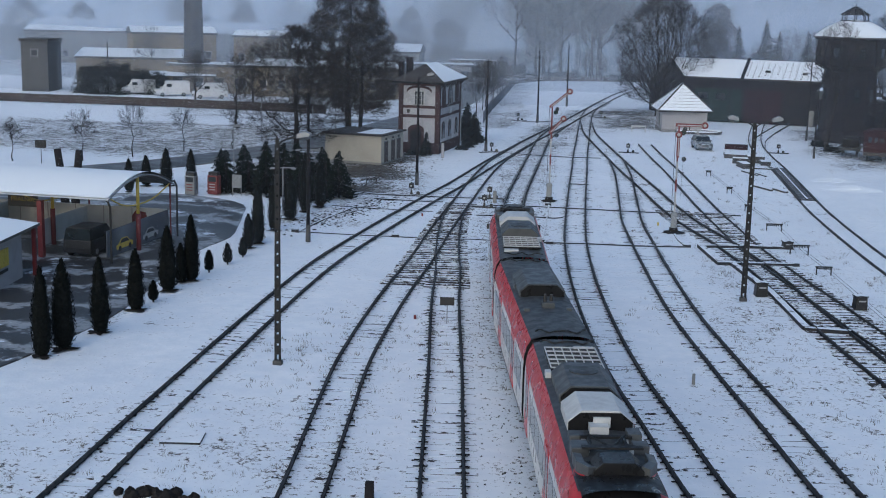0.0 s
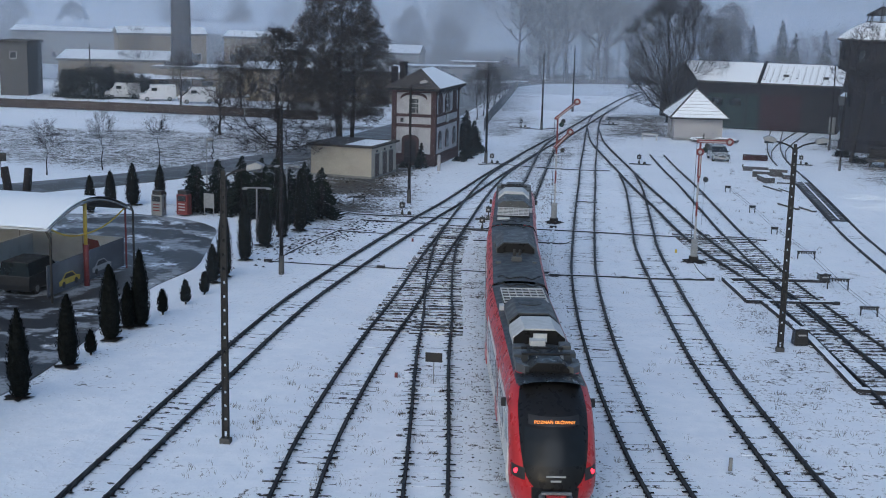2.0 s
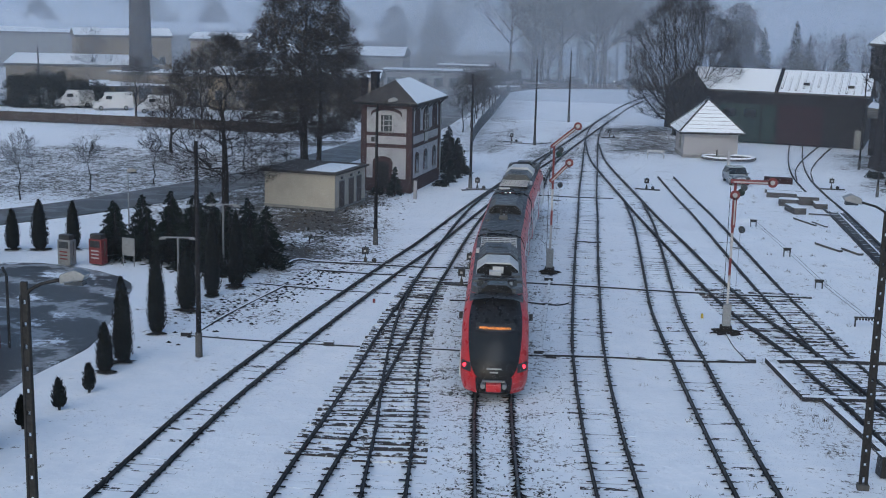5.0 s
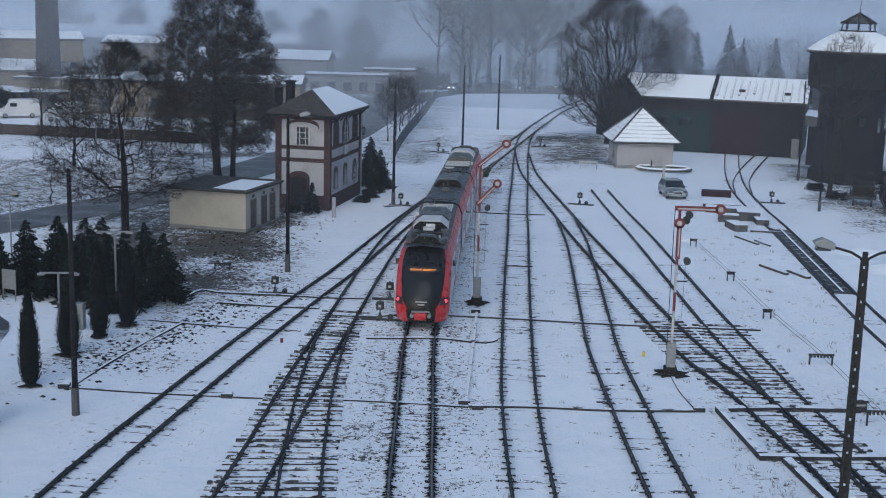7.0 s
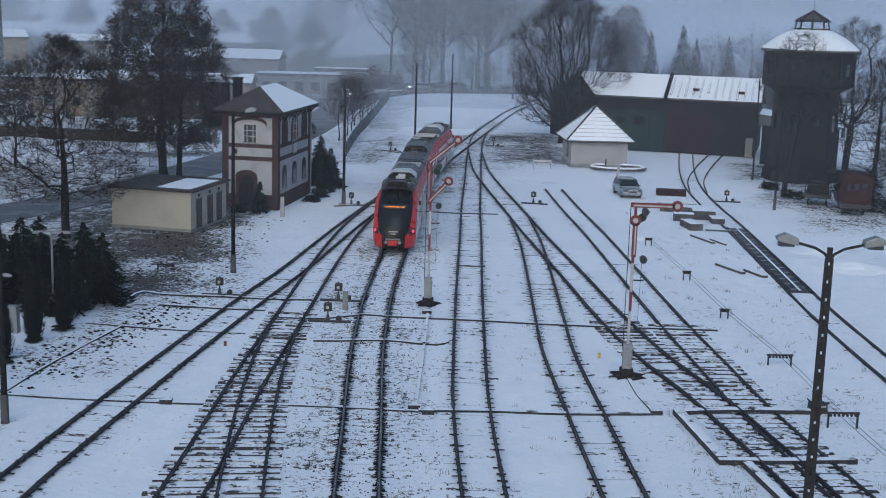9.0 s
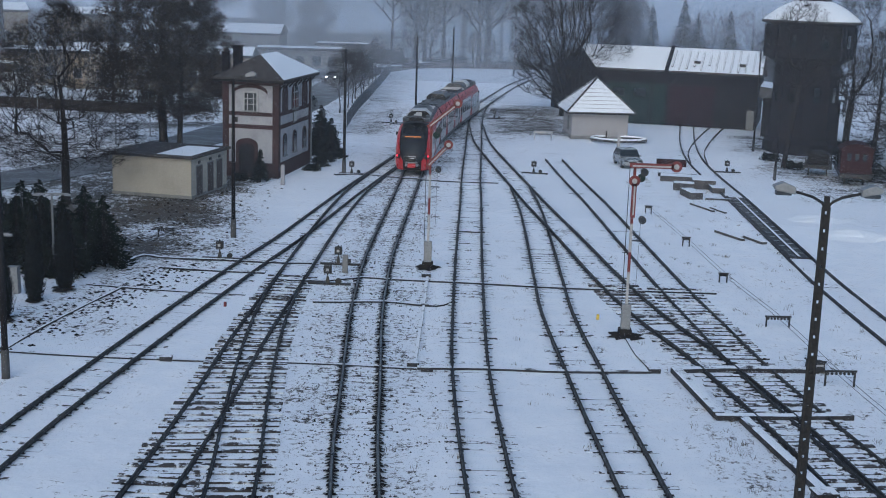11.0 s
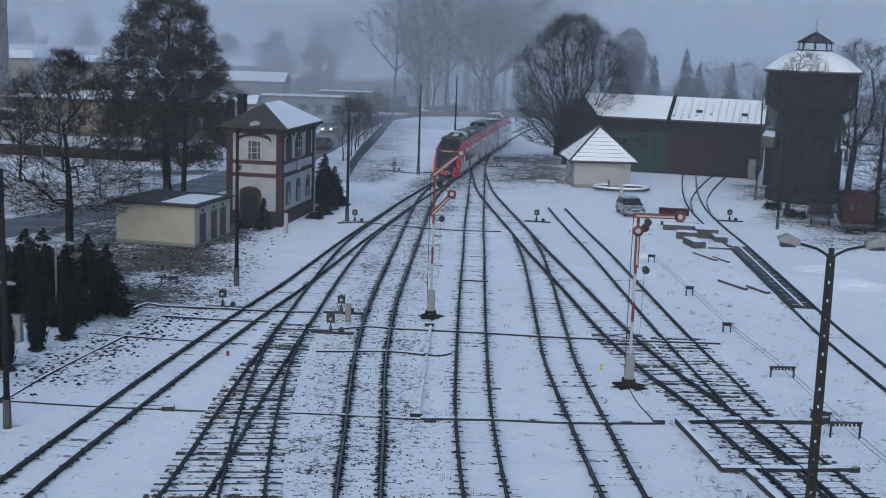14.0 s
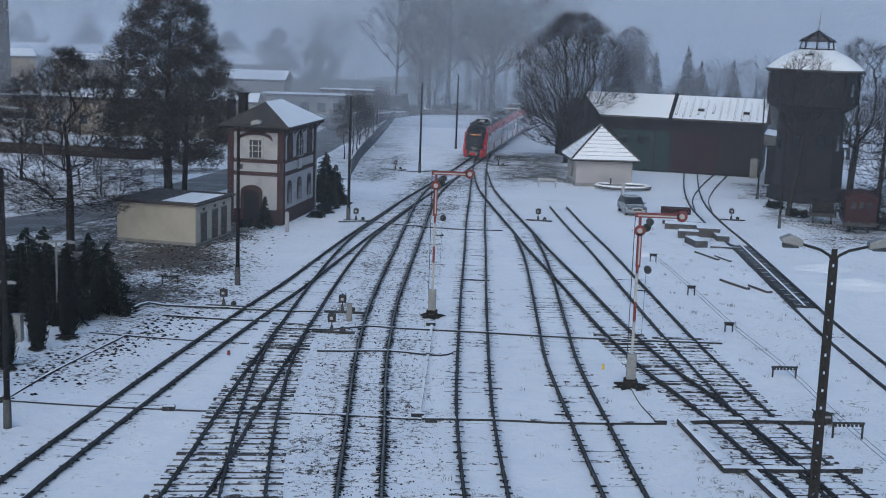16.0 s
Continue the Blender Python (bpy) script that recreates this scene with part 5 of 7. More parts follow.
# ---- buildings ----
def arch(w, h, n=8, rise=None):
    """Outline of an opening with a round head, w wide and h high in all."""
    rise = w / 2 if rise is None else rise
    pts = [(-w / 2, 0), (w / 2, 0)]
    for i in range(n + 1):
        a = math.pi * i / n
        pts.append((w / 2 * math.cos(a), h - rise + rise * math.sin(a)))
    return pts


def rect(x0, x1, z0, z1):
    return [(x0, z0), (x1, z0), (x1, z1), (x0, z1)]


def window(parent, face, x, z, w, h, arched=True, surround=M_BRICK, bars=True, pane=M_PANE):
    """A framed window on a face matrix whose local -y looks outward."""
    out = arch(w + 0.32, h + 0.2) if arched else rect(-(w + 0.3) / 2, (w + 0.3) / 2, 0, h + 0.25)
    f = part("window", Mesh().prism(out, 0.07, face @ pose(x, -0.065, z - 0.1)), surround, parent, "arched window in a brick surround" if arched else "framed window")
    inner = arch(w, h) if arched else rect(-w / 2, w / 2, 0, h)
    part("pane", Mesh().prism(inner, 0.02, face @ pose(x, -0.08, z)), pane, f)
    if bars:
        b = Mesh()
        for bx in (-w / 4, w / 4) if w > 0.9 else (0,):
            b.prism(rect(bx - 0.03, bx + 0.03, 0, h - 0.05), 0.02, face @ pose(x, -0.098, z))
        for k in (0.36, 0.68):
            b.prism(rect(-w / 2, w / 2, h * k - 0.025, h * k + 0.025), 0.02, face @ pose(x, -0.096, z))
        part("glazing_bars", b, M_SIGWHITE, f, "white glazing bars")
    part("window_sill", Mesh().prism(rect(-w / 2 - 0.15, w / 2 + 0.15, -0.12, -0.02), 0.16, face @ pose(x, -0.14, z)), M_CONCRETE, f)
    return f


def signal_house():
    """Signal box; local x along the long side facing the tracks, outward -y; origin at the near corner."""
    L, W, Hh = 9.1, 4.4, 7.55
    ang = math.degrees(math.atan2(9.0, 1.1))
    t = thing("signal_box", "two-storey white signal box, red brick bands, snowy hipped roof", "building", pose(-15.55, 47.35, 0, 0, 0, ang))
    long_face = Matrix.Identity(4)
    end_face = pose(0, 0, 0, 0, 0, -90)
    part("wall", Mesh().box(L / 2, W / 2, 0, L, W, Hh), M_WHITEWALL, t, "stained white plaster walls")
    e = 0.05
    part("plinth", Mesh().box(L / 2, W / 2, 0, L + 2 * e, W + 2 * e, 1.15), M_BRICK, t, "red brick base", bevel=0.02)
    for z, h in ((4.78, 0.30), (3.78, 0.32), (7.15, 0.38)):
        part("brick_band", Mesh().box(L / 2, W / 2, z, L + 2 * e - 0.012, W + 2 * e - 0.012, h), M_BRICK, t, "projecting brick band")
    for x, y in ((0.19, 0.19), (L - 0.19, 0.19), (0.19, W - 0.19), (L - 0.19, W - 0.19)):
        part("corner_pier", Mesh().box(x, y, 0, 0.40 + 2 * e, 0.40 + 2 * e, Hh - 0.02), M_BRICK, t, "brick corner pier")
    for x in (1.75, 7.35):
        part("blind_arch", Mesh().prism(arch(1.5, 2.05), 0.07, pose(x, -0.068, 5.05)), M_BRICK, t, "blind brick arch")
    window(t, long_face, 4.5, 5.12, 1.5, 1.85)
    for x in (1.75, 4.5, 7.35):
        window(t, long_face, x, 1.65, 0.75, 1.6, pane=M_GLASS, bars=False)
    part("sign_plate", Mesh().box(4.4, -0.10, 4.05, 0.9, 0.05, 0.75), M_SIGWHITE, t, "white nameplate in a dark frame")
    part("sign_frame", Mesh().box(4.4, -0.075, 3.98, 1.05, 0.04, 0.9), M_BLACK, t)
    window(t, end_face, -2.2, 5.2, 0.95, 1.35, False, M_SIGWHITE)
    part("hood_mould", Mesh().sweep([(-0.09, 2.2 + 1.35 * math.cos(a), 6.55 + 0.55 * math.sin(a)) for a in np.linspace(0.1, math.pi - 0.1, 9)], [(-0.05, -0.13), (-0.05, 0.13), (0.05, 0.13), (0.05, -0.13)]), M_BRICK, t, "curved brick hood mould")
    d = part("door", Mesh().prism(arch(1.75, 2.75, 8, 0.5), 0.08, end_face @ pose(-2.5, -0.09, 0.3)), M_BRICK, t, "arched brick doorway")
    part("door_leaf", Mesh().prism(arch(1.2, 2.35, 8, 0.35), 0.03, end_face @ pose(-2.5, -0.13, 0.3)), M_TIMBER, d, "dark timber door")
    part("vent", Mesh().prism(rect(-0.15, 0.15, 0, 0.4), 0.03, end_face @ pose(-3.4, -0.03, 4.25)), M_BLACK, t)
    o = 0.62
    m = Mesh()
    z0, z1 = Hh + 0.05, 9.3
    yc = W / 2
    v = [(-o, -o, z0), (L + o, -o, z0), (L + o, W + o, z0), (-o, W + o, z0), (2.4, yc, z1), (L - 2.4, yc, z1)]
    low = [(x, y, z - 0.18) for x, y, z in v[:4]]
    part("eaves_board", Mesh().box(L / 2, yc, z0 - 0.2, L + 2 * o, W + 2 * o, 0.19), M_TIMBER, t, "dark boarded eaves")
    for nm, q, mat, lab in (("roof", (3, 0, 4), M_TILE_DARK, "dark tiled hip"), ("roof", (0, 1, 5, 4), M_ROOFSNOW, "snow-covered roof slope"), ("roof", (1, 2, 5), M_ROOFSNOW, "snow-covered hip"), ("roof", (2, 3, 4, 5), M_TILE_DARK, "dark tiled slope")):
        s = Mesh()
        pts = [Vector(v[i]) for i in q]
        s.v = [tuple(p + Vector((0, 0, 0.0))) for p in pts] + [tuple(p + Vector((0, 0, 0.09))) for p in pts]
        k = len(pts)
        s.f = [tuple(range(k - 1, -1, -1)), tuple(range(k, 2 * k))] + [(i, (i + 1) % k, k + (i + 1) % k, k + i) for i in range(k)]
        part(nm, s, mat, t, lab)
    s = Mesh()
    s.v = [(-o + 0.25, 0.3, z0 + 0.16), (-o + 0.25, W * 0.95, z0 + 0.16), (0.85, W * 0.62, 8.42), (0.55, 1.0, 8.15)]
    s.v += [(x, y, z + 0.05) for x, y, z in s.v]
    s.f = [(3, 2, 1, 0), (4, 5, 6, 7), (0, 1, 5, 4), (1, 2, 6, 5), (2, 3, 7, 6), (3, 0, 4, 7)]
    part("snow_patch", s, M_ROOFSNOW, t, "strip of snow on the dark hip")
    part("chimney", Mesh().box(2.0, W - 0.5, 7.6, 0.7, 0.6, 2.3), M_DARKBRICK, t, "dark brick chimney", bevel=0.02)
    part("chimney_cap", Mesh().box(2.0, W - 0.5, 9.9, 0.86, 0.76, 0.14), M_DARKBRICK, t)
    part("chimney", Mesh().box(0.9, W + 0.1, 7.4, 0.55, 0.55, 2.2), M_DARKBRICK, t, "shorter brick chimney stack", bevel=0.02)
    for k in range(8):
        x = 0.3 + k * (L - 0.6) / 7
        part("bracket", Mesh().prism([(0, 0), (0.55, 0.55), (0.42, 0.55), (0, 0.16)], 0.12, Matrix(((0, 1, 0, x), (-1, 0, 0, -0.05), (0, 0, 1, 6.85), (0, 0, 0, 1)))), M_TIMBER, t, "dark timber eaves bracket")
    part("downpipe", Mesh().cyl((L - 0.1, -0.16, 0.4), (L - 0.1, -0.16, 7.5), 0.06), M_GALV, t)
    return t


signal_house()


def toilet_shed():
    a = math.degrees(math.atan2(0.98, 0.19))
    t = thing("shed", "flat-roofed cream plastered shed with three brown doors", "building", pose(-19.75, 36.6, 0, 0, 0, a))
    L, W, H0 = 6.2, 6.0, 2.82
    part("wall", Mesh().box(L / 2, W / 2, 0, L, W, H0), M_CREAM, t, "cream plastered walls")
    part("plinth", Mesh().box(L / 2, W / 2, 0, L + 0.06, W + 0.06, 0.22), M_CONCRETE, t)
    part("roof", Mesh().box(L / 2, W / 2, H0, L + 0.5, W + 0.5, 0.16), M_TILE_DARK, t, "dark flat felt roof")
    part("snow_sheet", Mesh().box(2.6, 1.35, H0 + 0.161, 5.0, 2.6, 0.05), M_ROOFSNOW, t, "melting snow on half of the roof")
    for x in (1.3, 3.2, 4.8):
        d = part("door", Mesh().box(x, -0.02, 0.15, 0.95, 0.08, 2.05), M_BROWNDOOR, t, "brown narrow door", bevel=0.01)
        part("door_frame", Mesh().box(x, -0.015, 0.12, 1.1, 0.05, 2.16), M_CONCRETE, d)
        part("vent", Mesh().box(x, -0.03, 2.36, 0.3, 0.08, 0.2), M_BLACK, t)
    return t


toilet_shed()


def pump_hut():
    t = thing("pump_hut", "small grey rendered hut with a steep snowy pyramid roof", "building", pose(8.85, 80.6, 0, 0, 0, 6))
    W = 5.8
    part("wall", Mesh().box(W / 2, W / 2, 0, W, W, 2.75), M_HUT, t, "grey rendered walls")
    part("plinth", Mesh().box(W / 2, W / 2, 0, W + 0.12, W + 0.12, 0.35), M_CONCRETE, t)
    o, z0, z1, c = 0.62, 2.72, 6.0, W / 2
    part("soffit", Mesh().box(c, c, z0 - 0.1, W + 2 * o - 0.1, W + 2 * o - 0.1, 0.1), M_TIMBER, t)
    cs = [(-o, -o), (W + o, -o), (W + o, W + o), (-o, W + o)]
    for i in range(4):
        a, b = cs[i], cs[(i + 1) % 4]
        s = Mesh()
        s.v = [(a[0], a[1], z0), (b[0], b[1], z0), (c, c, z1)] + [(a[0], a[1], z0 + 0.12), (b[0], b[1], z0 + 0.12), (c, c, z1 + 0.12)]
        s.f = [(2, 1, 0), (3, 4, 5), (0, 1, 4, 3), (1, 2, 5, 4), (2, 0, 3, 5)]
        f = part("roof", s, M_ROOFSNOW, t, "steep roof slope under snow")
        hip = Mesh()
        for k in range(9):
            p = Vector((a[0], a[1], z0 + 0.14)).lerp(Vector((c, c, z1 + 0.14)), (k + 0.1) / 9)
            q = Vector((a[0], a[1], z0 + 0.14)).lerp(Vector((c, c, z1 + 0.14)), (k + 0.92) / 9)
            hip.cyl(p, q, 0.11, 0.09, 6)
        part("hip_tiles", hip, M_TILE_DARK if i in (0, 1) else M_ROOFSNOW, f, "row of dark hip tiles")
        for k in range(1, 9):
            e = k / 9
            p = Vector((a[0], a[1], z0 + 0.13)).lerp(Vector((c, c, z1 + 0.13)), e)
            q = Vector((b[0], b[1], z0 + 0.13)).lerp(Vector((c, c, z1 + 0.13)), e)
            part("tile_course", Mesh().cyl(p, q, 0.02, 0.02, 4), M_TILE, f)
    window(t, pose(0, 0, 0, 0, 0, -90), -2.2, 0.9, 0.8, 1.3, False, M_CONCRETE)
    part("pipe", Mesh().cyl((3.6, -0.1, 0.0), (3.6, -0.1, 0.9), 0.08), M_BLACK, t)
    return t


pump_hut()
ring = Mesh()
for i in range(28):
    a0, a1 = 2 * math.pi * i / 28, 2 * math.pi * (i + 1) / 28
    ring.cyl((2.7 * math.cos(a0), 1.7 * math.sin(a0), 0.28), (2.7 * math.cos(a1), 1.7 * math.sin(a1), 0.28), 0.22, 0.22, 6, False)
solid("basin", ring, M_STONE, "low round concrete basin rim with snow on top", "basin", m=pose(13.6, 79.6, 0))


def engine_shed():
    t = thing("engine_shed", "long brick engine shed, snowy roof, green and red doors", "building", pose(9.0, 100.2, 0, 0, 0, -13.5))
    L, W, E, R = 21.8, 14.0, 6.4, 8.45
    X0, SKEW, RY, EB = 3.6, -0.56, 5.0, 5.2
    left = lambda y: X0 + SKEW * y
    wall = Mesh()
    wall.v = [(left(0), 0, 0), (left(0), 0, E), (left(RY), RY, R - 0.1), (left(W), W, EB), (left(W), W, 0), (L, 0, 0), (L, 0, E), (L, RY, R - 0.1), (L, W, EB), (L, W, 0)]
    wall.f = [(4, 3, 2, 1, 0), (5, 6, 7, 8, 9), (0, 1, 6, 5), (1, 2, 7, 6), (2, 3, 8, 7), (3, 4, 9, 8), (4, 0, 5, 9)]
    part("wall", wall, M_DARKBRICK, t, "sooty brick walls of a wedge-shaped plan")
    for y in (0.3, 4.8, 9.4, 13.7):
        h = float(np.interp(y, (0, RY, W), (E, R, EB))) - 0.3
        part("pilaster", Mesh().box(left(y) - 0.08, y, 0, 0.35, 0.6, h, 29), M_DARKBRICK, t, "shallow brick pilaster")
    mid = 11.6
    for x0, x1, mat, lab in ((None, mid, M_ROOFSNOW, "even snow on the old roof half"), (mid, L + 0.4, M_TILE, "snow sliding off ribbed roofing")):
        for sg in (0, 1):
            s = Mesh()
            ya, yb = (-0.6, RY) if sg == 0 else (W + 0.6, RY)
            za, zb = (E - 0.3 if sg == 0 else EB - 0.1), R
            a0, b0 = (left(ya) - 0.4, left(yb) - 0.4) if x0 is None else (x0, x0)
            s.v = [(a0, ya, za), (x1, ya, za), (x1, yb, zb), (b0, yb, zb)]
            s.v += [(x, y, z + 0.16) for x, y, z in s.v]
            s.f = [(3, 2, 1, 0), (4, 5, 6, 7), (0, 1, 5, 4), (1, 2, 6, 5), (2, 3, 7, 6), (3, 0, 4, 7)]
            r = part("roof", s, mat, t, lab)
            if mat is M_TILE and sg == 0:
                rn = Rnd(12)
                for k in range(12):
                    x = x0 + 0.5 + k * 0.82
                    f0 = rn.uniform(0.02, 0.3)
                    p = Vector((x, ya, za + 0.17)).lerp(Vector((x, yb, zb + 0.17)), f0)
                    q = Vector((x, ya, za + 0.17)).lerp(Vector((x, yb, zb + 0.17)), rn.uniform(0.7, 0.97))
                    part("snow_strip", Mesh().cyl(p, q, rn.uniform(0.07, 0.16), 0.10, 5), M_ROOFSNOW, r, "ridge of snow on a roof rib")
                for k, f0 in ((3.2, 0.35), (8.3, 0.30)):
                    p = Vector((x0 + k, ya, za + 0.15)).lerp(Vector((x0 + k, yb, zb + 0.15)), f0)
                    part("roof_hatch", Mesh().box(p.x, p.y, p.z, 0.7, 0.5, 0.3), M_BLACK, r, "small dark roof hatch")
    part("firewall", Mesh().prism([(-0.75, E - 0.32), (RY, R + 0.1), (RY, R + 0.42), (-0.75, E + 0.05)], 0.4, Matrix(((0, 1, 0, mid - 0.2), (1, 0, 0, 0), (0, 0, 1, 0), (0, 0, 0, 1)))), M_DARKBRICK, t, "parapet between the two roofs")
    for x, w, mat, lab in ((6.2, 2.4, M_GREEN, "green boarded gate leaf"), (8.65, 2.4, M_GREEN, "green boarded gate leaf"), (10.85, 1.6, M_GREEN, "green boarded gate leaf"), (13.2, 2.5, M_REDDOOR, "dull red gate leaf"), (15.8, 2.5, M_REDDOOR, "dull red gate leaf"), (18.5, 2.3, M_TIMBER, "dark boarded gate leaf"), (20.9, 1.6, M_TIMBER, "dark boarded gate leaf")):
        g = part("gate", Mesh().box(x, -0.05, 0.05, w, 0.12, 4.6), mat, t, lab)
        for k in range(int(w / 0.3)):
            part("board", Mesh().box(x - w / 2 + 0.15 + k * 0.3, -0.125, 0.1, 0.27, 0.03, 4.5), mat, g)
        if mat is M_GREEN and w > 2:
            part("gate_window", Mesh().box(x, -0.15, 3.1, 1.4, 0.03, 0.95), M_GLASS, g)
    part("pillar", Mesh().box(21.2, -0.4, 0, 0.8, 0.8, 2.2), M_CONCRETE, t, "pale concrete pillar")
    part("gutter", Mesh().cyl((X0 - 0.1, -0.66, E - 0.32), (L + 0.4, -0.66, E - 0.32), 0.09), M_BLACK, t)
    return t


engine_shed()


def annex():
    t = thing("annex", "low dark brick annex between shed and water tower", "building", pose(29.7, 89.3, 0, 0, 0, -13.5))
    part("wall", Mesh().box(4, 4, 0, 8, 8, 4.2), M_DARKBRICK, t)
    part("roof", Mesh().prism([(-0.4, 4.2), (8.4, 4.2), (8.4, 4.4), (-0.4, 5.4)], 8.6, pose(0, -0.3, 0)), M_ROOFSNOW, t, "sloping roof with thin snow")
    window(t, Matrix.Identity(4), 2.0, 1.2, 1.0, 1.4, False, M_CONCRETE)


annex()


def octagon(r, z, n=8, turn=22.5):
    return [(r * math.cos(radians(turn + 360 * i / n)), r * math.sin(radians(turn + 360 * i / n)), z) for i in range(n)]


def loft(rings):
    m = Mesh()
    n = len(rings[0])
    for r in rings:
        m.v += r
    for j in range(len(rings) - 1):
        for i in range(n):
            m.f.append((j * n + i, j * n + (i + 1) % n, (j + 1) * n + (i + 1) % n, (j + 1) * n + i))
    m.f.append(tuple(range(n - 1, -1, -1)))
    m.f.append(tuple(len(m.v) - n + i for i in range(n)))
    return m


def water_tower():
    t = thing("water_tower", "tall sooty brick water tower, wide timbered tank, snowy domed roof", "water tower", pose(31.4, 77.5, 0, 0, 0, 8))
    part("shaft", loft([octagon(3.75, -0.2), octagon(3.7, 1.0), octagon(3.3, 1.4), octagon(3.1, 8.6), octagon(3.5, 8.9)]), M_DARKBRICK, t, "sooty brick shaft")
    part("tank_wall", loft([octagon(3.55, 8.9), octagon(4.25, 9.3), octagon(4.2, 12.65)]), M_TIMBER, t, "dark boarded tank storey")
    for i in range(8):
        a = radians(22.5 + 45 * i)
        part("post", Mesh().box(4.24 * math.cos(a), 4.24 * math.sin(a), 9.2, 0.25, 0.25, 3.1, 22.5 + 45 * i), M_TIMBER, t)
        b = radians(45 * i)
        part("tank_window", Mesh().box(3.93 * math.cos(b), 3.93 * math.sin(b), 10.3, 0.06, 0.7, 1.2, 45 * i), M_GLASS, t)
        part("shaft_window", Mesh().box(2.93 * math.cos(b), 2.93 * math.sin(b), 5.0, 0.06, 0.6, 1.5, 45 * i), M_GLASS, t)
    prof = [(4.75, 12.62), (4.6, 12.85), (4.1, 13.3), (3.2, 13.95), (2.2, 14.45), (1.25, 14.8)]
    part("roof", loft([octagon(r, z, 24, 0) for r, z in prof]), M_ROOFSNOW, t, "domed roof under smooth snow", True)
    part("cornice", loft([octagon(4.3, 12.4), octagon(4.78, 12.61)]), M_TIMBER, t)
    lan = part("lantern", loft([octagon(1.75, 14.55), octagon(1.7, 14.78)]), M_TIMBER, t, "dark open roof lantern")
    for i in range(8):
        a = radians(22.5 + 45 * i)
        part("lantern_post", Mesh().cyl((1.6 * math.cos(a), 1.6 * math.sin(a), 14.7), (1.45 * math.cos(a), 1.45 * math.sin(a), 15.45), 0.07, 0.06, 6), M_TIMBER, lan)
        part("lantern_rafter", Mesh().cyl((1.75 * math.cos(a), 1.75 * math.sin(a), 15.4), (0.15 * math.cos(a), 0.15 * math.sin(a), 16.4), 0.09, 0.06, 6), M_TIMBER, lan)
    part("lantern_ring", loft([octagon(1.7, 15.4), octagon(1.55, 15.55)]), M_TIMBER, lan)
    part("lantern_roof", loft([octagon(1.5, 15.5), octagon(0.75, 15.95), octagon(0.2, 16.35), octagon(0.03, 16.6)]), M_TILE_DARK, lan)
    part("spire", Mesh().cyl((0, 0, 16.3), (0.12, 0, 18.6), 0.04, 0.02, 6), M_STEEL, t, "thin iron spire")
    return t


water_tower()


def shunter():
    t = thing("shunter", "rusty dull red shunting locomotive with an arched cab roof", "locomotive", pose(31.2, 57.4, 0, 0, 0, -10))
    part("frame", Mesh().box(0, 0, 0.75, 2.5, 6.4, 0.35), M_BLACK, t, bevel=0.02)
    cab = part("cab", Mesh().prism([(-1.25, 0), (1.25, 0), (1.25, 1.95), (0.75, 2.3), (0, 2.42), (-0.75, 2.3), (-1.25, 1.95)], 2.6, pose(0, -2.9, 1.1)), M_RUST, t, "rusty red cab", bevel=0.03)
    for x in (-0.62, 0.0, 0.62):
        part("cab_window", Mesh().box(x, -2.92, 2.15, 0.34, 0.06, 0.6), M_GLASS, cab)
    for sx in (-1.26, 1.26):
        part("cab_window", Mesh().box(sx, -1.6, 2.05, 0.05, 0.9, 0.7), M_GLASS, cab)
    part("cab_roof", Mesh().prism([(-1.4, 0), (1.4, 0), (0.8, 0.4), (0, 0.52), (-0.8, 0.4)], 2.9, pose(0, -3.05, 3.04)), M_RUST, cab, "arched roof with thin snow")
    part("hood", Mesh().box(0, 1.45, 1.1, 1.6, 3.4, 1.25), M_RUST, t, "low engine hood", bevel=0.06)
    part("exhaust", Mesh().cyl((0.3, 1.8, 2.3), (0.3, 1.8, 2.9), 0.1), M_BLACK, t)
    for y in (-1.7, 1.7):
        for sx in (-0.75, 0.75):
            part("wheel", Mesh().disc((sx, y, 0.52), (1, 0, 0), 0.48, 0.13, 20), M_BLACK, t)
    for sx in (-0.85, 0.85):
        part("buffer", Mesh().cyl((sx, -3.2, 1.0), (sx, -3.65, 1.0), 0.17, 0.2, 12), M_BLACK, t)
    return t


shunter()


def wreck():
    """A stripped chassis beside the shunter."""
    t = thing("derelict_wagon", "dark derelict motor wagon rusting beside the water tower", "wagon", pose(29.3, 61.4, 0, 0, 0, -14))
    part("frame", Mesh().box(0, 0, 0.7, 2.3, 3.6, 0.28), M_BLACK, t, bevel=0.02)
    part("hood", Mesh().box(0, 0.3, 0.98, 1.9, 2.8, 0.95, 0, 0.92), M_DIRT, t, "dark rusted engine hood", bevel=0.08)
    part("rail_bar", Mesh().box(-1.05, 0, 1.0, 0.06, 3.4, 0.06).box(-1.05, -1.6, 0.95, 0.06, 0.06, 0.9).box(1.05, -1.6, 0.95, 0.06, 0.06, 0.9).box(0, -1.6, 1.8, 2.1, 0.06, 0.06), M_RAIL, t)
    for y in (-1.1, 1.1):
        for sx in (-0.75, 0.75):
            part("wheel", Mesh().disc((sx, y, 0.45), (1, 0, 0), 0.42, 0.13, 18), M_BLACK, t)


wreck()


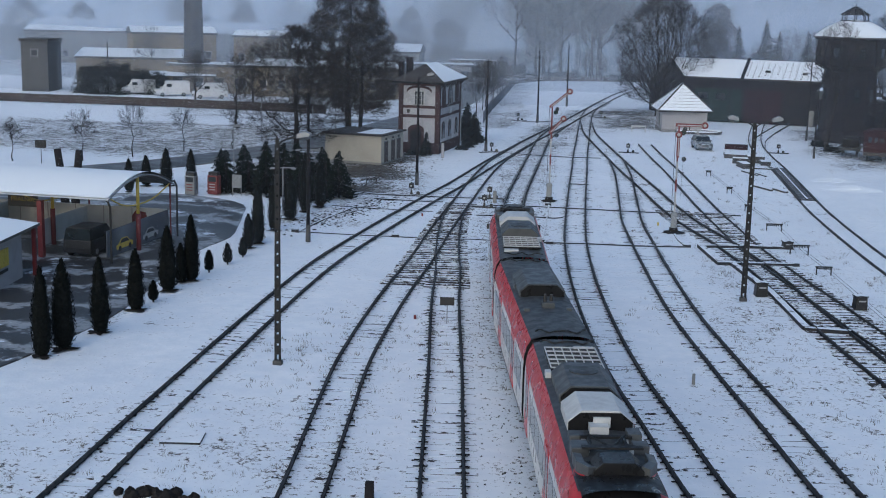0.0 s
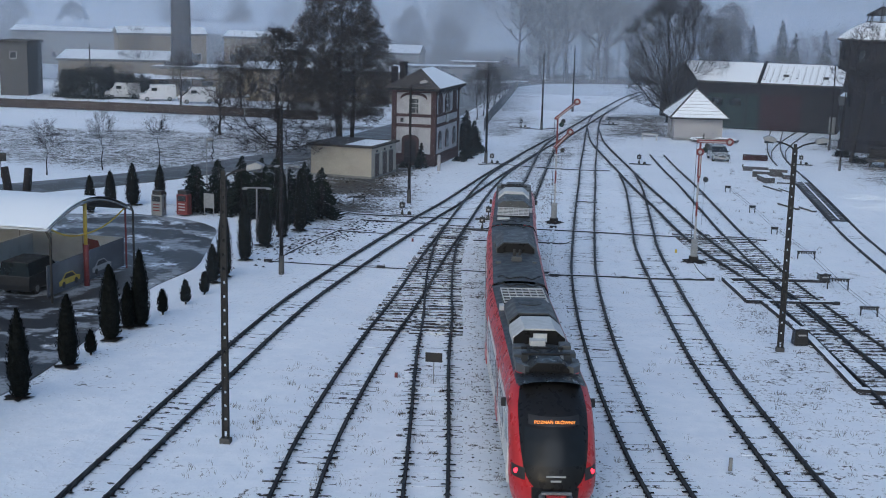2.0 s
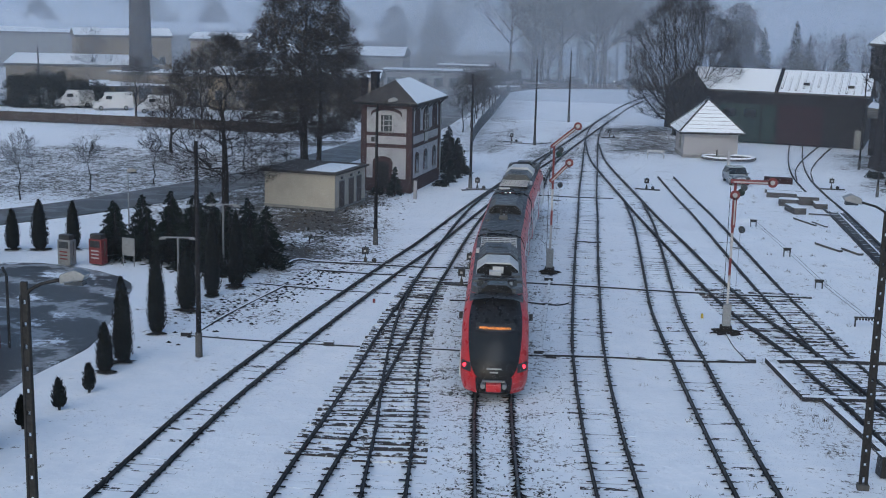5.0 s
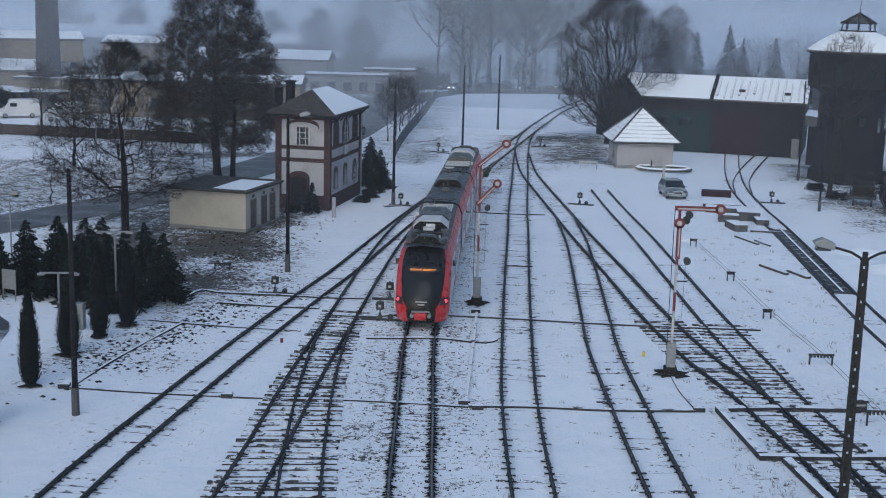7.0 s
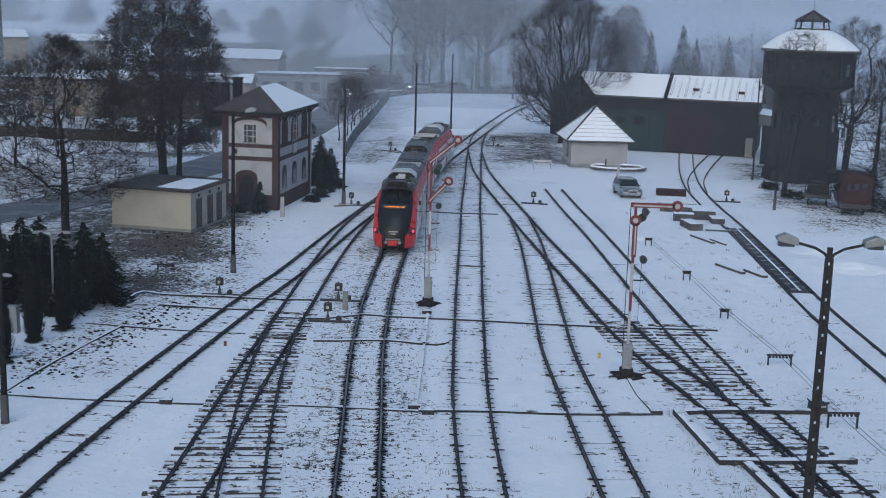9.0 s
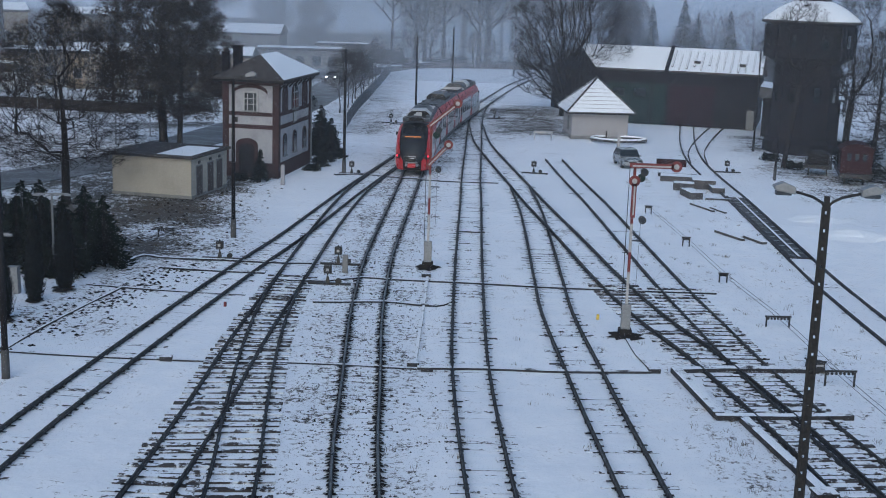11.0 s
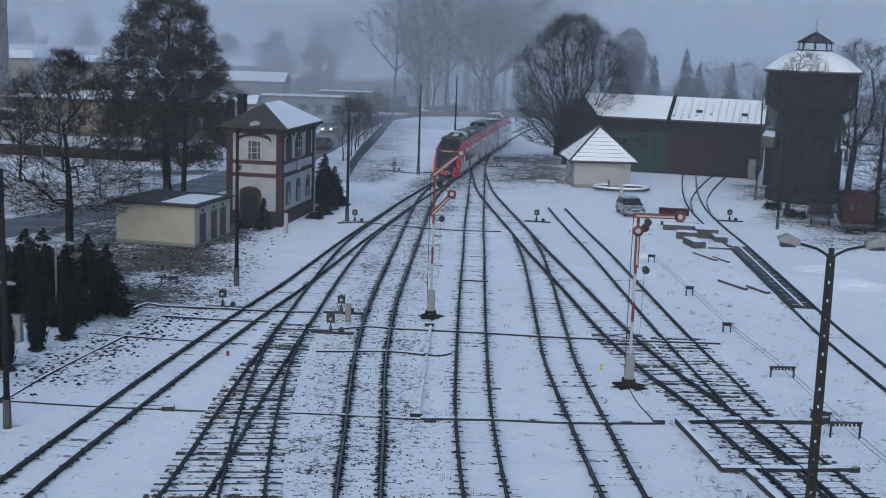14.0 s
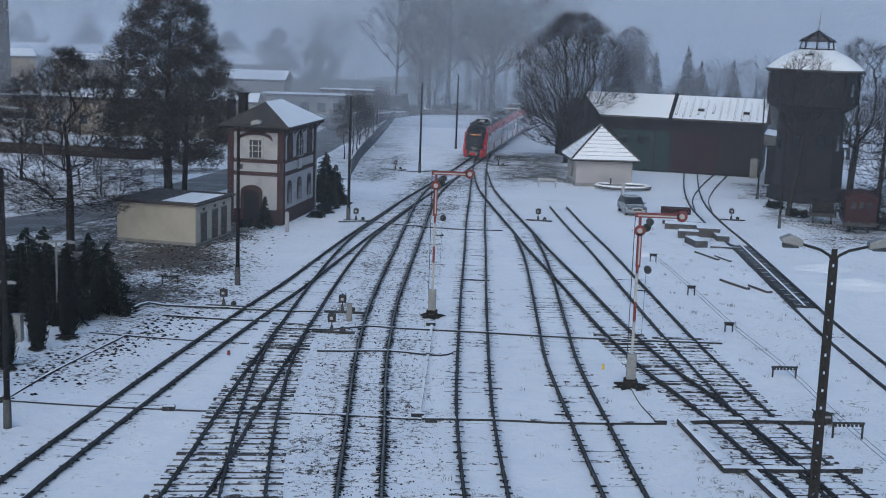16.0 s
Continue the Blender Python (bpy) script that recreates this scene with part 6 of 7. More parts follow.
def car_shape(w, l, h, hood, cabin0, cabin1, roof0, roof1, belt):
    """A lofted vehicle body: side profile widened and narrowed towards the roof; front at -y."""
    prof = [(-l / 2, 0.28), (-l / 2 - 0.02, 0.55), (-l / 2 + 0.12, hood - 0.08), (cabin0, hood), (cabin0, belt), (cabin1, belt), (l / 2 - 0.05, belt - 0.04), (l / 2, 0.6), (l / 2 - 0.04, 0.28)]
    m = Mesh()
    m.prism(prof, w, Matrix(((0, 1, 0, -w / 2), (1, 0, 0, 0), (0, 0, 1, 0), (0, 0, 0, 1))))
    top = Mesh()
    k = 0.86
    a = [(-w / 2 * 0.97, cabin0, belt), (w / 2 * 0.97, cabin0, belt), (w / 2 * 0.97, cabin1, belt), (-w / 2 * 0.97, cabin1, belt)]
    b = [(-w / 2 * k, roof0, h), (w / 2 * k, roof0, h), (w / 2 * k, roof1, h), (-w / 2 * k, roof1, h)]
    top.v = a + b
    top.f = [(0, 1, 5, 4), (1, 2, 6, 5), (2, 3, 7, 6), (3, 0, 4, 7)]
    cap = Mesh()
    cap.v = b + [(x * 0.97, y, z + 0.04) for x, y, z in b]
    cap.f = [(4, 5, 6, 7), (0, 1, 5, 4), (1, 2, 6, 5), (2, 3, 7, 6), (3, 0, 4, 7)]
    return m, top, cap


def vehicle(name, label, category, m, dims, paint, roof_paint, beams=False, group="", panel=False):
    t = thing(name, label, category, m, group)
    w, l = dims[0], dims[1]
    body, top, cap = car_shape(*dims)
    part("body", body, paint, t, bevel=0.07)
    part("upper_body" if panel else "glass", top, paint if panel else M_GLASS, t, "closed panel sides" if panel else "dark windows")
    if panel:
        a, b, k = Vector(top.v[0]), Vector(top.v[1]), Vector((0, -0.02, 0.01))
        c, d = Vector(top.v[5]), Vector(top.v[4])
        ws = Mesh().quad(a.lerp(b, 0.08).lerp(d, 0.12) + k, b.lerp(a, 0.08).lerp(c, 0.12) + k, c.lerp(d, 0.08).lerp(b, 0.25) + k, d.lerp(c, 0.08).lerp(a, 0.25) + k)
        part("windscreen", ws, M_GLASS, t, "dark windscreen")
        for sx in (-1, 1):
            part("side_window", Mesh().box(sx * w * 0.465, dims[4] + 1.15, dims[8] + 0.1, 0.05, 0.8, 0.5), M_GLASS, t)
    part("roof", cap, roof_paint, t, bevel=0.03)
    for sx in (-1, 1):
        for y in (-l * 0.31, l * 0.31):
            wh = part("wheel", Mesh().disc((sx * (w / 2 - 0.1), y, 0.31), (1, 0, 0), 0.32, 0.22, 18), M_BLACK, t)
            part("rim", Mesh().disc((sx * (w / 2 + 0.015), y, 0.31), (1, 0, 0), 0.19, 0.02, 14), M_GALV, wh)
        part("headlight", Mesh().box(sx * w * 0.36, -l / 2 + 0.03, 0.6, 0.34, 0.12, 0.16), M_BEAM if beams else M_PANE, t, bevel=0.02)
        part("mirror", Mesh().box(sx * (w / 2 + 0.09), dims[4] + 0.25, dims[8], 0.18, 0.1, 0.14), paint, t, bevel=0.02)
    part("grille", Mesh().box(0, -l / 2 - 0.01, 0.5, w * 0.4, 0.05, 0.16), M_BLACK, t)
    part("number_bar", Mesh().box(0, -l / 2 - 0.03, 0.38, 0.5, 0.02, 0.1), M_SIGWHITE, t, "white number plate")
    return t


SALOON = (1.75, 4.2, 1.45, 0.85, -0.95, 1.9, -0.25, 1.35, 0.92)
VAN = (2.0, 5.4, 2.35, 1.15, -1.75, 2.68, -0.95, 2.62, 1.35)
vehicle("car", "silver hatchback parked on the snow beside the hut", "car", pose(12.9, 62.3, 0, 0, 0, 8), SALOON, M_SILVER, M_SILVER)
for x, y in ((-79.4, 113.2), (-73.6, 112.0), (-67.3, 110.3), (-60.4, 108.2)):
    vehicle("van", "white delivery van parked in a row by the yellow buildings", "van", pose(x, y, 0, 0, 0, -62), VAN, M_VAN, M_VAN, group="parked white vans", panel=True)
first_car = vehicle("car", "dark car driving along the wet road, headlights on", "car", pose(-22, 150, 0.07), SALOON, M_BLACK, M_BLACK, True)
second_car = vehicle("car", "grey car driving along the wet road, headlights on", "car", pose(-22, 160, 0.07), SALOON, M_SILVER, M_SILVER, True)
third_car = vehicle("car", "dark car driving away along the wet road", "car", pose(-22, 110, 0.07), SALOON, M_BLACK, M_BLACK)


# ---- yellow works and far roofs ----
def block(name, label, x, y, w, d, h, rz, wall, roof, rows=1, cols=0, win=(1.0, 1.2), z0=1.3, group="works buildings"):
    t = thing(name, label, "building", pose(x, y, 0, 0, 0, rz), group)
    part("wall", Mesh().box(w / 2, d / 2, -0.1, w, d, h + 0.1), wall, t)
    if d >= 9:
        up = min(2.2, d * 0.10)
        part("roof", Mesh().prism([(-0.3, h - 0.004), (-0.3, h + 0.22), (d / 2, h + up + 0.22), (d + 0.3, h + 0.22), (d + 0.3, h - 0.004)], w + 0.5, Matrix(((0, 1, 0, -0.25), (1, 0, 0, 0), (0, 0, 1, 0), (0, 0, 0, 1)))), roof, t, "low-pitched roof under snow")
    else:
        part("roof", Mesh().box(w / 2, d / 2, h, w + 0.5, d + 0.5, 0.3), roof, t, "flat roof under snow")
    part("eaves", Mesh().box(w / 2, d / 2, h - 0.14, w + 0.6, d + 0.6, 0.13), M_TILE_DARK, t)
    for r in range(rows):
        for c in range(cols):
            x0 = (c + 0.5) * w / cols
            f = part("window", Mesh().box(x0, -0.03, z0 + r * 3.0, win[0] + 0.16, 0.08, win[1] + 0.16), M_SIGWHITE, t)
            part("pane", Mesh().box(x0, -0.06, z0 + 0.08 + r * 3.0, win[0], 0.06, win[1]), M_PANE, f)
    return t


block("works_building", "grey-yellow two-storey block with small windows", -92.6, 110.5, 4.4, 6, 8.1, 4, M_FOOT, M_TILE_DARK, 1, 1, (1.0, 1.0), 5.6)
block("works_building", "long low yellow hall with a snowy flat roof", -87.0, 119.0, 20, 12, 5.2, 10, M_YELLOW, M_ROOFSNOW, 1, 6, (1.6, 1.3))
block("works_building", "yellow two-storey works building with snowy roof", -84.0, 137.0, 15, 10, 8.8, 27, M_YELLOW, M_ROOFSNOW, 2, 5)
block("works_building", "low yellow garage building with dark openings", -71.0, 118.5, 14, 8, 4.4, 4, M_YELLOW, M_ROOFSNOW, 1, 4, (1.6, 1.6), 0.8)
block("works_building", "low yellow building behind the leafy tree", -55.5, 116.0, 24, 9, 4.7, 6, M_YELLOW, M_ROOFSNOW, 1, 8)
block("works_building", "yellow end block with snowy roof", -66.5, 141, 9, 9, 8.6, 5, M_YELLOW, M_ROOFSNOW, 2, 3)
block("warehouse", "long grey hall under snow far behind", -130, 190, 60, 25, 7, 12, M_CONCRETE, M_ROOFSNOW, 1, 10)
block("warehouse", "wide grey hall with a snowy roof in mist", -100, 215, 55, 22, 6, 8, M_CONCRETE, M_ROOFSNOW, 1, 9)
block("warehouse", "low white-roofed store in mist", -68, 175, 30, 14, 5, 4, M_CONCRETE, M_ROOFSNOW, 1, 6)
block("warehouse", "far low hall in thick mist", -170, 255, 90, 25, 6, 6, M_CONCRETE, M_ROOFSNOW, 1, 8)
block("warehouse", "white-roofed garages across the road", -40, 168, 14, 6, 3, 8, M_CONCRETE, M_ROOFSNOW, 1, 5, (1.6, 1.6), 0.3)
block("warehouse", "far farm shed in mist", -33, 205, 16, 8, 4.2, 5, M_CONCRETE, M_ROOFSNOW, 1, 4)
block("warehouse", "low store with snowy roof beyond the road", -52, 205, 18, 9, 4, 8, M_CONCRETE, M_ROOFSNOW, 1, 5)
rg = Rnd(88)
for i in range(14):
    block("garage", "small snowy-roofed garage or hut in mist", rg.uniform(-72, -26), rg.uniform(180, 245), rg.uniform(4, 10), rg.uniform(4, 6), rg.uniform(2.2, 3.4), rg.uniform(0, 14), M_CONCRETE, M_ROOFSNOW, 1, 2, (0.9, 0.9), 0.9, "far garages")
shel = thing("lean_to", "white-roofed lean-to shelter beside the vans", "shelter", pose(-72.0, 113.6, 0, 0, 0, 24))
part("roof", Mesh().prism([(0, 2.75), (0, 2.9), (5, 3.4), (5, 3.25)], 10.5, Matrix(((0, 1, 0, 0), (1, 0, 0, 0), (0, 0, 1, 0), (0, 0, 0, 1)))), M_ROOFSNOW, shel)
for x in (0.3, 3.6, 6.9, 10.2):
    part("post", Mesh().box(x, 0.3, 0, 0.2, 0.2, 2.75), M_TIMBER, shel)
chim = thing("chimney", "tall round dark brick factory chimney in mist", "chimney", pose(-67.6, 122.0, 0))
part("shaft", Mesh().cyl((0, 0, 0), (0, 0, 34), 1.75, 1.2, 24), M_DARKBRICK, chim, "dark brick shaft", True)
part("base", Mesh().box(0, 0, 0, 4.2, 4.2, 5.2), M_DARKBRICK, chim)


def fence_line(name, label, pts, h, gap, mat, panel):
    t = thing(name, label, "fence")
    L, at = along(arc(pts, 1.0))
    s = 0.0
    while s < L[-1]:
        x, y, rz = at(s)
        part("post", Mesh().box(0, 0, -0.2, 0.12, 0.12, h + 0.25), mat, t, m=pose(x, y, 0, 0, 0, rz))
        if panel:
            x2, y2, rz2 = at(s + gap / 2)
            part("panel", Mesh().box(0, 0, 0.05, 0.05, gap - 0.14, h - 0.1), mat, t, m=pose(x2, y2, 0, 0, 0, rz2))
        s += gap
    return t


fence_line("fence", "brown boarded fence along the snowy field", [(-100, 92), (-86, 91), (-70, 91), (-52, 90), (-38, 88.5)], 1.3, 3.0, M_BROWNWALL, True)
fence_line("fence", "blue-grey panel fence along the bank", [(-14.6, 84), (-15.4, 100), (-15.8, 118), (-16.4, 140), (-17.2, 165)], 1.5, 2.5, M_BLUEFENCE, True)
fence_line("fence", "dark low fence along the far road", [(-16, 176), (0, 182), (30, 186), (70, 190)], 1.0, 3.0, M_BROWNWALL, True)
# pylons of timber
for x, y in ((-52.5, 227),):
    t = thing("power_pylon", "wooden A-frame power pole in mist", "pylon", pose(x, y, 0))
    for p, q in (((-2.0, 0, 0), (0.1, 0, 11)), ((2.0, 0, 0), (-0.1, 0, 11)), ((0, 1.6, 0), (0, 0, 11))):
        part("leg", Mesh().cyl(p, q, 0.16, 0.12), M_TIMBER, t)
    part("cross_arm", Mesh().box(0, 0, 10.6, 3.2, 0.2, 0.2), M_TIMBER, t)


# ---- semaphore signals ----
def mast_lattice(t, h, foot=0.30, tip=0.14, mat=M_STEEL, z0=0.0):
    for sx in (-1, 1):
        part("mast_leg", Mesh().cyl((sx * foot / 2, 0, z0), (sx * tip / 2, 0, h), 0.062, 0.05, 6), mat, t)
    n = int((h - z0) / 0.5)
    m = Mesh()
    for i in range(n):
        f1 = (i + 1) / n
        w1 = foot + (tip - foot) * f1
        m.box(0, 0, z0 + (h - z0) * f1 - 0.1, w1, 0.07, 0.41)
    part("lattice", m, mat, t, "batten plates between the legs")


def arm(t, pivot, length, angle, label):
    """A semaphore arm that turns about its pivot; at 0 degrees it points along +x."""
    a = part("signal_arm", Mesh().box(length / 2 - 0.25, -0.14, -0.11, length, 0.05, 0.22), M_SIGRED, t, label, m=Matrix.Translation(pivot) @ pose(0, 0, 0, 0, -angle, 0), bevel=0.01)
    part("arm_stripe", Mesh().box(length / 2 - 0.25, -0.172, -0.055, length - 0.25, 0.012, 0.07), M_SIGWHITE, a, "white stripe")
    part("arm_disc", Mesh().disc((length - 0.15, -0.14, 0), (0, 1, 0), 0.25, 0.05, 22), M_SIGRED, a, "red end disc")
    part("disc_spot", Mesh().disc((length - 0.15, -0.175, 0), (0, 1, 0), 0.12, 0.02, 20), M_SIGWHITE, a, "white spot on the disc")
    return a


def semaphore(x, y, h, low, up_angle, low_angle, label):
    t = thing("semaphore", label, "railway signal", pose(x, y, 0), "semaphore signals")
    bands = [(1.4, 3.0, M_SIGWHITE), (3.0, 3.9, M_SIGRED), (3.9, 5.2, M_SIGWHITE), (5.2, h, M_SIGRED)]
    for z0, z1, mat in bands:
        part("mast", Mesh().box(0, 0, z0, 0.125, 0.125, z1 - z0 - 0.002), mat, t, bevel=0.015)
    part("gear_case", Mesh().box(0, -0.02, 0.35, 0.42, 0.36, 1.15), M_GALV, t, "grey gear case at the foot", bevel=0.03)
    part("footing", Mesh().box(0, 0, -0.1, 0.6, 0.6, 0.45), M_DIRT, t, "dark soiled footing", bevel=0.05)
    a = arm(t, (0.0, -0.02, h - 0.05), 1.95, up_angle, "red and white signal arm")
    b = arm(t, (0.0, -0.03, low), 1.55, low_angle, "red and white lower arm")
    for z, sx in ((h - 0.35, 0.42), (low - 0.35, 0.45)):
        ln = part("lantern", Mesh().cyl((sx, -0.22, z), (sx, 0.16, z), 0.17, 0.15, 14), M_BLACK, t, "black hooded signal lantern")
        part("lens", Mesh().disc((sx, -0.23, z), (0, 1, 0), 0.11, 0.02, 14), M_PANE, ln)
    part("spectacle", Mesh().disc((0.30, -0.06, h - 0.62), (0, 1, 0), 0.19, 0.03, 16), M_GREEN, t, "green spectacle glass")
    part("wire_rod", Mesh().cyl((-0.22, 0, 1.2), (-0.22, 0, h - 0.1), 0.018, None, 5), M_STEEL, t)
    part("wire_rod", Mesh().cyl((0.36, 0, 2.4), (0.40, 0, low - 0.2), 0.010, None, 4), M_STEEL, t)
    part("ladder_step", Mesh().box(0.28, 0, low - 1.35, 0.5, 0.06, 0.05), M_STEEL, t)
    m = Mesh()
    rnd = Rnd(int(x * 10))
    for i in range(18):
        a0 = 2 * math.pi * i / 18
        rr = rnd.uniform(0.5, 1.0)
        m.v.append((rr * math.cos(a0), rr * math.sin(a0), 0.0))
    m.v.append((0, 0, 0.22))
    m.f = [(i, (i + 1) % 18, 18) for i in range(18)]
    solid("soil_patch", m, M_DIRT, "wet dark earth heaped at the signal's foot", "soil patch", "soil patches", m=pose(x, y, 0.0))
    return t, a, b


near_signal, near_arm, near_low = semaphore(7.62, 5.75, 7.9, 5.75, 0, 90, "red and white semaphore signal, arm level")
far_signal, far_arm, far_low = semaphore(-2.12, 18.1, 8.0, 5.85, 40, 47, "two-arm semaphore signal standing between the tracks")


# ---- poles and lamps ----
def lamp_head(t, x, z, out):
    h = part("lamp_head", Mesh().prism([(0, 0), (0.55, 0.10), (0.62, 0.22), (0.35, 0.34), (0.0, 0.2)], 0.34, Matrix.Translation((x, -0.17, z)) @ Matrix.Diagonal((out, 1, 1, 1))), M_GALV, t, "pale lamp housing", bevel=0.03)
    part("lamp_glass", Mesh().box(x + out * 0.32, 0, z - 0.03, 0.42, 0.26, 0.1), M_PANE, h)


def bent(t, pts, r, mat=M_STEEL):
    m = Mesh()
    for p, q in zip(pts, pts[1:]):
        m.cyl(p, q, r, r, 8)
    part("bracket", m, mat, t, "bent lamp bracket")


def yard_lamp(x, y, h, rz, double, label):
    t = thing("yard_lamp", label, "lamp post", pose(x, y, 0, 0, 0, rz), "yard lamps")
    mast_lattice(t, h, 0.20, 0.15)
    part("footing", Mesh().box(0, 0, -0.1, 0.4, 0.35, 0.25), M_FOOT, t, bevel=0.02)
    for out in (-1, 1) if double else (1,):
        bent(t, [(0, 0, h - 0.1), (out * 0.12, 0, h + 0.12), (out * 0.4, 0, h + 0.28), (out * 0.95, 0, h + 0.42)], 0.04)
        lamp_head(t, out * 0.9, h + 0.34, out)
    return t


yard_lamp(10.75, -15.3, 9.75, 0, True, "dark lattice yard lamp with two pale heads")
yard_lamp(-11.45, -33.2, 9.9, 0, False, "dark lattice yard lamp with one curved arm")


def wood_pole(x, y, h, label, lamp=0, r=0.13, mat=M_TIMBER):
    t = thing("pole", label, "pole", pose(x, y, 0), "line poles")
    part("shaft", Mesh().cyl((0, 0, -0.2), (0.0, 0, h), r, r * 0.65, 10), mat, t, "", True)
    part("footing", Mesh().cyl((0, 0, -0.1), (0, 0, 1.1), r * 1.35, r * 1.25, 8), M_FOOT, t, "weathered concrete foot")
    if lamp:
        bent(t, [(0, 0, h - 0.2), (lamp * 0.35, 0, h + 0.12), (lamp * 0.8, 0, h + 0.22)], 0.03)
        lamp_head(t, lamp * 0.75, h + 0.12, lamp)
    return t


wood_pole(-17.15, -4.15, 10.0, "tall dark wooden line pole by the track")
wood_pole(-14.2, 24.25, 9.5, "dark pole with a street lamp on a short arm", 1)
wood_pole(-10.85, 51.1, 10.0, "slim dark pole beside the point lever")
wood_pole(-7.6, 87.1, 9.7, "slim dark pole on the far yard")
wood_pole(-4.9, 116.5, 9.6, "slim dark pole far along the line")
wood_pole(3.5, 172, 10.5, "slim dark pole at the misty road")
wood_pole(24.7, 56.9, 8.4, "dark pole beside the workshop track", 0, 0.1)
wood_pole(26.5, 76.2, 9.8, "slim dark pole before the engine shed", 0, 0.1)
wood_pole(-97, 125, 8.0, "timber line pole in front of the works")
wood_pole(-78.0, 110.5, 8.2, "timber line pole beside the vans")
wood_pole(-44.5, 130, 9.5, "timber line pole behind the works")
for x, y, h in ((-33.0, 63.0, 6.0), (-36.8, 54.0, 5.6), (-31.8, 70.0, 6.0), (-28.9, 17.5, 5.2)):
    t = thing("street_lamp", "thin grey roadside lamp post", "lamp post", pose(x, y, 0), "street lamps")
    part("shaft", Mesh().cyl((0, 0, 0), (0, 0, h), 0.06, 0.04, 8), M_GALV, t)
    lamp_head(t, 0.0, h, 1)


def t_lamp(x, y, h):
    t = thing("street_lamp", "grey T-shaped lamp post beside the thujas", "lamp post", pose(x, y, 0, 0, 0, 10))
    part("shaft", Mesh().cyl((0, 0, -0.1), (0, 0, h), 0.06, 0.05, 8), M_GALV, t)
    part("cross_arm", Mesh().box(0, 0, h, 1.7, 0.1, 0.07), M_GALV, t)
    for sx in (-0.8, 0.8):
        part("lamp_head", Mesh().box(sx, 0, h - 0.08, 0.35, 0.2, 0.1), M_GALV, t, bevel=0.02)


t_lamp(-21.4, 5.3, 3.6)
t_lamp(-21.8, 14.6, 3.9)


# ---- small railway things ----
def point_lever(x, y, rz):
    t = thing("point_lever", "dark point lever with a small white-faced indicator", "point lever", pose(x, y, 0, 0, 0, rz), "point levers")
    part("base_bar", Mesh().box(0.1, 0, -0.02, 2.2, 0.22, 0.10), M_BLACK, t, bevel=0.01)
    part("stand", Mesh().box(0, 0, 0.06, 0.22, 0.2, 0.34, 0, 0.5), M_BLACK, t)
    part("spindle", Mesh().cyl((0, 0, 0.35), (0, 0, 0.62), 0.035), M_BLACK, t)
    hd = part("indicator", Mesh().box(0, 0, 0.58, 0.40, 0.34, 0.42), M_BLACK, t, "black indicator box", bevel=0.04)
    part("face", Mesh().box(0, -0.176, 0.72, 0.15, 0.012, 0.14), M_SIGWHITE, hd, "white indicator face")
    part("cap", Mesh().cyl((0, 0, 1.0), (0, 0, 1.1), 0.06, 0.02), M_BLACK, hd)
    part("weight", Mesh().disc((0.55, 0.05, 0.18), (0, 1, 0), 0.15, 0.12, 14), M_BLACK, t, "round counterweight")


for x, y, rz in ((-13.7, 18.2, 0), (-7.05, 18.0, 0), (-7.0, 13.3, 0), (4.5, 55.4, -10), (21.3, 60.4, 0), (-10.25, 51.3, 0), (0.8, 97.6, 0), (-10.4, 89.2, 0)):
    point_lever(x, y, rz)


def wire_stand(x, y, w, h, rz):
    t = thing("wire_stand", "low black frame guiding signal wires", "wire guide", pose(x, y, 0, 0, 0, rz), "wire guides")
    for sx in (-w / 2, w / 2):
        part("leg", Mesh().box(sx, 0, -0.1, 0.07, 0.07, h + 0.12), M_BLACK, t)
    part("rail", Mesh().box(0, 0, h - 0.06, w + 0.15, 0.08, 0.08), M_BLACK, t)
    for i in range(7):
        part("pulley", Mesh().disc((-w / 2 + w * (i + 0.5) / 7, 0, h - 0.12), (0, 1, 0), 0.06, 0.04, 10), M_BLACK, t)


for a in ((15.1, 8.6, 1.1, 0.5, 5), (15.75, -0.4, 1.2, 0.62, 5), (16.4, -6.9, 0.9, 0.5, 5), (14.0, 17.6, 0.4, 0.5, 0), (13.3, 27.2, 0.4, 0.55, 0), (-18.2, 23.8, 0.9, 0.45, 20), (12.2, 38.5, 0.4, 0.5, 0)):
    wire_stand(*a)
for k, off in enumerate((0.0, 0.25)):
    line = arc([(17.6 + off, -20), (16.5 + off, -7), (15.8 + off, -0.4), (15.2 + off, 8.6), (14.1 + off, 17.6), (13.3 + off, 27.2), (12.2 + off, 38.5)], 2.0)
    w = Mesh().sweep([(p.x, p.y, 0.33) for p in line], [(-0.007, -0.007), (-0.007, 0.007), (0.007, 0.007), (0.007, -0.007)])
    solid("signal_wire", w, M_STEEL, "thin steel signal wire strung low over the snow", "wire", "signal wires")


def black_machine(x, y, rz, h, label):
    t = thing("point_machine", label, "point machine", pose(x, y, 0, 0, 0, rz), "point machines")
    part("case", Mesh().box(0, 0, 0.0, 0.7, 0.6, h * 0.75, 0, 0.9), M_BLACK, t, bevel=0.04)
    part("disc", Mesh().disc((0, -0.33, h * 0.55), (0, 1, 0), 0.26, 0.06, 18), M_BLACK, t)
    part("stripe", Mesh().box(0, -0.37, h * 0.5, 0.4, 0.012, 0.08), M_SIGWHITE, t)
    part("lid", Mesh().box(0, 0, h * 0.75, 0.72, 0.62, 0.08), M_DUCT, t)


